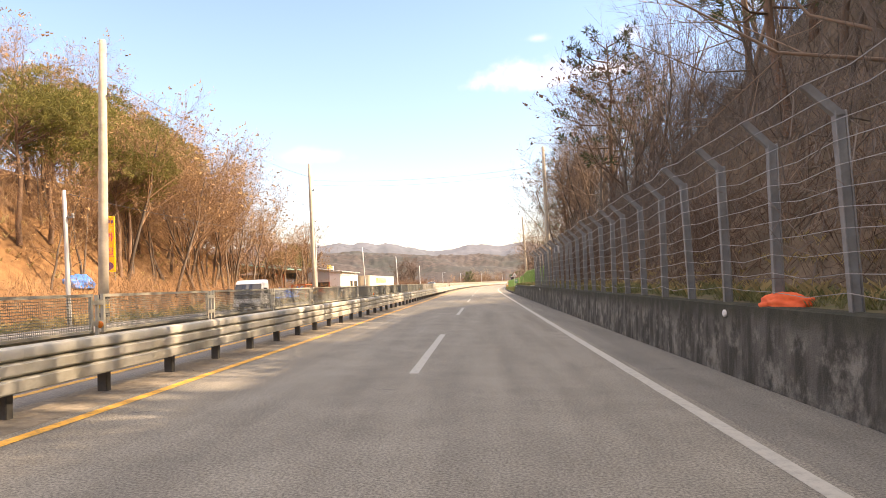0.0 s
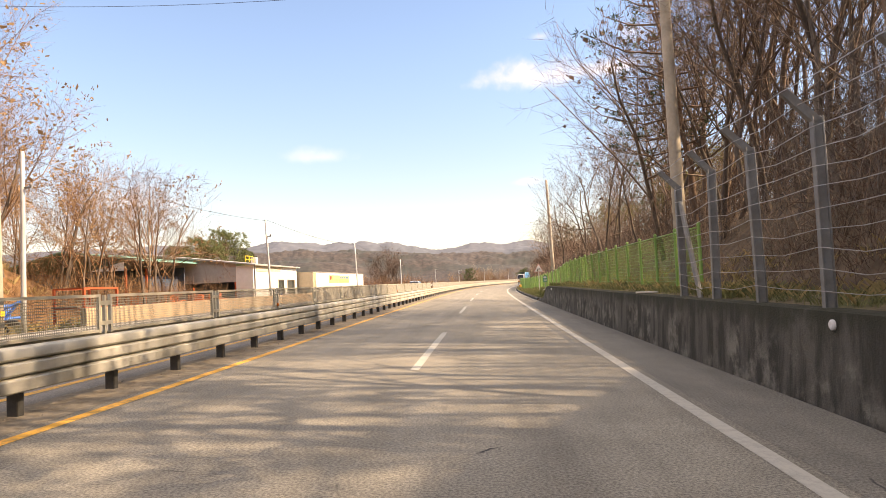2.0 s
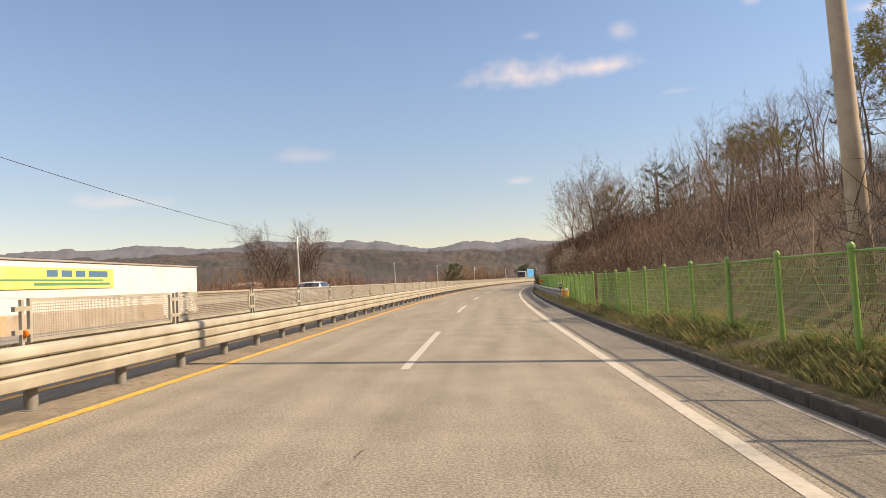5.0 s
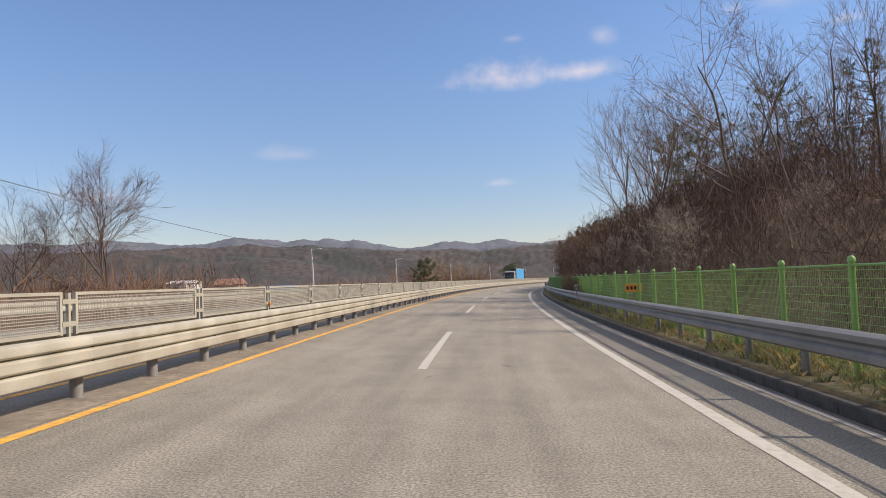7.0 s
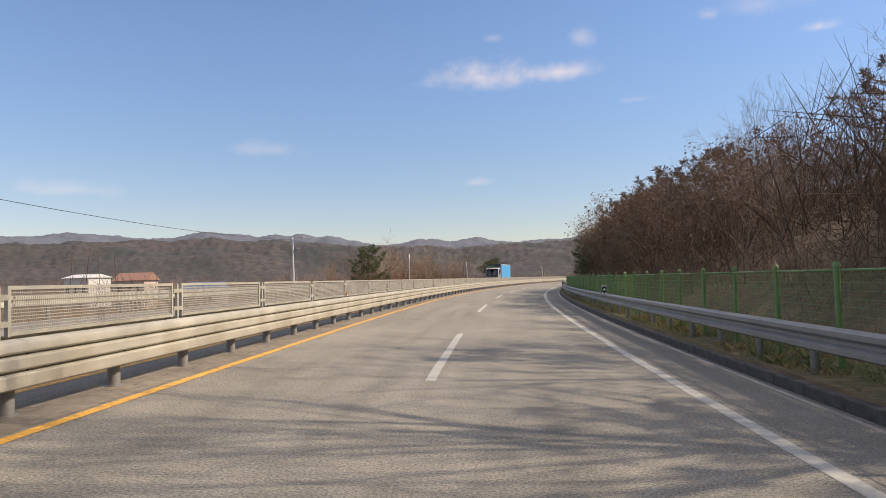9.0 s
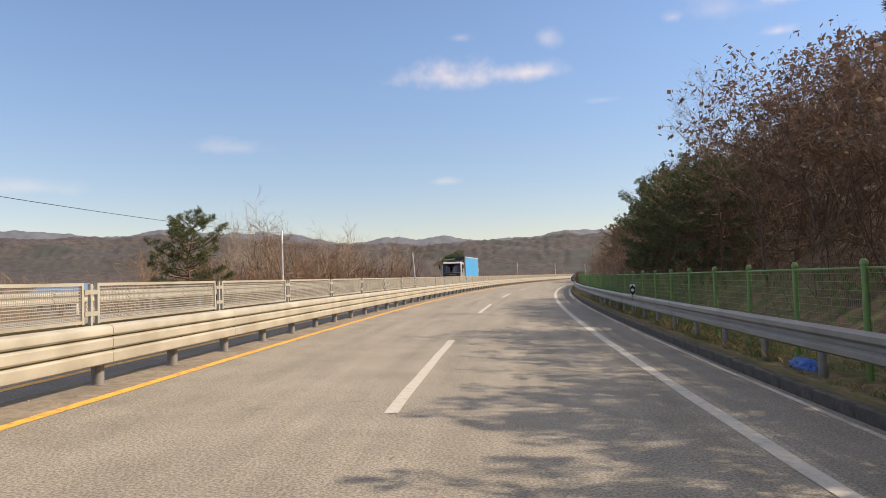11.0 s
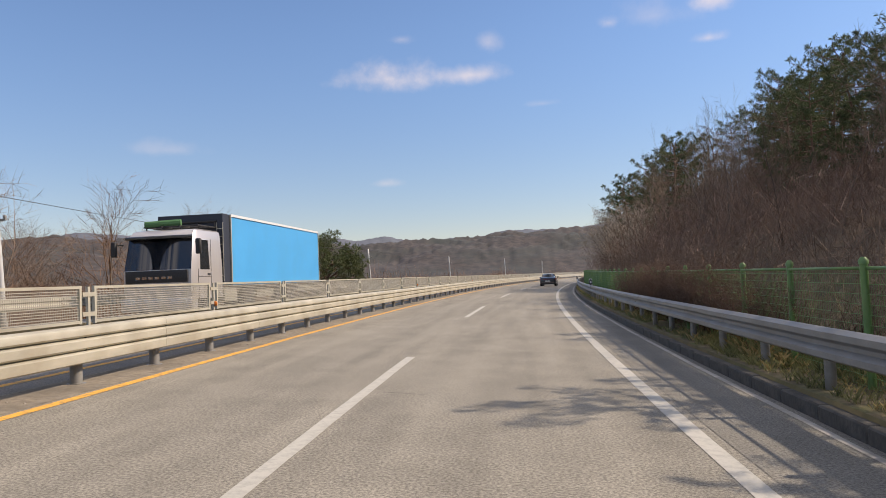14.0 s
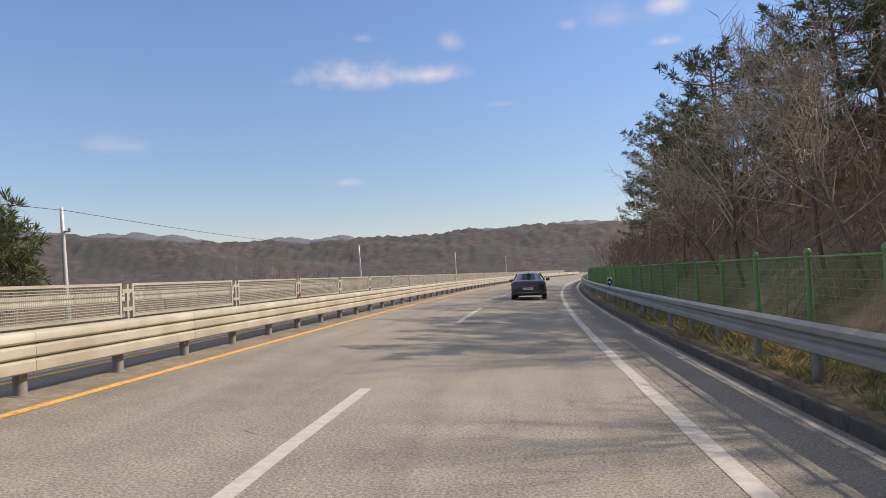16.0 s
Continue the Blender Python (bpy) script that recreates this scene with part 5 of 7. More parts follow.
    row(214, 246, 13.0, 18, 7, ["oak_b", "bare_a"], 0.54, 0.68)
    row(206, 247, 10.2, 14.0, 10, ["cedar"], 0.62, 0.76)
    row(247, 262, 10.0, 13.0, 5, ["cedar"], 0.44, 0.52)
    row(288, 300, 9.2, 11.5, 4, ["cedar"], 0.45, 0.55)
    plant("bare_c", 253.6, 9.4, 0.78, 1.1)
    plant("bare_d", 257.2, 9.0, 0.62, 4.0)
    far_row(196, 270, 13, 30, 44, 0.45, 0.65)
    # the broad pine beside the fence, then scrub, then the pine wood
    for s, u, k in ((265.5, 9.8, 0.56), (268.0, 10.6, 0.62), (271.0, 11.2, 0.64), (272.5, 14.0, 0.66), (274.5, 12.6, 0.58), (292.5, 9.6, 0.38), (295.5, 10.2, 0.44), (299.0, 9.8, 0.40)):
        plant("pine_w", s, u, k, s * 1.3)
    plant("bare_c", 264.3, 7.0, 0.34, 2.0)
    row(272, 300, 11.0, 16, 14, ["bare_c", "bare_d", "bare_b"], 0.34, 0.48)
    row(276, 300, 16, 24, 9, ["bare_c", "bare_d", "pine_b"], 0.45, 0.6)
    row(296, 310, 11.5, 15, 5, ["pine_w", "pine_b"], 0.42, 0.52)
    row(308, 332, 15.0, 19, 11, ["pine_b", "pine_w"], 0.62, 0.76)
    row(308, 335, 17, 24, 10, ["pine_b", "pine_w"], 0.62, 0.80)
    row(333, 352, 20, 26, 9, ["pine_b"], 0.68, 0.82)
    row(290, 345, 10.5, 14, 14, B, 0.36, 0.50)
    row(324, 335, 10.2, 12.5, 6, ["bare_c", "bare_a"], 0.6, 0.8, True)
    row(351, 362, 13, 18, 6, ["pine_b"], 0.6, 0.8, True)
    row(300, 350, 20, 28, 12, B, 0.5, 0.66)
    far_row(266, 350, 20, 36, 40, 0.4, 0.6)
    row(357, 412, 11.0, 16, 16, ["pine_a", "pine_b", "pine_b"], 0.86, 1.06)
    row(352, 415, 16, 28, 9, ["pine_a", "pine_b"], 1.0, 1.2)
    far_row(350, 425, 11, 30, 30, 0.7, 1.0)
    row(414, 440, 8.0, 12, 5, ["pine_b", "bare_d"], 0.3, 0.45)
    far_row(430, 500, 12, 30, 14, 0.4, 0.6)
    for s, u, k, a in ((338.0, 9.4, 0.8, 0.4), (342.5, 9.6, 0.9, 2.2), (347.5, 8.6, 1.1, 4.1), (350.5, 9.0, 1.3, 1.0), (354.5, 8.3, 1.25, 3.0), (359.0, 8.8, 1.1, 5.2), (334.0, 9.2, 0.95, 0.9), (364.0, 8.6, 1.0, 2.0)):
        plant("pale", s, u, k, a, lean=(0.0, -0.22))
    row(326, 374, 11.5, 17, 8, B, 0.40, 0.55)
    # wooded hill on the other side
    row(40, 57, -31, -24.0, 14, ["rust_a", "rust_b", "rust_b"], 0.75, 1.0)
    row(44, 60, -30, -25, 8, ["pine_o"], 0.86, 1.05)
    row(52, 76, -30, -22.5, 26, ["rust_a", "rust_b", "rust_c"], 0.95, 1.2)
    row(58, 75, -27, -22.5, 9, ["rust_c"], 1.0, 1.12)
    row(74, 93, -28, -21.0, 18, ["rust_a", "rust_b"], 0.95, 1.15)
    row(36, 96, -38, -29, 26, ["rust_a", "rust_c"], 0.8, 1.05)
    row(58, 86, -38, -29, 18, ["pine_o"], 0.82, 0.98)
    far_row(20, 98, -62, -36, 16, 0.7, 0.95)
    for s, u, k in ((82.3, -19.0, 0.95), (85.5, -20.5, 1.0), (89.0, -21.5, 1.05), (84.0, -23.0, 1.05)):
        plant("rust_b", s, u, k * 1.1, s)
    # beside the road past the yards
    for s, u, k, kind in ((137.5, -35.3, 1.05, "pine_l"), (131.0, -36.0, 0.9, "pine_l"), (126.0, -37.0, 0.75, "pine_l"), (142.5, -36.0, 0.85, "pine_l"), (176.8, -18.3, 0.95, "bare_l"), (159.0, -16.5, 0.66, "bare_l"), (165.0, -18.5, 0.7, "bare_l"),
                          (169.0, -19.5, 0.72, "bare_l"), (162.0, -21.0, 0.7, "rust_a"), (173.0, -21.0, 0.62, "rust_a"), (180.0, -22.0, 0.62, "rust_b"), (264.5, -17.5, 1.0, "pine_c"), (355.6, -18.9, 1.60, "pine_r"), (349.8, -19.2, 0.85, "tan"),
                          (205.0, -40.0, 0.9, "bare_c"), (152.0, -24.0, 0.6, "rust_b")):
        plant(kind, s, u, k, s + 2.0)
    row(270, 330, -27, -17.5, 40, ["rust_b", "rust_b", "bare_c"], 0.78, 1.02)
    row(272, 312, -23, -17.0, 22, ["tan", "rust_b"], 0.68, 0.90)
    far_row(186, 262, -80, -26, 26, 0.45, 0.65)
    far_row(330, 520, -90, -22, 40, 0.45, 0.65)


woods()


def low_tree(seed, height, spread, up):
    """A bare tree for the rows behind, in fewer pieces."""
    rnd = np.random.RandomState(seed)
    w = Wood()
    grow(w, rnd, np.zeros(3), unit(np.array([rnd.normal(0, 0.06), rnd.normal(0, 0.06), 1])), height * 0.82, height * 0.011, 0, 3, (6, 5, 8), up, spread, 4)
    return w.arrays()


for k, (seed, h, sp, up) in enumerate(((41, 10.0, 0.7, 0.25), (42, 9.0, 0.85, 0.15), (43, 11.0, 0.6, 0.3))):
    tagged(scatter("bare_woods", low_tree(seed, h, sp, up), BACK[k], TWIG), "bare winter woods on the slopes behind", "woods", kind="stuff")


def bush(seed, stems, height, width, twigs=7):
    rnd = np.random.RandomState(seed)
    w = Wood()
    for i in range(stems):
        b = np.array([rnd.normal(0, width * 0.35), rnd.normal(0, width * 0.35), -0.1])
        d = unit(np.array([rnd.normal(0, 0.36), rnd.normal(0, 0.36), 1]))
        h = height * (0.45 + 0.65 * rnd.random())
        m = b + d * h * 0.5 + rnd.normal(0, 0.06 * height, 3)
        e = m + unit(d + rnd.normal(0, 0.5, 3)) * h * 0.45
        w.branch([b, m, e], [0.012, 0.008, 0.003], 3)
        for k in range(twigs):
            q = b + (e - b) * (0.25 + 0.75 * rnd.random()) + rnd.normal(0, 0.03, 3)
            a = unit(rnd.normal(0, 1, 3) + np.array([0, 0, 0.6])) * height * (0.06 + 0.10 * rnd.random())
            sd = unit(np.cross(a, rnd.normal(0, 1, 3))) * 0.006
            w.slip(q, q + 2 * a, sd)
    return w.arrays()


def thicket(seed, n, height, width, thin=0.011):
    """A patch of tangled bare twigs."""
    rnd = np.random.RandomState(seed)
    w = Wood()
    for i in range(n):
        x, y = rnd.uniform(-0.5, 0.5, 2) * width
        top = height * (0.55 + 0.45 * math.cos(x * 2.0 / width) * math.cos(y * 2.0 / width))
        c = np.array([x, y, top * rnd.random() ** 0.8 * 0.85])
        a = unit(rnd.normal(0, 0.55, 3) + np.array([0, 0, 0.8])) * height * (0.10 + 0.16 * rnd.random())
        w.slip(c - a * 0.3, c + a * 1.7, unit(np.cross(a, rnd.normal(0, 1, 3))) * thin * 0.75)
    return w.arrays()


def undergrowth():
    rnd = random.Random(9)

    def spots(n, s0, s1, u0, u1, lo, hi, power=1.0):
        out = []
        for i in range(n):
            s, u = s0 + (s1 - s0) * rnd.random(), u0 + (u1 - u0) * rnd.random() ** power
            out.append((PZ(s, u, ground_z(s, u)), rnd.random() * 6.28, lo + (hi - lo) * rnd.random()))
        return out
    a = bush(1, 14, 2.2, 1.7, 9)
    tagged(scatter("undergrowth", a, spots(90, 0, 140, 7.0, 10, 0.6, 1.2) + spots(110, 170, 264, 7.2, 10, 0.5, 1.1) + spots(50, 330, 430, 7.6, 10, 0.5, 1.1) + spots(120, 262, 332, 6.8, 10, 0.6, 1.1) + spots(60, 138, 172, 7.0, 10, 0.6, 1.0), TWIG), "bare brown shrubs along the foot of the slope", "undergrowth", kind="stuff")
    t = thicket(5, 160, 2.4, 3.4, 0.011)
    tagged(scatter("thicket", t, spots(190, 162, 262, 8.2, 22, 0.7, 1.15), DARKTWIG), "dense dark brown winter scrub on the slope", "undergrowth", kind="stuff")
    deep = thicket(8, 220, 3.2, 4.0, 0.013)
    tagged(scatter("thicket", deep, spots(60, -2, 58, 6.5, 8.6, 0.35, 0.7) + spots(40, 60, 100, 8.5, 18, 0.6, 1.0) + spots(80, 172, 262, 8.6, 18, 0.7, 1.15) + spots(70, 170, 203, 10.4, 17, 0.9, 1.5) + spots(34, 134, 172, 7.6, 12, 0.45, 0.75) + spots(36, 262, 298, 6.8, 9.0, 0.3, 0.5), DARKTWIG), "tangled dark brown brush behind the fence", "undergrowth", kind="stuff")
    high = thicket(7, 240, 3.4, 5.0, 0.013)
    tagged(scatter("thicket", high, spots(56, 136, 172, 9.0, 24, 0.6, 0.95) + spots(110, 276, 348, 9.2, 26, 0.6, 1.0) + spots(30, 292, 330, 8.6, 13, 0.45, 0.7) + spots(36, 270, 298, 8.8, 18, 0.5, 0.85) + spots(80, 322, 392, 8.2, 21, 0.65, 1.1), REDTWIG), "tall red-brown winter scrub on the slope", "undergrowth", kind="stuff")
    tagged(scatter("thicket", high, spots(150, -10, 60, 7.3, 14, 0.5, 0.95) + spots(60, -10, 60, 12, 22, 0.7, 1.0), GREYTWIG), "grey-brown scrub under the bare trees", "undergrowth", kind="stuff")
    tagged(scatter("thicket", high, spots(80, 30, 98, -30, -19.5, 0.6, 1.0), RUSTTWIG), "tall rust-coloured scrub at the foot of the hill", "undergrowth", kind="stuff")
    tagged(scatter("thicket", high, spots(90, 150, 190, -27, -16.0, 0.7, 1.25) + spots(150, 268, 336, -30, -16.5, 0.9, 1.5) + spots(30, 190, 270, -40, -20, 0.6, 0.9), RUSTTWIG2), "dense red-brown thicket below the road", "undergrowth", kind="stuff")
    tagged(scatter("thicket", t, spots(90, -18, 60, 9, 24, 0.9, 1.4) + spots(190, 60, 140, 8.0, 30, 0.6, 1.0), GREYTWIG), "dense bare undergrowth in the woods", "undergrowth", kind="stuff")
    tagged(scatter("thicket", t, spots(70, 138, 168, 10, 28, 0.7, 1.1) + spots(150, 258, 332, 9, 28, 0.65, 1.05) + spots(110, 332, 430, 9, 22, 0.8, 1.3), REDTWIG), "dense red-brown winter scrub on the slope", "undergrowth", kind="stuff")
    tagged(scatter("thicket", t, spots(160, 14, 102, -46, -20.5, 0.7, 1.2, 1.3), RUSTTWIG), "sunlit rust-coloured scrub on the hill", "undergrowth", kind="stuff")
    tagged(scatter("thicket", t, spots(210, 146, 480, -60, -17, 1.0, 1.8) + spots(60, 148, 188, -24, -16.5, 1.3, 2.0), RUSTTWIG2), "red-brown thicket on the low ground", "undergrowth", kind="stuff")
    tagged(scatter("far_thicket", thicket(6, 220, 6.0, 9.0, 0.03), spots(230, 150, 700, -260, -45, 0.8, 1.5), REDTWIG), "far brown woods on the valley floor", "woods", kind="stuff")
    vines = []
    for s0, s1, n in ((177.5, 187.5, 70), (299.0, 315.0, 190)):
        for i in range(n):
            s = (s0 + s1) / 2 + (s1 - s0) * rnd.gauss(0, 0.27)
            vines.append((P(s, 5.74 + rnd.gauss(0, 0.05), 0.25 + 0.75 * rnd.random()), rnd.random() * 6.28, 0.26 + 0.30 * rnd.random() ** 1.5))
    tagged(scatter("dry_vines", bush(4, 18, 2.2, 0.9, 16), vines, DRYLEAF), "withered brown vines grown over the mesh fence", "vines", kind="stuff")


undergrowth()


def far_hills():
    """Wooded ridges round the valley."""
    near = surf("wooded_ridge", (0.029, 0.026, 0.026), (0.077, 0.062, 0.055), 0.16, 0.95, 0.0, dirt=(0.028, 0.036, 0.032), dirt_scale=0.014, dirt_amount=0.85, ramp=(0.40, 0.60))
    # aerial haze is put into the far ridge's colour: paler and bluer
    far = surf("hazed_far_ridge", (0.085, 0.095, 0.115), (0.115, 0.125, 0.15), 0.05, 0.95, 0.0, dirt=(0.08, 0.095, 0.11), dirt_scale=0.006, dirt_amount=0.6)
    azs = [-75, -40, -30, -20, -12, -8, -4, 0, 5, 10, 15, 20, 26, 35, 60]
    els = [3.6, 3.6, 3.7, 3.95, 3.85, 3.5, 3.05, 3.05, 3.0, 3.1, 3.35, 3.4, 3.5, 3.6, 3.6]
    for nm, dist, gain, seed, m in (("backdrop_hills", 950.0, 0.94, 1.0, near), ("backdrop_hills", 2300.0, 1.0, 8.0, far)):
        n, rows = 760, 56
        vs = []
        for i in range(n):
            az = -75 + 135.0 * i / (n - 1)
            a = radians(az)
            el = float(np.interp(az, azs, els)) * gain
            top = dist * math.tan(radians(el)) * (1 + 0.12 * fbm(az * 0.16, seed, 1.0))
            for j in range(rows):
                f = j / (rows - 1)
                d = dist * (0.62 + 0.6 * f)
                x, y = d * math.sin(a), 170 + d * math.cos(a)
                z = -4 + top * math.sin(min(1.0, f / 0.64) * math.pi / 2) ** 1.2 * (1.0 if f < 0.64 else 1 - 0.25 * (f - 0.64))
                k = 950.0 / dist
                z += (fbm(x * 0.010 * k, y * 0.010 * k, seed, 3) * 0.010 + fbm(x * 0.16 * k, y * 0.16 * k, seed, 2) * (0.0030 if dist < 1000 else 0.0016)) * dist * min(1.0, f * 3)
                vs.append((x, y, z))
        fs = [(i * rows + j, (i + 1) * rows + j, (i + 1) * rows + j + 1, i * rows + j + 1) for i in range(n - 1) for j in range(rows - 1)]
        tagged(new(nm, mesh_of(nm, vs, fs, m, False)), "low wooded hills round the valley, brown nearby and haze-tinted beyond", "hills", kind="structure")


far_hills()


def valley_house(s, u, turn, w, d, h, rise, wall, roof, label):
    """A house far off on the valley floor: walls, gabled roof, windows, door."""
    t = thing("house", MZ(s, u, ground_z(s, u)) @ Matrix.Rotation(turn, 4, "Z"), label, "house", "houses in the valley")
    body = Geo().box(-w / 2, -d / 2, -0.4, w / 2, d / 2, h)
    part("wall", body.mesh("house_wall", wall), t)
    e = 0.45
    g = Geo().add([(-w / 2 - e, -d / 2 - e, h - 0.1), (w / 2 + e, -d / 2 - e, h - 0.1), (w / 2 + e, d / 2 + e, h - 0.1), (-w / 2 - e, d / 2 + e, h - 0.1), (-w / 2 - e, 0, h + rise), (w / 2 + e, 0, h + rise)],
                  [(0, 1, 5, 4), (2, 3, 4, 5), (0, 4, 3), (1, 2, 5), (0, 3, 2, 1)])
    part("roof", g.mesh("house_roof", roof), t)
    pane = Geo().box(-0.6, -0.04, -0.65, 0.6, 0.03, 0.65).mesh("house_window", GLASS_DARK)
    frame_me = Geo().box(-0.7, -0.02, -0.75, 0.7, 0.03, 0.75).mesh("house_window_frame", WHITE_FRAME)
    for z in ([1.6, 4.4] if h > 5 else [1.6]):
        for x in (-w * 0.32, 0.0, w * 0.32):
            f = part("window", frame_me, t, m=Matrix.Translation((x, -d / 2 - 0.01, z)))
            part("pane", pane, f)
    part("door", Geo().box(w * 0.16 - 0.5, -d / 2 - 0.05, -0.1, w * 0.16 + 0.5, -d / 2 + 0.02, 2.0).mesh("house_door", BRONZE_DOOR), t, "brown door")


GLASS_DARK = plain("tinted_glass", (0.015, 0.018, 0.022), 0.06, 0.0, 0.9)
WHITE_FRAME = plain("white_window_frame", (0.62, 0.61, 0.58), 0.5)
BRONZE_DOOR = plain("brown_door", (0.14, 0.08, 0.05), 0.5)
PINK_WALL = surf("pale_pink_plaster", (0.50, 0.39, 0.33), (0.58, 0.47, 0.40), 1.5, 0.8, 0.05)
PALE_WALL = surf("off_white_plaster", (0.52, 0.50, 0.46), (0.62, 0.60, 0.56), 1.5, 0.8, 0.05)
for s, u, turn, w, d, h, rise, wall, roof, label in ((321, -95, 0.2, 7.0, 6.5, 6.4, 1.7, PINK_WALL, surf("brown_roof_tiles", (0.22, 0.12, 0.09), (0.30, 0.17, 0.12), 3, 0.8, 0.1), "two-storey pale pink house under a brown roof"),
                                                     (336, -125, -0.1, 9.0, 7.0, 7.8, 0.9, PALE_WALL, surf("pale_sheet_roof", (0.55, 0.54, 0.52), (0.65, 0.64, 0.62), 3, 0.6, 0.05), "off-white store under a pale sheet roof"),
                                                     (333, -86, 0.1, 8.5, 6.0, 4.2, 1.4, PALE_WALL, surf("blue_sheet_roof", (0.10, 0.22, 0.38), (0.14, 0.28, 0.46), 3, 0.5, 0.05), "low off-white house under a blue sheet roof")):
    valley_house(s, u, turn, w, d, h, rise, wall, roof, label)


# ---- vehicles ----
TYRE = plain("tyre_rubber", (0.02, 0.02, 0.02), 0.85)
RIM = plain("wheel_rim", (0.45, 0.45, 0.46), 0.35, 0.8)
CHROME = plain("chrome_trim", (0.6, 0.6, 0.62), 0.15, 1.0)
RED_LAMP = plain("tail_lamp_red", (0.25, 0.012, 0.012), 0.15)
CLEAR_LAMP = plain("headlamp_clear", (0.55, 0.57, 0.6), 0.08)
PLATE = plain("number_plate_white", (0.65, 0.66, 0.66), 0.4)
BLACK_PLASTIC = surf("black_plastic", (0.012, 0.012, 0.012), (0.03, 0.03, 0.03), 20, 0.6, 0.05)


def car_paint(name, c, rough=0.28, metal=0.3):
    m = plain(name, c, rough, metal)
    b = m.node_tree.nodes["Principled BSDF"]
    b.inputs["Coat Weight"].default_value, b.inputs["Coat Roughness"].default_value = 0.8, 0.05
    return m


def tidy(vs, fs):
    """Keeps only the vertices that the faces use."""
    used = sorted({i for f in fs for i in f})
    at = {v: k for k, v in enumerate(used)}
    return [vs[i] for i in used], [tuple(at[i] for i in f) for f in fs]


def ring_loft(sections, pick):
    """Mirrored half-rings of (x, z) at each y, joined; pick(i, j) says which faces are kept."""
    n = len(sections[0][1])
    vs = []
    for y, half in sections:
        vs += [Vector((x, y, z)) for x, z in half] + [Vector((-x, y, z)) for x, z in reversed(half)]
    w = 2 * n
    fs = []
    for i in range(len(sections) - 1):
        for j in range(w - 1):
            if pick(i, min(j, w - 2 - j)):
                fs.append((i * w + j, i * w + j + 1, (i + 1) * w + j + 1, (i + 1) * w + j))
    return tidy(vs, fs) if len(fs) < (len(sections) - 1) * (w - 1) else (vs, fs)


def wheel(parent, x, y, r, width, side):
    t = Geo().lathe([(r * 0.62, -width / 2), (r * 0.93, -width / 2), (r, -width * 0.36), (r, width * 0.36), (r * 0.93, width / 2), (r * 0.62, width / 2)], 24, Matrix.Rotation(radians(90), 4, "Y")).mesh("tyre", TYRE, False)
    t.set_sharp_from_angle(angle=radians(30))
    w = thing("wheel", Matrix.Translation((x, y, r)), "", "")
    w.parent = parent
    part("tyre", t, w)
    g = Geo()
    for k in range(5):
        a = 2 * math.pi * k / 5
        m = Matrix.Rotation(a, 4, "X")
        g.box(side * (width / 2 - 0.02) - 0.015, -0.04, 0.03, side * (width / 2 - 0.02) + 0.015, 0.04, r * 0.6, m)
    g.lathe([(0.07, -0.03), (0.07, 0.03)], 12, Matrix.Translation((side * (width / 2 - 0.02), 0, 0)) @ Matrix.Rotation(radians(90), 4, "Y"))
    g.lathe([(r * 0.56, 0), (r * 0.63, 0), (r * 0.63, 0.03), (r * 0.56, 0.03)], 24, Matrix.Translation((side * (width / 2 - 0.03), 0, 0)) @ Matrix.Rotation(radians(90), 4, "Y"))
    part("rim", g.mesh("rim", RIM), w)


def body_half(w, z0, z1):
    m = (z0 + z1) / 2
    return [(0.0, z0), (w * 0.80, z0), (w * 0.96, z0 + 0.07), (w, m - 0.06), (w * 0.995, m + 0.06), (w * 0.95, z1 - 0.07), (w * 0.84, z1), (w * 0.45, z1 + 0.02), (0.0, z1 + 0.025)]


def cabin_half(wb, zb, wt, zt):
    return [(wb, zb), (wb * 0.985, zb + (zt - zb) * 0.12), (wt * 1.04, zb + (zt - zb) * 0.86), (wt * 0.94, zt - 0.02), (wt * 0.6, zt), (0.0, zt + 0.012)]


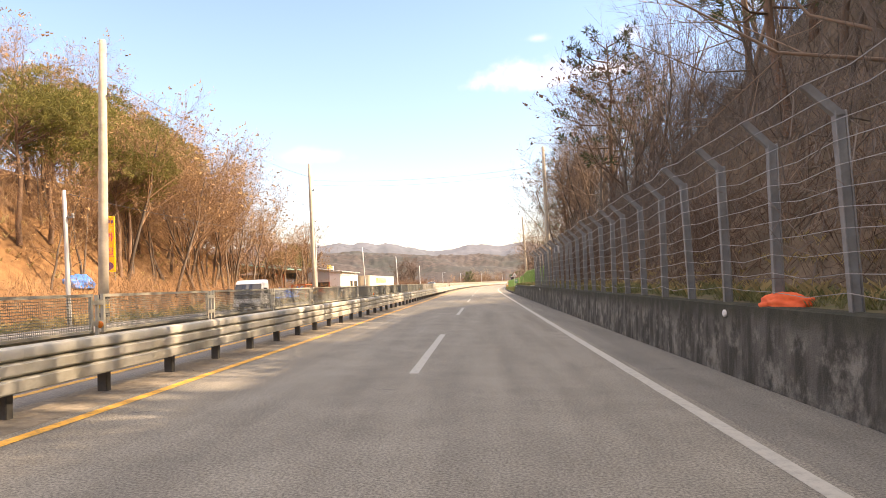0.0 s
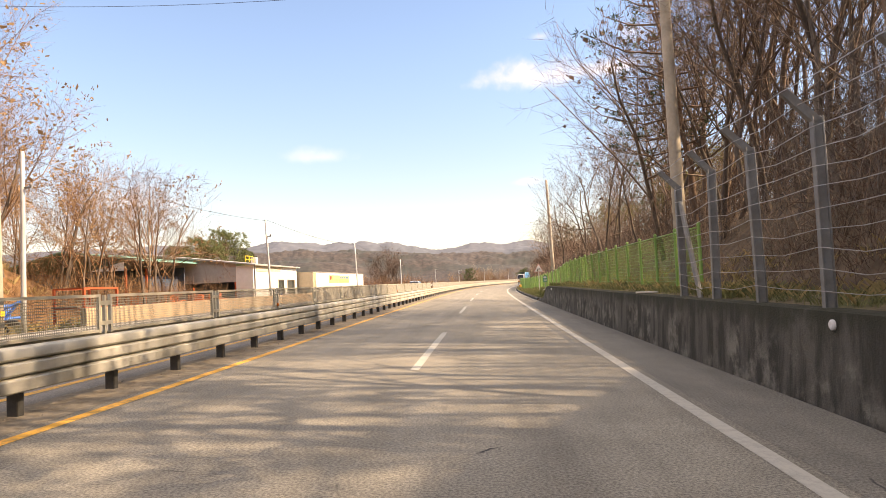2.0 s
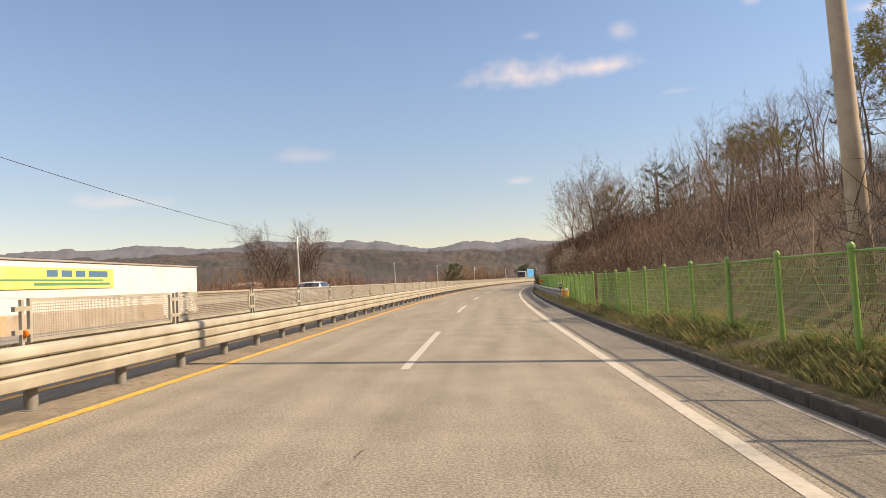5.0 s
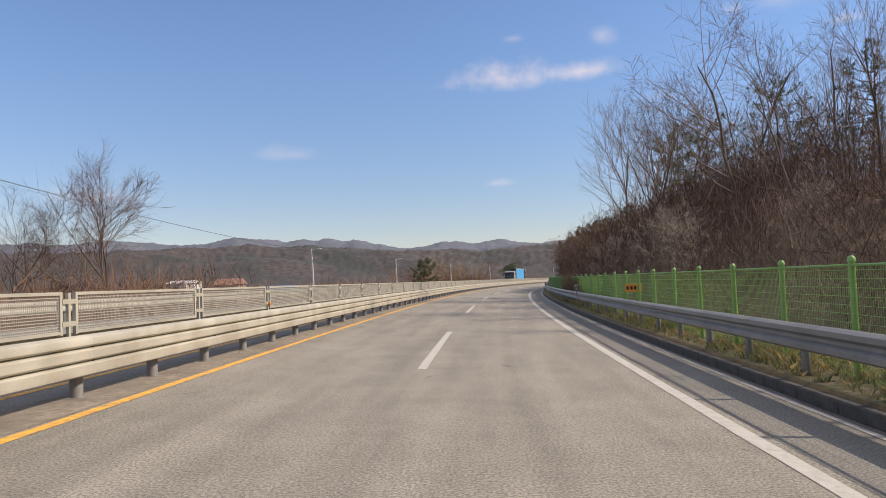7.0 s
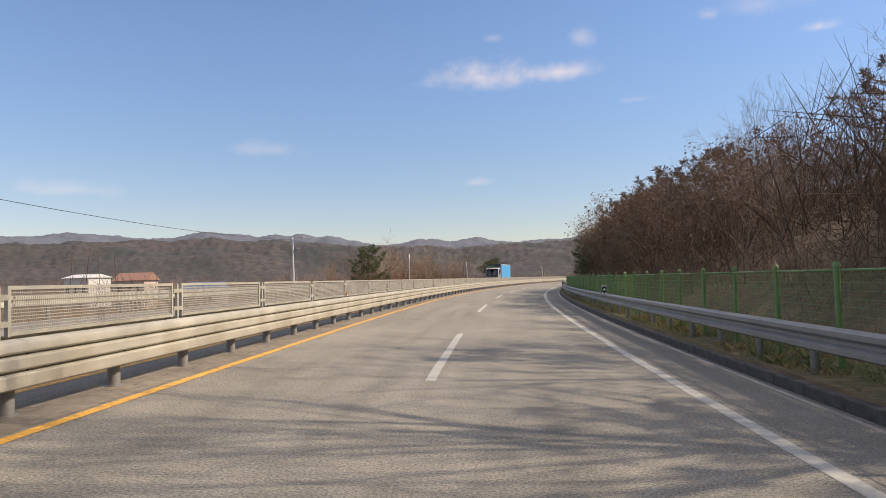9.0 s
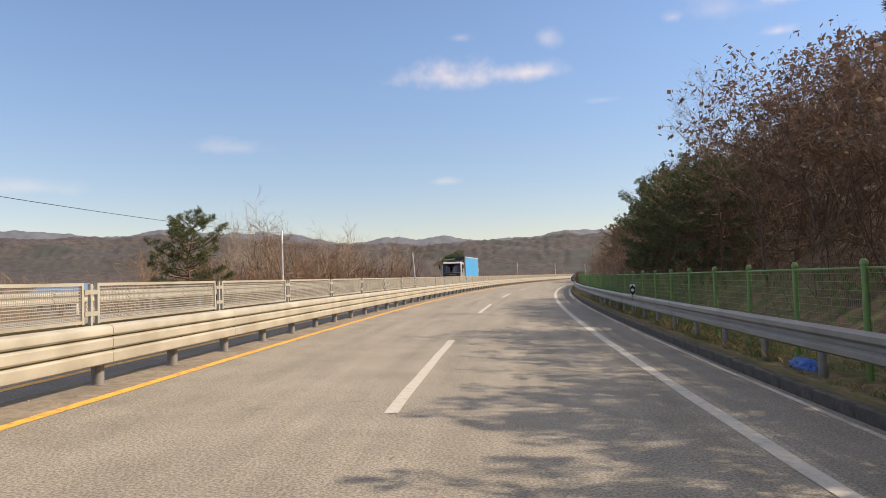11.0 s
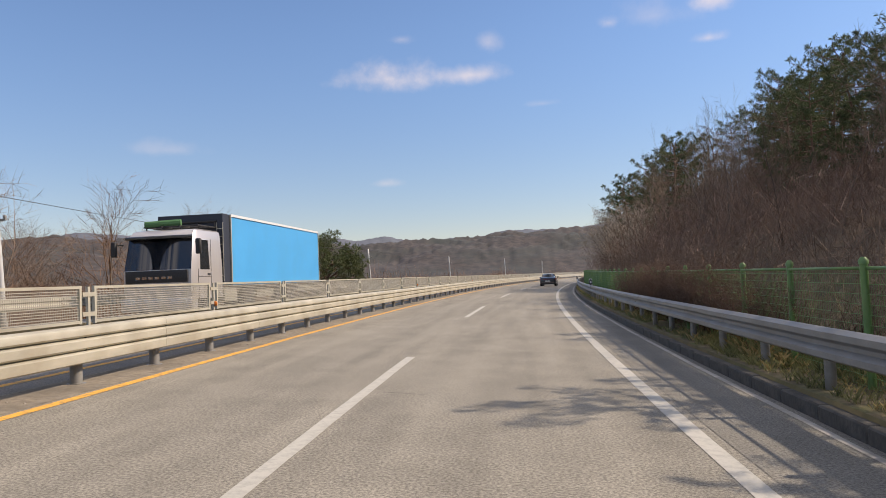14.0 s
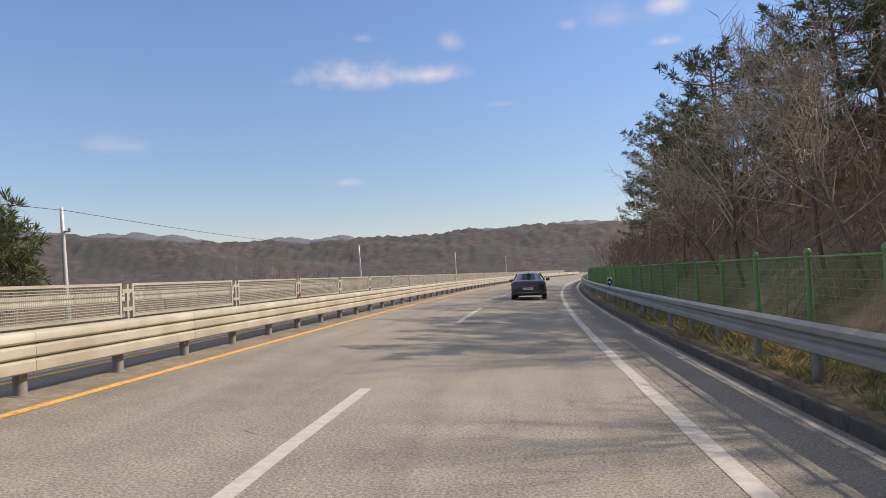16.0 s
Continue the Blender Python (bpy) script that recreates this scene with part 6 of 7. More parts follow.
def passenger_car(name, m, paint, label, L, W, H, estate, group=""):
    """Car facing +y: body, cabin, windows, lamps, wheels, mirrors, bumpers."""
    t = thing(name, m, label, "car", group)
    hw = W / 2
    if estate:
        bs = [(0.0, body_half(hw * 0.86, 0.5, 0.98)), (0.06, body_half(hw * 0.93, 0.40, 1.06)), (0.35, body_half(hw * 0.985, 0.32, 1.10)), (1.2, body_half(hw, 0.30, 1.09)), (L * 0.55, body_half(hw, 0.30, 1.06)),
              (L * 0.72, body_half(hw * 0.99, 0.30, 1.03)), (L * 0.88, body_half(hw * 0.95, 0.32, 0.98)), (L * 0.96, body_half(hw * 0.88, 0.36, 0.86)), (L, body_half(hw * 0.74, 0.45, 0.74))]
        cs = [(0.10, cabin_half(hw * 0.86, 1.05, hw * 0.80, 1.10)), (0.55, cabin_half(hw * 0.90, 1.07, hw * 0.70, H * 0.965)), (1.3, cabin_half(hw * 0.92, 1.07, hw * 0.72, H)), (L * 0.47, cabin_half(hw * 0.92, 1.06, hw * 0.72, H)),
              (L * 0.56, cabin_half(hw * 0.92, 1.04, hw * 0.70, H * 0.955)), (L * 0.71, cabin_half(hw * 0.88, 1.02, hw * 0.78, 1.05))]
    else:
        bs = [(0.0, body_half(hw * 0.84, 0.42, 0.86)), (0.05, body_half(hw * 0.92, 0.30, 0.98)), (0.30, body_half(hw * 0.98, 0.25, 1.04)), (0.85, body_half(hw, 0.22, 1.02)), (L * 0.45, body_half(hw, 0.21, 0.96)),
              (L * 0.66, body_half(hw * 0.99, 0.21, 0.94)), (L * 0.85, body_half(hw * 0.95, 0.23, 0.84)), (L * 0.95, body_half(hw * 0.86, 0.28, 0.72)), (L, body_half(hw * 0.7, 0.36, 0.58))]
        cs = [(0.42, cabin_half(hw * 0.84, 1.0, hw * 0.76, 1.04)), (1.25, cabin_half(hw * 0.88, 0.98, hw * 0.62, H * 0.955)), (1.75, cabin_half(hw * 0.90, 0.96, hw * 0.63, H)), (L * 0.47, cabin_half(hw * 0.90, 0.95, hw * 0.64, H)),
              (L * 0.54, cabin_half(hw * 0.90, 0.94, hw * 0.63, H * 0.965)), (L * 0.70, cabin_half(hw * 0.86, 0.92, hw * 0.74, 0.95))]
    vs, fs = ring_loft(bs, lambda i, j: True)
    n = len(bs[0][1]) * 2
    fs += [tuple(range(n - 1, -1, -1)), tuple(range((len(bs) - 1) * n, len(bs) * n))]
    body = mesh_of("body", vs, fs, paint, False)
    body.set_sharp_from_angle(angle=radians(50))
    part("body", body, t)
    last = len(cs) - 2
    side = lambda i, j: j in (1,) and 0 < i < last
    ends = lambda i, j: i in (0, last) and j >= 2
    for nm, mat, pk, sgn in (("cabin", paint, lambda i, j: not side(i, j) and not ends(i, j), 0), ("side_window", GLASS_DARK, side, -1), ("side_window", GLASS_DARK, side, 1)):
        vs, fs = ring_loft(cs, pk)
        if sgn:
            vs, fs = tidy(vs, [f for f in fs if sum(vs[i][0] for i in f) * sgn > 0])
        me = mesh_of(nm, vs, fs, mat, False)
        me.set_sharp_from_angle(angle=radians(35))
        part(nm, me, t, "dark tinted glass" if nm != "cabin" else "")
    for nm, idx in (("rear_window", 0), ("windscreen", last)):
        vs, fs = ring_loft(cs, lambda i, j: i == idx and j >= 2)
        part(nm, mesh_of(nm, vs, fs, GLASS_DARK, False), t, "dark tinted glass")
    # pillars
    for y in (L * 0.36, L * 0.47):
        for s in (-1, 1):
            g = Geo()
            g.bar((s * hw * 0.915, y, 1.0), (s * hw * 0.665, y - 0.02, H * 0.955), 0.03, 6)
            part("pillar", g.mesh("pillar", BLACK_PLASTIC), t)
    zl = 0.86 if estate else 0.80
    for s in (-1, 1):
        g = Geo()
        g.add([(s * hw * 0.93, 0.10, zl - 0.07), (s * hw * 0.50, -0.012, zl - 0.05), (s * hw * 0.50, 0.0, zl + 0.08), (s * hw * 0.94, 0.14, zl + 0.10), (s * hw * 1.0, 0.42, zl + 0.06), (s * hw * 1.0, 0.42, zl)],
              [(0, 1, 2, 3), (0, 3, 4, 5)])
        part("tail_lamp", g.mesh("tail_lamp", RED_LAMP), t, "dark red tail lamp")
        g = Geo()
        g.add([(s * hw * 0.88, L * 0.955, 0.56), (s * hw * 0.55, L * 0.99, 0.56), (s * hw * 0.55, L * 0.985, 0.68), (s * hw * 0.93, L * 0.94, 0.72), (s * hw * 0.97, L * 0.87, 0.74)], [(0, 1, 2, 3), (0, 3, 4)])
        part("headlamp", g.mesh("headlamp", CLEAR_LAMP), t, "clear headlamp")
        g = Geo()
        g.box(-0.10, -0.05, -0.07, 0.10, 0.07, 0.07)
        part("mirror", bevelled(g.mesh("mirror", paint), 0.03, 2), t, m=Matrix.Translation((s * (hw + 0.09), L * 0.61, 1.02)))
        for y in (L * 0.21, L * 0.80):
            wheel(t, s * (hw - 0.12), y, 0.36 if estate else 0.335, 0.23, s)
    part("light_bar", Geo().box(-hw * 0.5, -0.010, zl + 0.0, hw * 0.5, 0.02, zl + 0.035).mesh("light_bar", RED_LAMP), t, "thin red light bar across the boot")
    part("number_plate", Geo().box(-0.26, -0.018, 0.55, 0.26, 0.0, 0.66).mesh("number_plate", PLATE), t, "white number plate")
    g = Geo()
    for k in range(6):
        g.box(-0.2 + 0.07 * k, -0.022, 0.58, -0.16 + 0.07 * k, -0.017, 0.63)
    part("plate_marks", g.mesh("plate_marks", BLACK_PLASTIC), t)
    part("rear_bumper", bevelled(Geo().box(-hw * 0.86, -0.03, 0.30, hw * 0.86, 0.14, 0.46).mesh("rear_bumper", BLACK_PLASTIC), 0.03, 2), t, "black lower bumper")
    part("chrome_strip", Geo().box(-hw * 0.75, -0.035, 0.40, hw * 0.75, -0.026, 0.415).mesh("chrome_strip", CHROME), t)
    part("roof_fin", Geo().prism([(0.0, 0.0), (0.2, 0.0), (0.03, 0.09)], -0.015, 0.015).mesh("roof_fin", paint), t, m=Matrix.Translation((0, 1.35, H)))
    return t


passenger_car("sedan", M(369.6, 1.74), car_paint("dark_blue_grey_paint", (0.028, 0.03, 0.038)), "dark blue-grey saloon car in the lane ahead", 4.85, 1.84, 1.44, False)
passenger_car("suv", M(149.7, -10.5, 0.0, 180), car_paint("white_car_paint", (0.78, 0.78, 0.77), 0.3, 0.0), "white estate-backed SUV on the oncoming carriageway", 4.6, 1.84, 1.47, True)


def lorry(m, small=False):
    """Cab-over lorry facing +y, origin at the cab's front."""
    W = 1.68 if small else 2.48
    hw, k = W / 2, (0.62 if small else 1.0)
    silver = car_paint("white_cab_paint" if small else "silver_cab_paint", (0.72, 0.72, 0.70) if small else (0.52, 0.49, 0.47), 0.35, 0.0 if small else 0.4)
    t = thing("light_truck" if small else "box_lorry", m, "small white cab-over truck on the oncoming carriageway" if small else "silver lorry with a bright blue box body", "truck")
    z0, zr, ln = 0.55 * k + 0.1, (1.78 if small else 2.98), (1.35 if small else 2.15)
    zw = z0 + (zr - z0) * 0.42

    def sec(z, yf, w):
        return [(w, -ln), (w, yf - 0.22), (w * 0.93, yf - 0.05), (w * 0.6, yf), (0.0, yf + 0.03)]
    rows = [(z0, sec(z0, 0.0, hw)), (z0 + 0.4, sec(0, 0.03, hw)), (zw, sec(0, 0.0, hw)), (zr - 0.22, sec(0, -0.26, hw * 0.95)), (zr - 0.06, sec(0, -0.42, hw * 0.92)), (zr, sec(0, -0.70, hw * 0.84))]
    vs, fs, gl = [], [], []
    n = len(rows[0][1]) * 2
    for z, half in rows:
        vs += [Vector((x, y, z)) for x, y in half] + [Vector((-x, y, z)) for x, y in reversed(half)]
    for i in range(len(rows) - 1):
        for j in range(n):
            f = (i * n + j, i * n + (j + 1) % n, (i + 1) * n + (j + 1) % n, (i + 1) * n + j)
            (gl if i == 2 and min(j, n - 2 - j) >= 2 and j < n - 1 else fs).append(f)
    fs += [tuple(range((len(rows) - 1) * n, len(rows) * n)), tuple(range(n - 1, -1, -1))]
    cab = mesh_of("cab", *tidy(vs, fs), silver, False)
    cab.set_sharp_from_angle(angle=radians(40))
    part("cab", cab, t)
    part("windscreen", mesh_of("windscreen", *tidy(vs, gl), GLASS_DARK, False), t, "large dark windscreen")
    g = Geo()
    g.box(-hw * 0.86, 0.02, zw - 0.42 * k, hw * 0.86, 0.055, zw - 0.02)
    part("grille_panel", bevelled(g.mesh("grille_panel", BLACK_PLASTIC), 0.05, 2), t, "black panel under the windscreen")
    if not small:
        g = Geo()
        for i in range(6):
            x = -0.55 + 0.22 * i
            g.box(x, 0.056, zw - 0.30, x + 0.15, 0.062, zw - 0.22)
        part("badge", g.mesh("badge", CHROME), t, "row of plain bright badge shapes")
        part("sun_visor", bevelled(Geo().box(-hw * 0.9, -0.30, zr - 0.34, hw * 0.9, -0.02, zr - 0.24).mesh("sun_visor", GLASS_DARK), 0.03, 1), t, "smoked sun visor")
    part("bumper", bevelled(Geo().box(-hw * 0.98, -0.35, 0.28, hw * 0.98, 0.10, z0 + 0.06).mesh("bumper", BLACK_PLASTIC if small else silver), 0.05, 2), t)
    for s in (-1, 1):
        part("headlamp", bevelled(Geo().box(s * hw * 0.72 - 0.17, 0.05, z0 - 0.14, s * hw * 0.72 + 0.17, 0.13, z0 + 0.04).mesh("headlamp_lorry", CLEAR_LAMP), 0.02, 1), t)
        x = s * (hw + 0.004)
        g = Geo().add([(x, -0.50, zw - 0.02), (x, -1.18 * min(1, ln / 1.6), zw - 0.02), (x - s * 0.05, -1.18 * min(1, ln / 1.6), zr - 0.38), (x - s * 0.05, -0.62, zr - 0.38)], [(0, 1, 2, 3)])
        part("side_window", g.mesh("side_window_lorry", GLASS_DARK), t, "dark side window")
        g = Geo()
        for a, b in (((x, -0.36, z0), (x, -0.36, zw)), ((x, -1.28, z0), (x, -1.28, zr - 0.35)), ((x, -0.36, zw - 0.25), (x, -1.28, zw - 0.25))):
            g.bar(a, b, 0.008, 4)
        part("door_seam", g.mesh("door_seam", BLACK_PLASTIC), t)
        part("door_handle", Geo().box(x - 0.02, -1.2, zw - 0.2, x + 0.02, -1.02, zw - 0.15).mesh("door_handle", BLACK_PLASTIC), t)
        mr = part("mirror", bevelled(Geo().box(-0.09, -0.06, -0.28 * k, 0.09, 0.06, 0.22 * k).mesh("mirror_lorry", BLACK_PLASTIC), 0.03, 1), t, m=Matrix.Translation((s * (hw + 0.22), 0.02, zr - 0.6)))
        part("mirror_arm", Geo().bar((-s * 0.22, -0.2, 0.12), (0, 0, 0.12), 0.015, 6).mesh("mirror_arm", BLACK_PLASTIC), mr)
    R = 0.32 if small else 0.5
    axles = [-0.75, -3.1] if small else [-1.35, -8.0, -9.3, -4.6]
    for y in axles:
        for s in (-1, 1):
            wheel(t, s * (hw - 0.18), y, R, 0.3 if not small else 0.2, s)
    part("chassis", Geo().box(-0.42, -4.2 if small else -12.6, 0.62 * k + 0.1, 0.42, -0.4, 0.9 * k + 0.1).mesh("chassis", BLACK_PLASTIC), t)
    if small:
        part("cargo_bed", bevelled(Geo().box(-hw, -4.4, 0.75, hw, -ln - 0.08, 1.22).mesh("cargo_bed", surf("pale_blue_bed", (0.45, 0.50, 0.55), (0.55, 0.6, 0.64), 4, 0.5, 0.05)), 0.02, 1), t, "pale drop-side cargo bed")
        return t
    blue = surf("blue_box_panel", (0.055, 0.33, 0.66), (0.065, 0.37, 0.72), 1.2, 0.4, 0.02, dirt=(0.07, 0.30, 0.55), dirt_scale=0.5, dirt_amount=0.4)
    y1, y0 = -2.95, -13.5
    box = part("cargo_box", bevelled(Geo().box(-1.24, y0, 1.05, 1.24, y1, 3.58).mesh("cargo_box", blue), 0.02, 1), t, "bright blue box body")
    for s in (-1, 1):
        part("top_rail", Geo().box(s * 1.255 - 0.02, y0, 3.55, s * 1.255 + 0.02, y1, 3.64).mesh("top_rail_box", PLATE), box, "white top rail")
        part("corner_post", Geo().box(s * 1.25 - 0.025, y1 - 0.01, 1.05, s * 1.25 + 0.025, y1 + 0.05, 3.62).mesh("corner_post", GALV), box)
    part("roof_sheet", Geo().box(-1.22, y0 + 0.02, 3.585, 1.22, y1 - 0.02, 3.6).mesh("roof_sheet", PLATE), box)
    part("rear_frame", Geo().box(-1.26, y0 - 0.04, 1.02, 1.26, y0 + 0.0, 3.62).mesh("rear_frame", GALV), box)
    dark = plain("dark_headboard", (0.03, 0.035, 0.05), 0.5)
    part("headboard", Geo().box(-1.22, y1 + 0.02, 1.1, 1.22, y1 + 0.62, 3.62).mesh("headboard", dark), t, "dark gear behind the cab")
    g = Geo()
    for y in (-1.1, -1.7, -2.25):
        g.bar((-1.0, y, 3.12), (1.0, y, 3.12), 0.03, 6)
    for x in (-0.95, -0.3, 0.35, 0.95):
        g.bar((x, -0.95, 3.12), (x, -2.35, 3.12), 0.03, 6)
        g.bar((x, -1.1, 2.92), (x, -1.1, 3.12), 0.025, 6)
        g.bar((x, -2.25, 2.92), (x, -2.25, 3.32), 0.025, 6)
    g.bar((-1.0, -2.3, 3.34), (1.0, -2.3, 3.34), 0.04, 6)
    part("roof_rack", g.mesh("roof_rack", BLACK_PLASTIC), t, "dark roof rack")
    part("rolled_sheet", Geo().bar((-0.2, -1.3, 3.26), (0.95, -1.0, 3.22), 0.13, 10, 0.10).mesh("rolled_sheet", plain("green_sheet", (0.06, 0.16, 0.06), 0.8)), t, "rolled green sheet on the rack")
    for s in (-1, 1):
        g = Geo()
        for x in (1.0, 1.22):
            g.bar((s * x, -2.32, 1.2), (s * x, -2.32, 3.3), 0.015, 6)
        for i in range(7):
            g.bar((s * 1.0, -2.32, 1.4 + 0.28 * i), (s * 1.22, -2.32, 1.4 + 0.28 * i), 0.012, 6)
        part("ladder", g.mesh("ladder", GALV), t, "narrow ladder behind the cab")
        part("side_guard", Geo().box(s * 1.16 - 0.02, -7.2, 0.55, s * 1.16 + 0.02, -5.4, 0.85).mesh("side_guard", GALV), t)
        part("tank", bevelled(Geo().box(s * 0.85 - 0.3, -3.6, 0.45, s * 0.85 + 0.3, -2.5, 0.95).mesh("tank", GALV), 0.06, 2), t, "dull metal tank")
    return t


lorry(M(310.9, -9.75, 0.0, 180))
lorry(M(36.6, -10.6, 0.0, 180) @ Matrix.Scale(0.9, 4), True)


# ---- buildings on the left ----
WHITE_WALL = surf("white_panel_wall", (0.74, 0.72, 0.67), (0.82, 0.80, 0.75), 2.5, 0.6, 0.03, dirt=(0.55, 0.50, 0.42), dirt_scale=0.35, dirt_amount=0.35)
GREY_CLAD = surf("grey_cladding", (0.34, 0.33, 0.31), (0.42, 0.41, 0.38), 3, 0.6, 0.05)
TEAL = surf("teal_roof_sheet", (0.14, 0.36, 0.31), (0.20, 0.44, 0.38), 3, 0.5, 0.1, streak=(1, 0.1, 1))
NAVY = surf("dark_blue_wall", (0.03, 0.06, 0.10), (0.05, 0.09, 0.14), 3, 0.6, 0.05)
CREAM = surf("cream_panel", (0.62, 0.50, 0.34), (0.70, 0.58, 0.42), 3, 0.6, 0.05)
RUSTY = surf("red_painted_steel", (0.36, 0.06, 0.02), (0.50, 0.12, 0.04), 6, 0.6, 0.1)
ORANGE = surf("orange_machine_paint", (0.65, 0.13, 0.03), (0.78, 0.2, 0.05), 6, 0.5, 0.05)
ROOFGREY = surf("grey_roof_sheet", (0.30, 0.28, 0.26), (0.40, 0.38, 0.35), 3, 0.5, 0.1)


def warehouse():
    t = thing("warehouse", MZ(104.0, -26.0, 0.1), "white and grey single-storey workshop with a lean-to roof", "building")
    # local: y along the road (0 to 14.3), x to the right (front wall at +6.1)
    zf, zb, xf, xb = 3.75, 5.35, 6.1, -6.0
    L = 14.3

    def roof_z(x):
        return zf + (zb - zf) * (xf - x) / (xf - xb)
    # front wall with two door openings
    g = Geo()
    for y0, y1, z0, z1 in ((0.6, 7.4, 0, zf), (7.4, 9.4, 2.45, zf), (9.4, 10.5, 0, zf), (10.5, 13.3, 2.45, zf), (13.3, L, 0, zf)):
        g.box(xf - 0.2, y0, z0, xf, y1, z1)
    part("front_wall", g.mesh("front_wall", WHITE_WALL), t, "white panel wall")
    part("canopy_band", Geo().box(xf - 0.02, 0.8, zf - 0.55, xf + 0.05, 8.2, zf - 0.1).mesh("canopy_band", CREAM), t, "cream band under the eaves")
    for y0, y1 in ((7.4, 9.4), (10.5, 13.3)):
        d = part("door", Geo().box(xf - 0.14, y0 + 0.06, 0, xf - 0.10, y1 - 0.06, 2.4).mesh("door_dark", plain("door_glass", (0.05, 0.06, 0.06), 0.12)), t, "dark glazed door")
        f = Geo()
        f.box(xf - 0.12, y0, 0, xf + 0.03, y0 + 0.08, 2.45)
        f.box(xf - 0.12, y1 - 0.08, 0, xf + 0.03, y1, 2.45)
        f.box(xf - 0.12, y0, 2.37, xf + 0.03, y1, 2.45)
        f.box(xf - 0.12, y0, 1.1, xf - 0.06, y1, 1.18)
        part("frame", f.mesh("door_frame", plain("dull_frame", (0.35, 0.30, 0.24), 0.5)), d)
    # gable facing the traffic: cladding above a dark open bay
    g = Geo()
    g.add([(xb, 0, 2.3), (xf - 1.6, 0, 2.3), (xf - 1.6, 0, roof_z(xf - 1.6)), (xb, 0, zb), (xb, 0.15, 2.3), (xf - 1.6, 0.15, 2.3), (xf - 1.6, 0.15, roof_z(xf - 1.6)), (xb, 0.15, zb)],
          [(0, 1, 2, 3), (7, 6, 5, 4), (0, 4, 5, 1), (1, 5, 6, 2), (2, 6, 7, 3), (3, 7, 4, 0)])
    part("gable", g.mesh("gable", GREY_CLAD), t, "grey sheet cladding over an open bay")
    g = Geo().box(xf - 1.6, 0, 0, xf, 0.2, zf)
    part("return_wall", g.mesh("return_wall", WHITE_WALL), t)
    part("post", Geo().box(xb, 0, 0, xb + 0.18, 0.18, 2.3).mesh("bay_post", RUSTY), t, "red steel post")
    part("post", Geo().box(xf - 1.75, 0, 0, xf - 1.6, 0.18, 2.3).mesh("bay_post", RUSTY), t, "red steel post")
    part("back_wall", Geo().box(xb, 0.2, 0, xb + 0.2, L, zb).mesh("back_wall", GREY_CLAD), t)
    part("inner_wall", Geo().box(xb + 0.2, 5.0, 0, xf - 0.2, 5.2, 3.7).mesh("inner_wall", NAVY), t)
    part("end_wall", Geo().box(xb, L - 0.2, 0, xf, L, zf).mesh("end_wall", WHITE_WALL), t)
    g = Geo()
    g.add([(xf + 0.35, -0.4, roof_z(xf + 0.35)), (xf + 0.35, L + 0.3, roof_z(xf + 0.35)), (xb - 0.3, L + 0.3, roof_z(xb - 0.3)), (xb - 0.3, -0.4, roof_z(xb - 0.3)),
           (xf + 0.35, -0.4, roof_z(xf + 0.35) + 0.12), (xf + 0.35, L + 0.3, roof_z(xf + 0.35) + 0.12), (xb - 0.3, L + 0.3, roof_z(xb - 0.3) + 0.12), (xb - 0.3, -0.4, roof_z(xb - 0.3) + 0.12)],
          [(0, 3, 2, 1), (4, 5, 6, 7), (0, 1, 5, 4), (1, 2, 6, 5), (2, 3, 7, 6), (3, 0, 4, 7)])
    roof = part("roof", g.mesh("roof", ROOFGREY), t, "thin grey sheet roof")
    g = Geo()
    for y in (9.0, 10.2, 11.4):
        g.bar((2.2, y, 4.5), (2.2, y, 5.1), 0.035, 6)
    for z in (4.75, 5.1):
        g.bar((2.2, 9.0, z), (2.2, 11.4, z), 0.035, 6)
    part("roof_railing", g.mesh("roof_railing", plain("yellow_railing", (0.75, 0.5, 0.03), 0.5)), roof, "short yellow railing")
    part("roof_box", bevelled(Geo().box(1.9, 11.5, 4.3, 2.5, 12.1, 5.0).mesh("roof_box", WHITE_WALL), 0.03, 1), roof)
    return t


def shed():
    t = thing("shed", MZ(93.5, -31.0, 0.1), "open shed with a teal sheet roof and dark blue walls", "building")
    part("back_wall", Geo().box(-5.5, 0, 0, -5.3, 10, 3.6).mesh("shed_back", NAVY), t)
    part("end_wall", Geo().box(-5.3, 9.8, 0, 5.0, 10, 3.8).mesh("shed_end", NAVY), t)
    part("front_wall", Geo().box(4.2, 3.5, 0, 4.4, 9.8, 3.0).mesh("shed_front", NAVY), t, "dark blue sheet wall")
    for y in (0.2, 3.4):
        part("post", Geo().box(4.6, y, 0, 4.75, y + 0.15, 3.6).mesh("shed_post", RUSTY), t, "red steel post")
    g = Geo()
    prof = [(-6, 3.4), (0, 4.9), (6.0, 4.1), (6.0, 4.2), (0, 5.0), (-6, 3.5)]
    vs = [Vector((x, y, z)) for y in (-0.8, 10.6) for x, z in prof]
    g.add(vs, [tuple(range(6)), tuple(range(11, 5, -1))] + [(i + 6, (i + 1) % 6 + 6, (i + 1) % 6, i) for i in range(6)])
    r = part("roof", g.mesh("shed_roof", TEAL), t, "faded teal sheet roof")
    rib = Geo()
    for k in range(18):
        y = -0.7 + 0.65 * k
        rib.bar((0.0, y, 5.02), (6.0, y, 4.22), 0.025, 4)
    part("roof_rib", rib.mesh("roof_rib", TEAL), r)
    return t


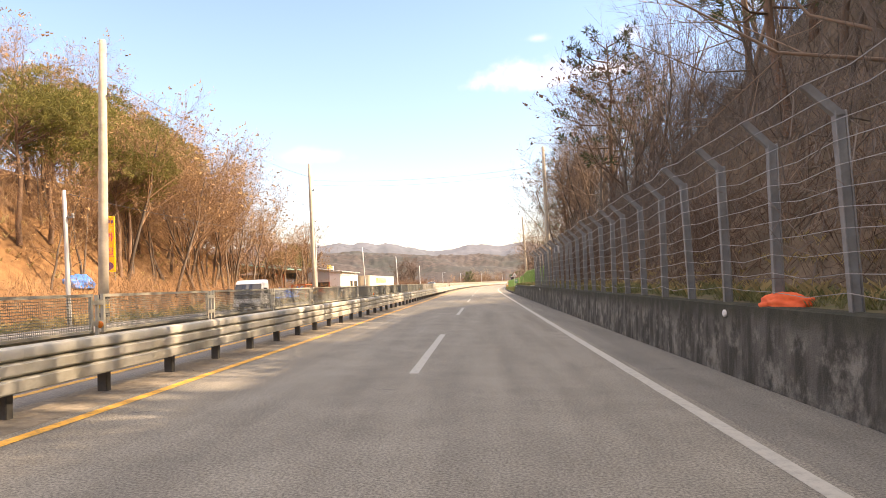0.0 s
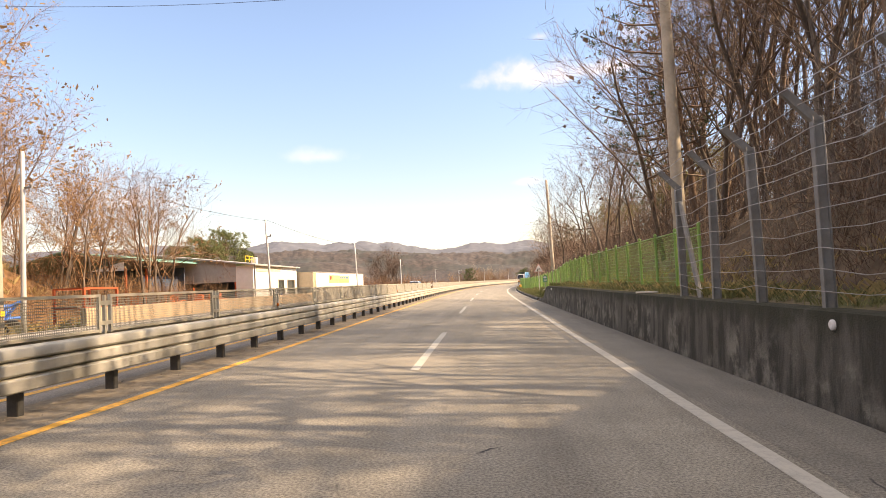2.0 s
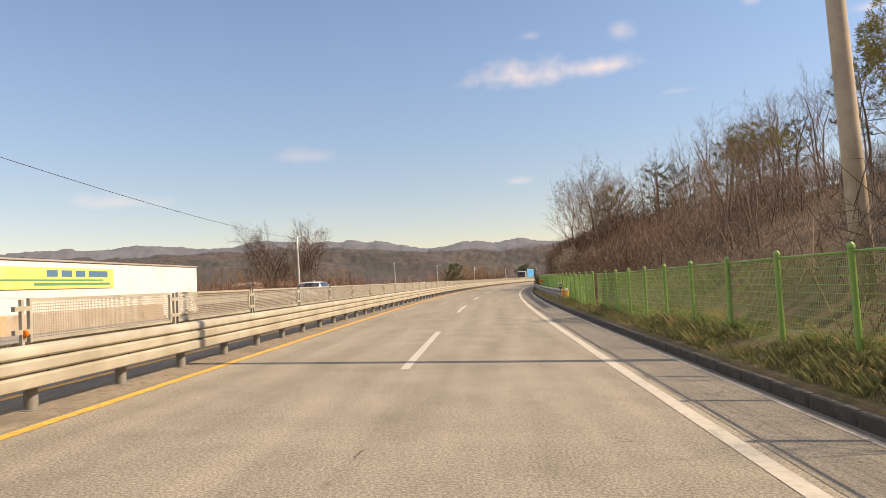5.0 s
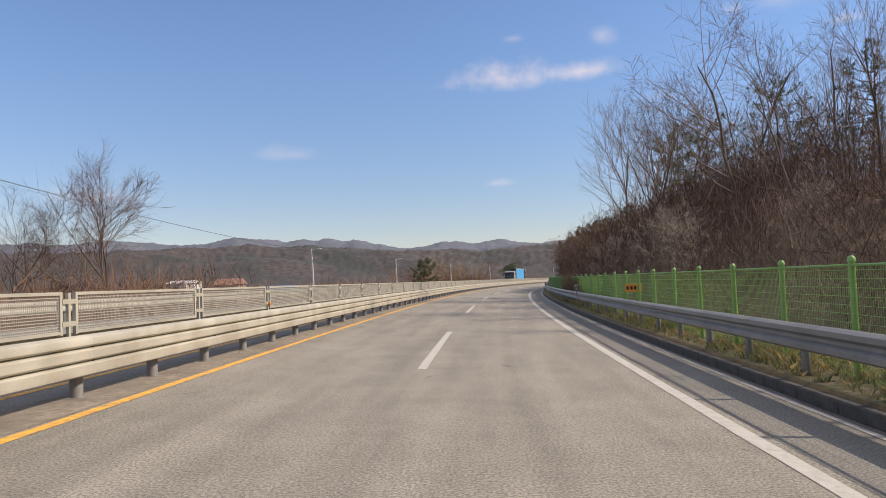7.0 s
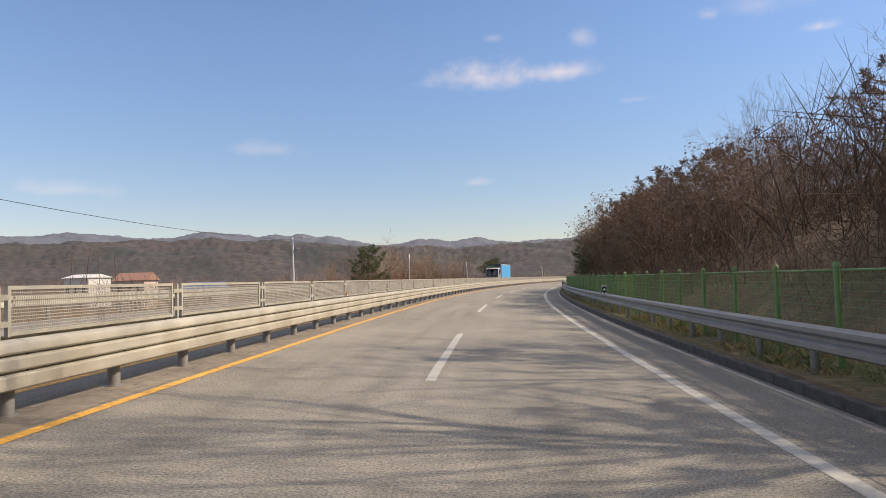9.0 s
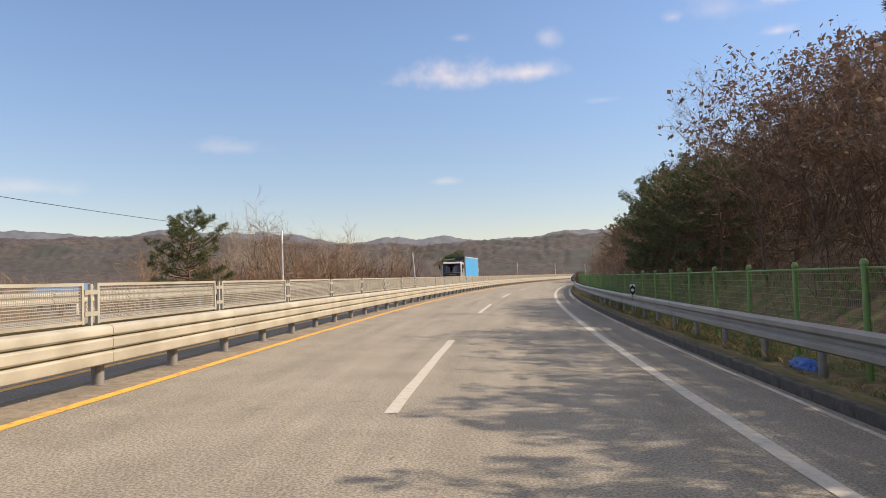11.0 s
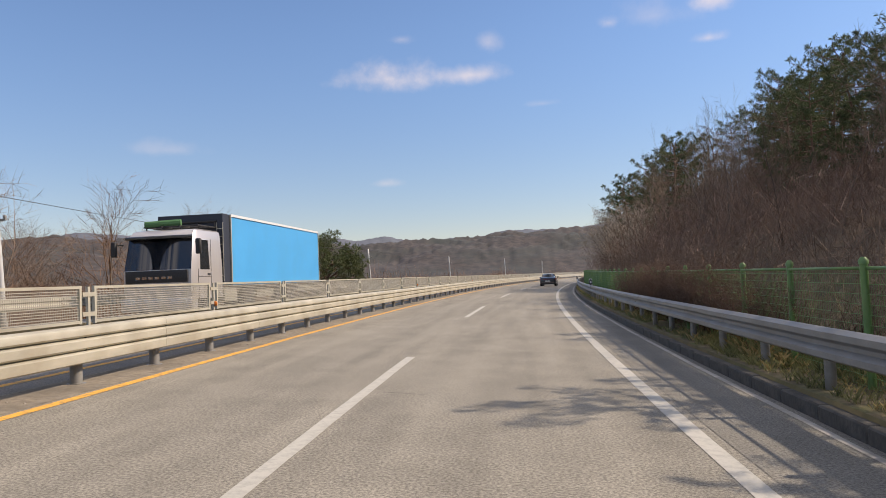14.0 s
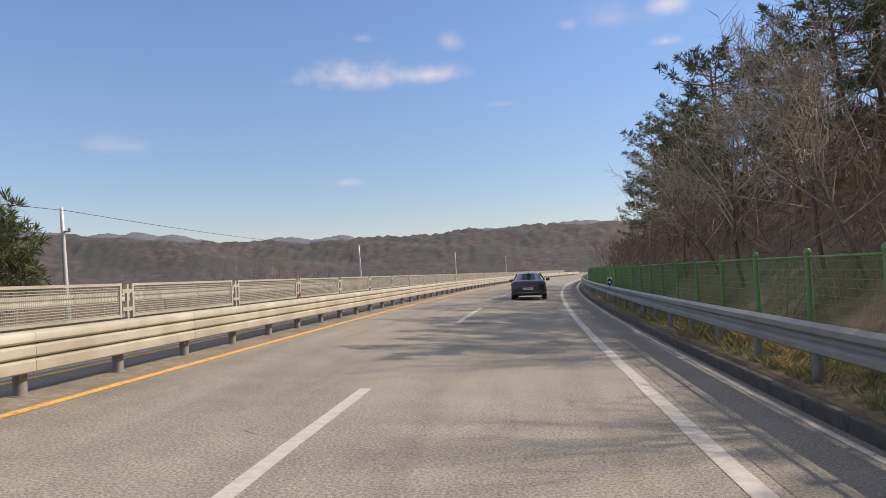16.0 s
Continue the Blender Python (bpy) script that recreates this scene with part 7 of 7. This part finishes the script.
def long_store():
    t = thing("long_store", MZ(118.6, -20.2, 0.1), "long low white store with a yellow banner", "building")
    L, H = 29.7, 3.2
    part("wall", bevelled(Geo().box(-4.0, 1.4, 0, 2.0, L, H).mesh("store_wall", WHITE_WALL), 0.04, 1), t, "white panel wall")
    part("end_panel", Geo().box(-4.0, 0.0, 0, 1.95, 1.37, H + 0.05).mesh("end_panel", CREAM), t, "ribbed cream end panel")
    rb = Geo()
    for k in range(6):
        rb.box(1.95, 0.1 + 0.22 * k, 0.1, 1.98, 0.18 + 0.22 * k, H)
    part("rib", rb.mesh("rib", CREAM), t)
    part("coping", Geo().box(-4.05, 1.38, H, 2.06, L + 0.04, H + 0.08).mesh("coping", ROOFGREY), t)
    b = part("banner", Geo().box(2.02, 7.2, 1.95, 2.05, 19.0, 2.92).mesh("banner", surf("yellow_banner", (0.72, 0.55, 0.16), (0.80, 0.64, 0.25), 1.0, 0.6, 0.02)), t, "faded yellow banner with illegible writing")
    for nm, col, boxes in (("red_mark", (0.45, 0.05, 0.03), ((7.6, 2.35, 8.3, 2.8), (8.5, 2.35, 9.0, 2.8))), ("blue_mark", (0.07, 0.18, 0.30), ((13.4, 2.5, 14.2, 2.8), (14.5, 2.5, 15.3, 2.8), (15.6, 2.5, 16.4, 2.8), (16.7, 2.5, 18.4, 2.8))),
                           ("green_mark", (0.10, 0.28, 0.14), ((12.5, 2.1, 18.6, 2.22), (10.0, 2.3, 18.0, 2.38)))):
        g = Geo()
        for y0, z0, y1, z1 in boxes:
            g.box(2.05, y0, z0, 2.056, y1, z1)
        part(nm, g.mesh(nm, plain(nm, col, 0.6)), b)
    return t


warehouse()
shed()
long_store()


def machine(m, seed, paint, label):
    """Farm implement: frame, tines, wheels."""
    rnd = random.Random(seed)
    t = thing("farm_implement", m, label, "farm machine", "farm implements")
    bars = [((-1.2, 0, 0.7), (1.2, 0, 0.75)), ((-1.1, 0.9, 0.65), (1.1, 0.9, 0.65)), ((0, 0, 0.7), (0.1, -0.7, 1.4 + 0.4 * rnd.random())), ((-0.5, 0.9, 0.65), (0.1, -0.7, 1.4))]
    for p, q in bars + [((x, -0.1, 0.7), (x, 1.1, 0.66)) for x in (-1.0, 0, 1.0)]:
        part("frame_bar", Geo().bar(p, q, 0.06, 6).mesh("frame_bar", paint), t)
    part("hopper", bevelled(Geo().box(-0.6, 0.1, 0.75, 0.6, 0.8, 1.25).mesh("hopper", paint), 0.06, 2), t)
    for x in (-0.9, -0.3, 0.3, 0.9):
        part("tine", Geo().tube([(x, 0.9, 0.65), (x, 1.15, 0.4), (x, 0.95, 0.05)], [0.03, 0.03, 0.02], 5).mesh("tine", POST), t)
    for s in (-1, 1):
        wheel(t, s * 1.15, 0.4, 0.33, 0.16, s)


for i, (s, u, a) in enumerate(((90.0, -23.4, 20), (94.0, -22.6, 75), (98.0, -22.8, 10), (101.0, -22.2, 50))):
    machine(MZ(s, u, ground_z(s, u), a), i, ORANGE, "orange-red farm implement parked in the yard")
BLUE_PAINT = surf("faded_blue_paint", (0.03, 0.13, 0.48), (0.07, 0.22, 0.62), 5, 0.5, 0.05, dirt=(0.20, 0.16, 0.12), dirt_scale=2.0, dirt_amount=0.4)
for i, (s, u, a) in enumerate(((56.8, -15.6, 80), (60.4, -15.8, 100), (63.4, -15.9, 70), (66.6, -16.4, 95))):
    machine(MZ(s, u, ground_z(s, u), a), i + 7, BLUE_PAINT, "blue farm implement parked behind the yard wall")


def fruit_banner():
    """Tall yellow board with two large pink letters."""
    t = thing("banner_stand", MZ(51.0, -25.6, ground_z(51.0, -25.6) - 0.15, 28), "tall yellow fruit-stall banner with pink letters", "banner")
    z1 = 7.3 - (ground_z(51.0, -25.6) - 0.15)
    z0 = z1 - 4.0
    board = part("board", bevelled(Geo().box(-0.42, -0.06, z0, 0.42, 0.06, z1).mesh("banner_board", plain("banner_yellow", (0.80, 0.55, 0.01), 0.5)), 0.02, 1), t)
    part("sheet", Geo().box(-0.34, -0.066, z0 + 0.06, 0.34, -0.058, z1 - 0.06).mesh("banner_sheet", plain("banner_orange", (0.72, 0.30, 0.015), 0.5)), board, "orange printed sheet")
    for x in (-0.36, 0.36):
        part("post", Geo().bar((x, 0.08, -0.3), (x, 0.08, z1), 0.035, 8).mesh("banner_post", POST), t, "grey post")
    pink, dark = plain("banner_pink", (0.50, 0.03, 0.12), 0.5), plain("banner_dark", (0.10, 0.03, 0.10), 0.5)
    for word, z, size in (("과", z1 - 1.75, 0.72), ("일", z1 - 2.85, 0.72)):
        cu = bpy.data.curves.new("writing", "FONT")
        cu.body, cu.size, cu.align_x, cu.extrude = word, size, "CENTER", 0.004
        tmp = bpy.data.objects.new("writing", cu)
        me = bpy.data.meshes.new_from_object(tmp)
        bpy.data.objects.remove(tmp)
        me.materials.clear()
        me.materials.append(pink)
        part("writing", me, board, "large pink letter", m=Matrix.Translation((0, -0.072, z)) @ Matrix.Rotation(radians(90), 4, "X"))
    for x in (-0.23, 0.0, 0.23):
        part("writing", Geo().box(x - 0.085, -0.074, z1 - 0.5, x + 0.085, -0.068, z1 - 0.28).mesh("small_writing", dark), board, "small illegible lettering")
    part("picture", Geo().lathe([(0.0, -0.004), (0.28, -0.003), (0.28, 0.003), (0.0, 0.004)], 20, Matrix.Translation((0.0, -0.071, z0 + 0.42)) @ Matrix.Rotation(radians(90), 4, "X")).mesh("picture", dark), board, "dark round picture of fruit")


fruit_banner()


def rack():
    t = thing("timber_rack", MZ(72.5, -17.6, ground_z(72.5, -17.6)), "rust-red steel rack with boards in the yard", "rack")
    for x in (-0.7, 0.7):
        for y in (0, 2.8):
            part("leg", Geo().box(x - 0.05, y - 0.05, 0, x + 0.05, y + 0.05, 1.85).mesh("rack_leg", RUSTY), t)
    for z in (0.9, 1.8):
        g = Geo()
        for x in (-0.7, 0.7):
            g.box(x - 0.04, 0, z, x + 0.04, 2.8, z + 0.08)
        for y in (0, 2.8):
            g.box(-0.7, y - 0.04, z, 0.7, y + 0.04, z + 0.08)
        part("frame", g.mesh("rack_frame", RUSTY), t)
    for k in range(5):
        part("board", Geo().box(-0.62 + 0.25 * k, -0.4, 0.985, -0.40 + 0.25 * k, 3.2, 1.03).mesh("board", surf("old_board", (0.12, 0.09, 0.07), (0.2, 0.16, 0.12), 5, 0.8, 0.2)), t)


rack()


def bike_stand():
    """Grey tubular hoops with a blue frame before the workshop."""
    t = thing("bicycle_stand", MZ(108.5, -18.6, ground_z(108.5, -18.6)), "row of tubular bicycle hoops with a blue bicycle", "bicycle stand")
    for k in range(3):
        a = [(0, 0.9 * k + 0.42 * math.cos(x), 0.25 + 0.62 * math.sin(x)) for x in [math.pi * i / 10 for i in range(11)]]
        part("hoop", Geo().tube(a, [0.04] * 11, 6).mesh("hoop", POST), t)
    b = Geo()
    b.bar((0.1, -1.2, 0.35), (0.1, -0.75, 0.9), 0.03, 6)
    b.bar((0.1, -0.75, 0.9), (0.1, -0.2, 0.85), 0.03, 6)
    b.bar((0.1, -1.0, 0.6), (0.1, -0.6, 0.35), 0.03, 6)
    b.bar((0.1, -0.6, 0.35), (0.1, -0.25, 0.95), 0.03, 6)
    part("bicycle_frame", b.mesh("bicycle_frame", plain("blue_enamel", (0.03, 0.10, 0.35), 0.35)), t, "blue bicycle frame")
    for y in (-1.2, -0.1):
        c = [(0.1, y + 0.32 * math.cos(x), 0.33 + 0.32 * math.sin(x)) for x in [2 * math.pi * i / 16 for i in range(17)]]
        part("bicycle_wheel", Geo().tube(c, [0.02] * 17, 5).mesh("bicycle_wheel", TYRE), t)


bike_stand()


def yard_wall():
    g = Geo()
    vs, fs = [], []
    ss = [66 + 2 * i for i in range(34)]
    prof = [(-12.95, -0.2), (-12.95, 0.80), (-13.0, 0.84), (-13.15, 0.84), (-13.15, -0.2)]
    for s in ss:
        for u, h in prof:
            vs.append(P(s, u, h - 0.22 + 0.03 * fbm(s * 0.2, 1.0)))
    for i in range(len(ss) - 1):
        for j in range(4):
            a = i * 5 + j
            fs.append((a, a + 5, a + 6, a + 1))
    daub = surf("stained_wall", (0.30, 0.25, 0.19), (0.52, 0.46, 0.38), 1.3, 0.8, 0.1, dirt=(0.40, 0.28, 0.18), dirt_scale=0.5, dirt_amount=0.8)
    tan = surf("tan_concrete", (0.40, 0.28, 0.17), (0.52, 0.38, 0.25), 2.0, 0.9, 0.2, dirt=(0.30, 0.22, 0.14), dirt_scale=0.4, dirt_amount=0.6)
    me = mesh_of("yard_wall", vs, fs, tan)
    me.materials.append(daub)
    for k, p in enumerate(me.polygons):
        s = ss[k // 4]
        if s > 120:
            p.material_index = 1
    tagged(new("yard_wall", me), "low tan concrete wall round the yards", "wall", kind="structure")


yard_wall()


# ---- signs, markers, litter on the verge ----
def curve_sign():
    t = thing("warning_sign", MZ(100.0, 5.55, 0.55), "triangular warning sign with a right-bend arrow", "road sign")
    part("pole", Geo().bar((0, 0.03, -0.6), (0, 0.03, 1.7), 0.035, 8).mesh("sign_pole", STEELPOLE), t)
    red = plain("sign_red", (0.50, 0.22, 0.19), 0.5)
    white = plain("sign_white", (0.68, 0.66, 0.62), 0.4)

    def tri(h, y0, y1, mat, nm):
        g = Geo()
        a = [(-h * 0.58, 1.62 - h * 0.34), (h * 0.58, 1.62 - h * 0.34), (0, 1.62 + h * 0.66)]
        g.add([(x, y, z) for y in (y0, y1) for x, z in a], [(0, 1, 2), (5, 4, 3), (0, 3, 4, 1), (1, 4, 5, 2), (2, 5, 3, 0)])
        return bevelled(g.mesh(nm, mat), 0.02, 2)
    p = part("plate", tri(0.74, -0.02, 0.0, red, "sign_plate"), t, "red-edged plate")
    part("face", tri(0.60, -0.026, -0.021, white, "sign_face"), p, "pale sign face")
    g = Geo()
    g.add([(x, -0.045, z) for x, z in ((-0.13, 1.40), (-0.06, 1.40), (-0.06, 1.56), (0.02, 1.62), (0.06, 1.62), (0.06, 1.57), (0.17, 1.655), (0.06, 1.74), (0.06, 1.69), (-0.02, 1.69), (-0.13, 1.60))], [tuple(range(11))])
    part("arrow", g.mesh("sign_arrow", BLACK_PLASTIC), p, "black arrow bending right", m=Matrix.Translation((0, 0, 1.6)) @ Matrix.Scale(0.8, 4) @ Matrix.Translation((0, 0, -1.6)))


def route_sign():
    t = thing("route_marker", MZ(92.6, 5.45, 0.55) @ Matrix.Scale(0.64, 4), "small green route marker with a white oval", "road sign")
    green = plain("sign_green", (0.02, 0.22, 0.13), 0.4)
    g = Geo()
    n = 12
    out = [(-0.24, 0.95), (0.24, 0.95)] + [(0.24 * math.cos(math.pi * i / n), 1.42 + 0.24 * math.sin(math.pi * i / n)) for i in range(n + 1)]
    k = len(out)
    g.add([(x, y, z) for y in (-0.02, 0.0) for x, z in out], [tuple(range(k)), tuple(range(2 * k - 1, k - 1, -1))] + [(i + k, (i + 1) % k + k, (i + 1) % k, i) for i in range(k)])
    p = part("plate", g.mesh("marker_plate", green), t)
    g = Geo()
    g.add([(0.18 * math.cos(a), -0.026, 1.43 + 0.12 * math.sin(a)) for a in [2 * math.pi * i / 20 for i in range(20)]], [tuple(range(20))])
    part("oval", g.mesh("marker_oval", PLATE), p, "white oval")
    g = Geo()
    for x, z, w in ((-0.16, 1.18, 0.13), (0.04, 1.18, 0.13), (-0.16, 1.05, 0.33)):
        g.box(x, -0.026, z, x + w, -0.021, z + 0.05)
    part("writing", g.mesh("marker_writing", PLATE), p, "illegible white writing")
    part("pole", Geo().bar((0, 0.03, -0.4), (0, 0.03, 1.1), 0.04, 8).mesh("marker_pole", POST), t, "grey post")


def delineator(s):
    t = thing("delineator", M(s, 5.12, 0.9), "white marker with a black diamond on the guard rail", "marker", "rail markers")
    panel = part("panel", bevelled(Geo().box(-0.08, -0.01, 0.0, 0.08, 0.01, 0.35).mesh("marker_panel", PLATE), 0.012, 1), t)
    g = Geo().add([(x, -0.013, z) for x, z in ((0, 0.012), (0.078, 0.09), (0.078, 0.26), (0, 0.338), (-0.078, 0.26), (-0.078, 0.09))], [(0, 1, 2, 3, 4, 5)])
    part("diamond", g.mesh("diamond", BLACK_PLASTIC), panel, "black diamond")
    part("reflector", Geo().lathe([(0.046, 0), (0.046, 0.012), (0.03, 0.018)], 16, Matrix.Translation((0, -0.012, 0.175)) @ Matrix.Rotation(radians(90), 4, "X")).mesh("marker_reflector", PLATE), panel, "round white reflector")
    part("stem", Geo().box(-0.02, -0.008, -0.15, 0.02, 0.008, 0.02).mesh("stem", POST), t)


def orange_sign():
    t = thing("notice_board", MZ(163.4, 5.48, 0.05), "small orange notice board on a thin post before the fence", "sign")
    board = part("board", bevelled(Geo().box(-0.24, -0.012, 0.86, 0.24, 0.012, 1.10).mesh("notice", surf("orange_board", (0.78, 0.27, 0.03), (0.86, 0.34, 0.05), 5, 0.5, 0.02, dirt=(0.55, 0.25, 0.08), dirt_scale=3, dirt_amount=0.4)), 0.008, 1), t)
    for k in range(4):
        x = -0.165 + 0.11 * k
        part("writing", Geo().box(x - 0.036, -0.016, 0.93, x + 0.036, -0.0135, 1.03).mesh("notice_writing", BLACK_PLASTIC), board, "small dark lettering")
    part("post", Geo().bar((0, 0.03, -0.2), (0, 0.03, 0.98), 0.022, 8).mesh("notice_post", POST), t, "thin grey post")


orange_sign()
curve_sign()
route_sign()
for s in (138.6, 175.4, 212.0, 248.6, 294.0, 325.5, 361.0):
    delineator(s)
for s in (-22.0, 13.8, 50.0, 83.2):
    t = thing("wall_reflector", M(s, 5.035, 0.96), "round white reflector on the concrete wall", "reflector", "wall reflectors")
    part("disc", Geo().lathe([(0.06, 0), (0.06, 0.025), (0.04, 0.04)], 14, Matrix.Rotation(radians(-90), 4, "Y")).mesh("wall_disc", PLATE), t)


def crumple(name, m, size, mat, seed, label, category):
    """A limp bag or cloth: a squashed, wrinkled lump."""
    bm = bmesh.new()
    bmesh.ops.create_icosphere(bm, subdivisions=4, radius=1.0)
    for v in bm.verts:
        k = 1 + 0.28 * fbm(v.co.x * 1.6, v.co.y * 1.6, v.co.z * 1.6 + seed) + 0.10 * fbm(v.co.x * 6, v.co.y * 6, v.co.z * 6 + seed)
        v.co *= k
        v.co = Vector((v.co.x * size[0], v.co.y * size[1], max(v.co.z, -0.35) * size[2]))
    me = bpy.data.meshes.new(name)
    bm.to_mesh(me)
    bm.free()
    me.materials.append(mat)
    for p in me.polygons:
        p.use_smooth = True
    ob = new(name, me)
    ob.matrix_basis = m
    return tagged(ob, label, category)


crumple("cloth", M(12.2, 5.32, 1.16, 20), (0.17, 0.42, 0.15), surf("orange_cloth", (0.75, 0.10, 0.03), (0.85, 0.16, 0.05), 6, 0.8, 0.1), 1.0, "crumpled orange-red cloth on the wall", "cloth")
crumple("plastic_bag", M(236.4, 5.4, 0.24, 5), (0.13, 0.34, 0.14), surf("blue_plastic", (0.02, 0.10, 0.42), (0.04, 0.16, 0.55), 8, 0.35, 0.1), 4.0, "blue plastic sheet lying under the rail", "bag")
crumple("plastic_sheet", MZ(40.75, 5.30, 2.95), (0.15, 0.09, 0.30), surf("torn_white_plastic", (0.42, 0.43, 0.44), (0.55, 0.56, 0.57), 8, 0.5, 0.1), 3.0, "torn white plastic sheet caught on a fence post", "litter")
crumple("plastic_bag", M(136.6, 5.22, 0.90, 12), (0.06, 0.20, 0.12), surf("white_plastic", (0.6, 0.6, 0.62), (0.7, 0.7, 0.72), 8, 0.4, 0.1), 6.0, "grey-white plastic bag caught on the rail end", "bag")
crumple("polystyrene_box", M(95.8, 5.75, 0.68, 30), (0.30, 0.14, 0.12), surf("dirty_polystyrene", (0.5, 0.5, 0.48), (0.65, 0.65, 0.62), 8, 0.8, 0.1), 8.0, "dirty pale litter in the grass", "litter")
for i, (s, u, a) in enumerate(((96.5, 5.3, 10), (92.6, 5.25, 4), (60.0, 5.3, 60))):
    ob = new("plank", bevelled(Geo().box(-0.06, -0.28, 0, 0.06, 0.28, 0.04).mesh("plank", surf("pale_plank", (0.5, 0.47, 0.42), (0.62, 0.6, 0.55), 6, 0.8, 0.1)), 0.008, 1))
    ob.matrix_basis = M(s, u, wall_h(s) + 0.03, a)
    tagged(ob, "pale broken plank lying on the verge", "litter")
crumple("tarpaulin", MZ(46.0, -25.0, ground_z(46, -25) - 0.1), (0.8, 1.3, 0.7), surf("blue_tarpaulin", (0.03, 0.16, 0.50), (0.05, 0.22, 0.6), 5, 0.5, 0.1), 2.0, "blue tarpaulin over a heap in the field", "tarpaulin")


# ---- grass ----
def tuft(seed, blades, h, w):
    rnd = np.random.RandomState(seed)
    V, F = [], []
    for i in range(blades):
        a = rnd.random() * 6.28
        d = np.array([math.cos(a), math.sin(a), 0])
        sd = np.array([-math.sin(a), math.cos(a), 0]) * w
        b = rnd.normal(0, 0.05, 3) * np.array([1, 1, 0])
        hh = h * (0.5 + 0.7 * rnd.random())
        m = b + np.array([0, 0, hh * 0.6]) + d * hh * 0.25
        e = b + np.array([0, 0, hh]) + d * hh * (0.5 + 0.5 * rnd.random())
        k = len(V)
        V += [b - sd, b + sd, m + sd, e]
        F += [(k, k + 1, k + 2, k + 3)]
    return np.array(V), np.array(F)


def grasses():
    rnd = random.Random(3)

    def spots(n, s0, s1, u0, u1, lo, hi, lift=0.0):
        out = []
        for i in range(n):
            s, u = s0 + (s1 - s0) * rnd.random(), u0 + (u1 - u0) * rnd.random()
            k = 0.5 + 0.8 * (0.5 + fbm(s * 0.35, u * 0.8, 4.0))
            if k < 0.55:
                continue
            out.append((PZ(s, u, ground_z(s, u) + lift), rnd.random() * 6.28, (lo + (hi - lo) * rnd.random()) * min(1.5, k)))
        return out
    g1, g2 = tuft(1, 8, 0.15, 0.0065), tuft(2, 8, 0.24, 0.003)
    tagged(scatter("grass", g1, spots(5000, 90, 140, 5.13, 6.1, 0.5, 1.3) + spots(9000, 140, 345, 5.13, 6.1, 0.3, 0.95), GRASS), "patchy green verge grass", "grass", kind="stuff")
    tagged(scatter("grass", g2, spots(5200, 108, 375, 5.15, 7.2, 0.35, 0.95), STRAW), "dry yellow grass stalks on the verge", "grass", kind="stuff")
    tagged(scatter("grass", g1, spots(5000, 0, 92, 5.44, 7.0, 0.6, 1.3), GRASS), "green grass along the top of the wall", "grass", kind="stuff")
    tagged(scatter("grass", g1, spots(5500, 83, 98, 5.3, 8.5, 0.7, 1.4), GRASS), "green grass on the bank where the wall ends", "grass", kind="stuff")
    tagged(scatter("grass", g2, spots(1000, 0, 92, 5.5, 8.0, 0.7, 1.5), STRAW), "dry grass on the bank", "grass", kind="stuff")
    tagged(scatter("grass", tuft(4, 9, 0.42, 0.008), spots(1600, 20, 150, -32, -13.4, 0.6, 1.3), STRAW), "dry straw-coloured grass on the roadside", "grass", kind="stuff")
    tagged(scatter("grass", tuft(5, 9, 0.42, 0.008), spots(900, 20, 150, -20, -13.4, 0.5, 1.0), GRASS), "green roadside grass", "grass", kind="stuff")
    tagged(scatter("grass", g1, spots(3000, 296, 366, 5.13, 6.3, 0.45, 0.95), GRASS), "lush green verge grass behind the kerb", "grass", kind="stuff")


grasses()


def grit():
    """Small stones and crumbs of asphalt swept to the road's edges."""
    rnd = random.Random(17)
    w = np.array([(0.5, 0, 0), (0, 0.42, 0), (-0.45, 0, 0), (0, -0.5, 0), (0.12, 0.05, 0.42), (0.02, 0.16, 0.38), (-0.14, 0.02, 0.40), (0.0, -0.12, 0.44)], float)
    f = np.array([(0, 1, 5, 4), (1, 2, 6, 5), (2, 3, 7, 6), (3, 0, 4, 7), (4, 5, 6, 7)])
    places = []
    for i in range(3400):
        s = rnd.uniform(-10, 420)
        if rnd.random() < 0.55:
            u = -3.62 - abs(rnd.gauss(0, 0.22))
        else:
            u = 4.93 - abs(rnd.gauss(0, 0.22))
        if fbm(s * 0.25, u * 0.5, 9.0) < -0.15:
            continue
        places.append((P(s, u, 0.004), rnd.random() * 6.28, 0.012 + 0.035 * rnd.random() ** 3))
    tagged(scatter("grit", (w, f), places, leafy("stone_grit", (0.09, 0.08, 0.065), (0.26, 0.23, 0.19))), "loose grit and dirt along the road's edges", "grit", kind="stuff")


grit()
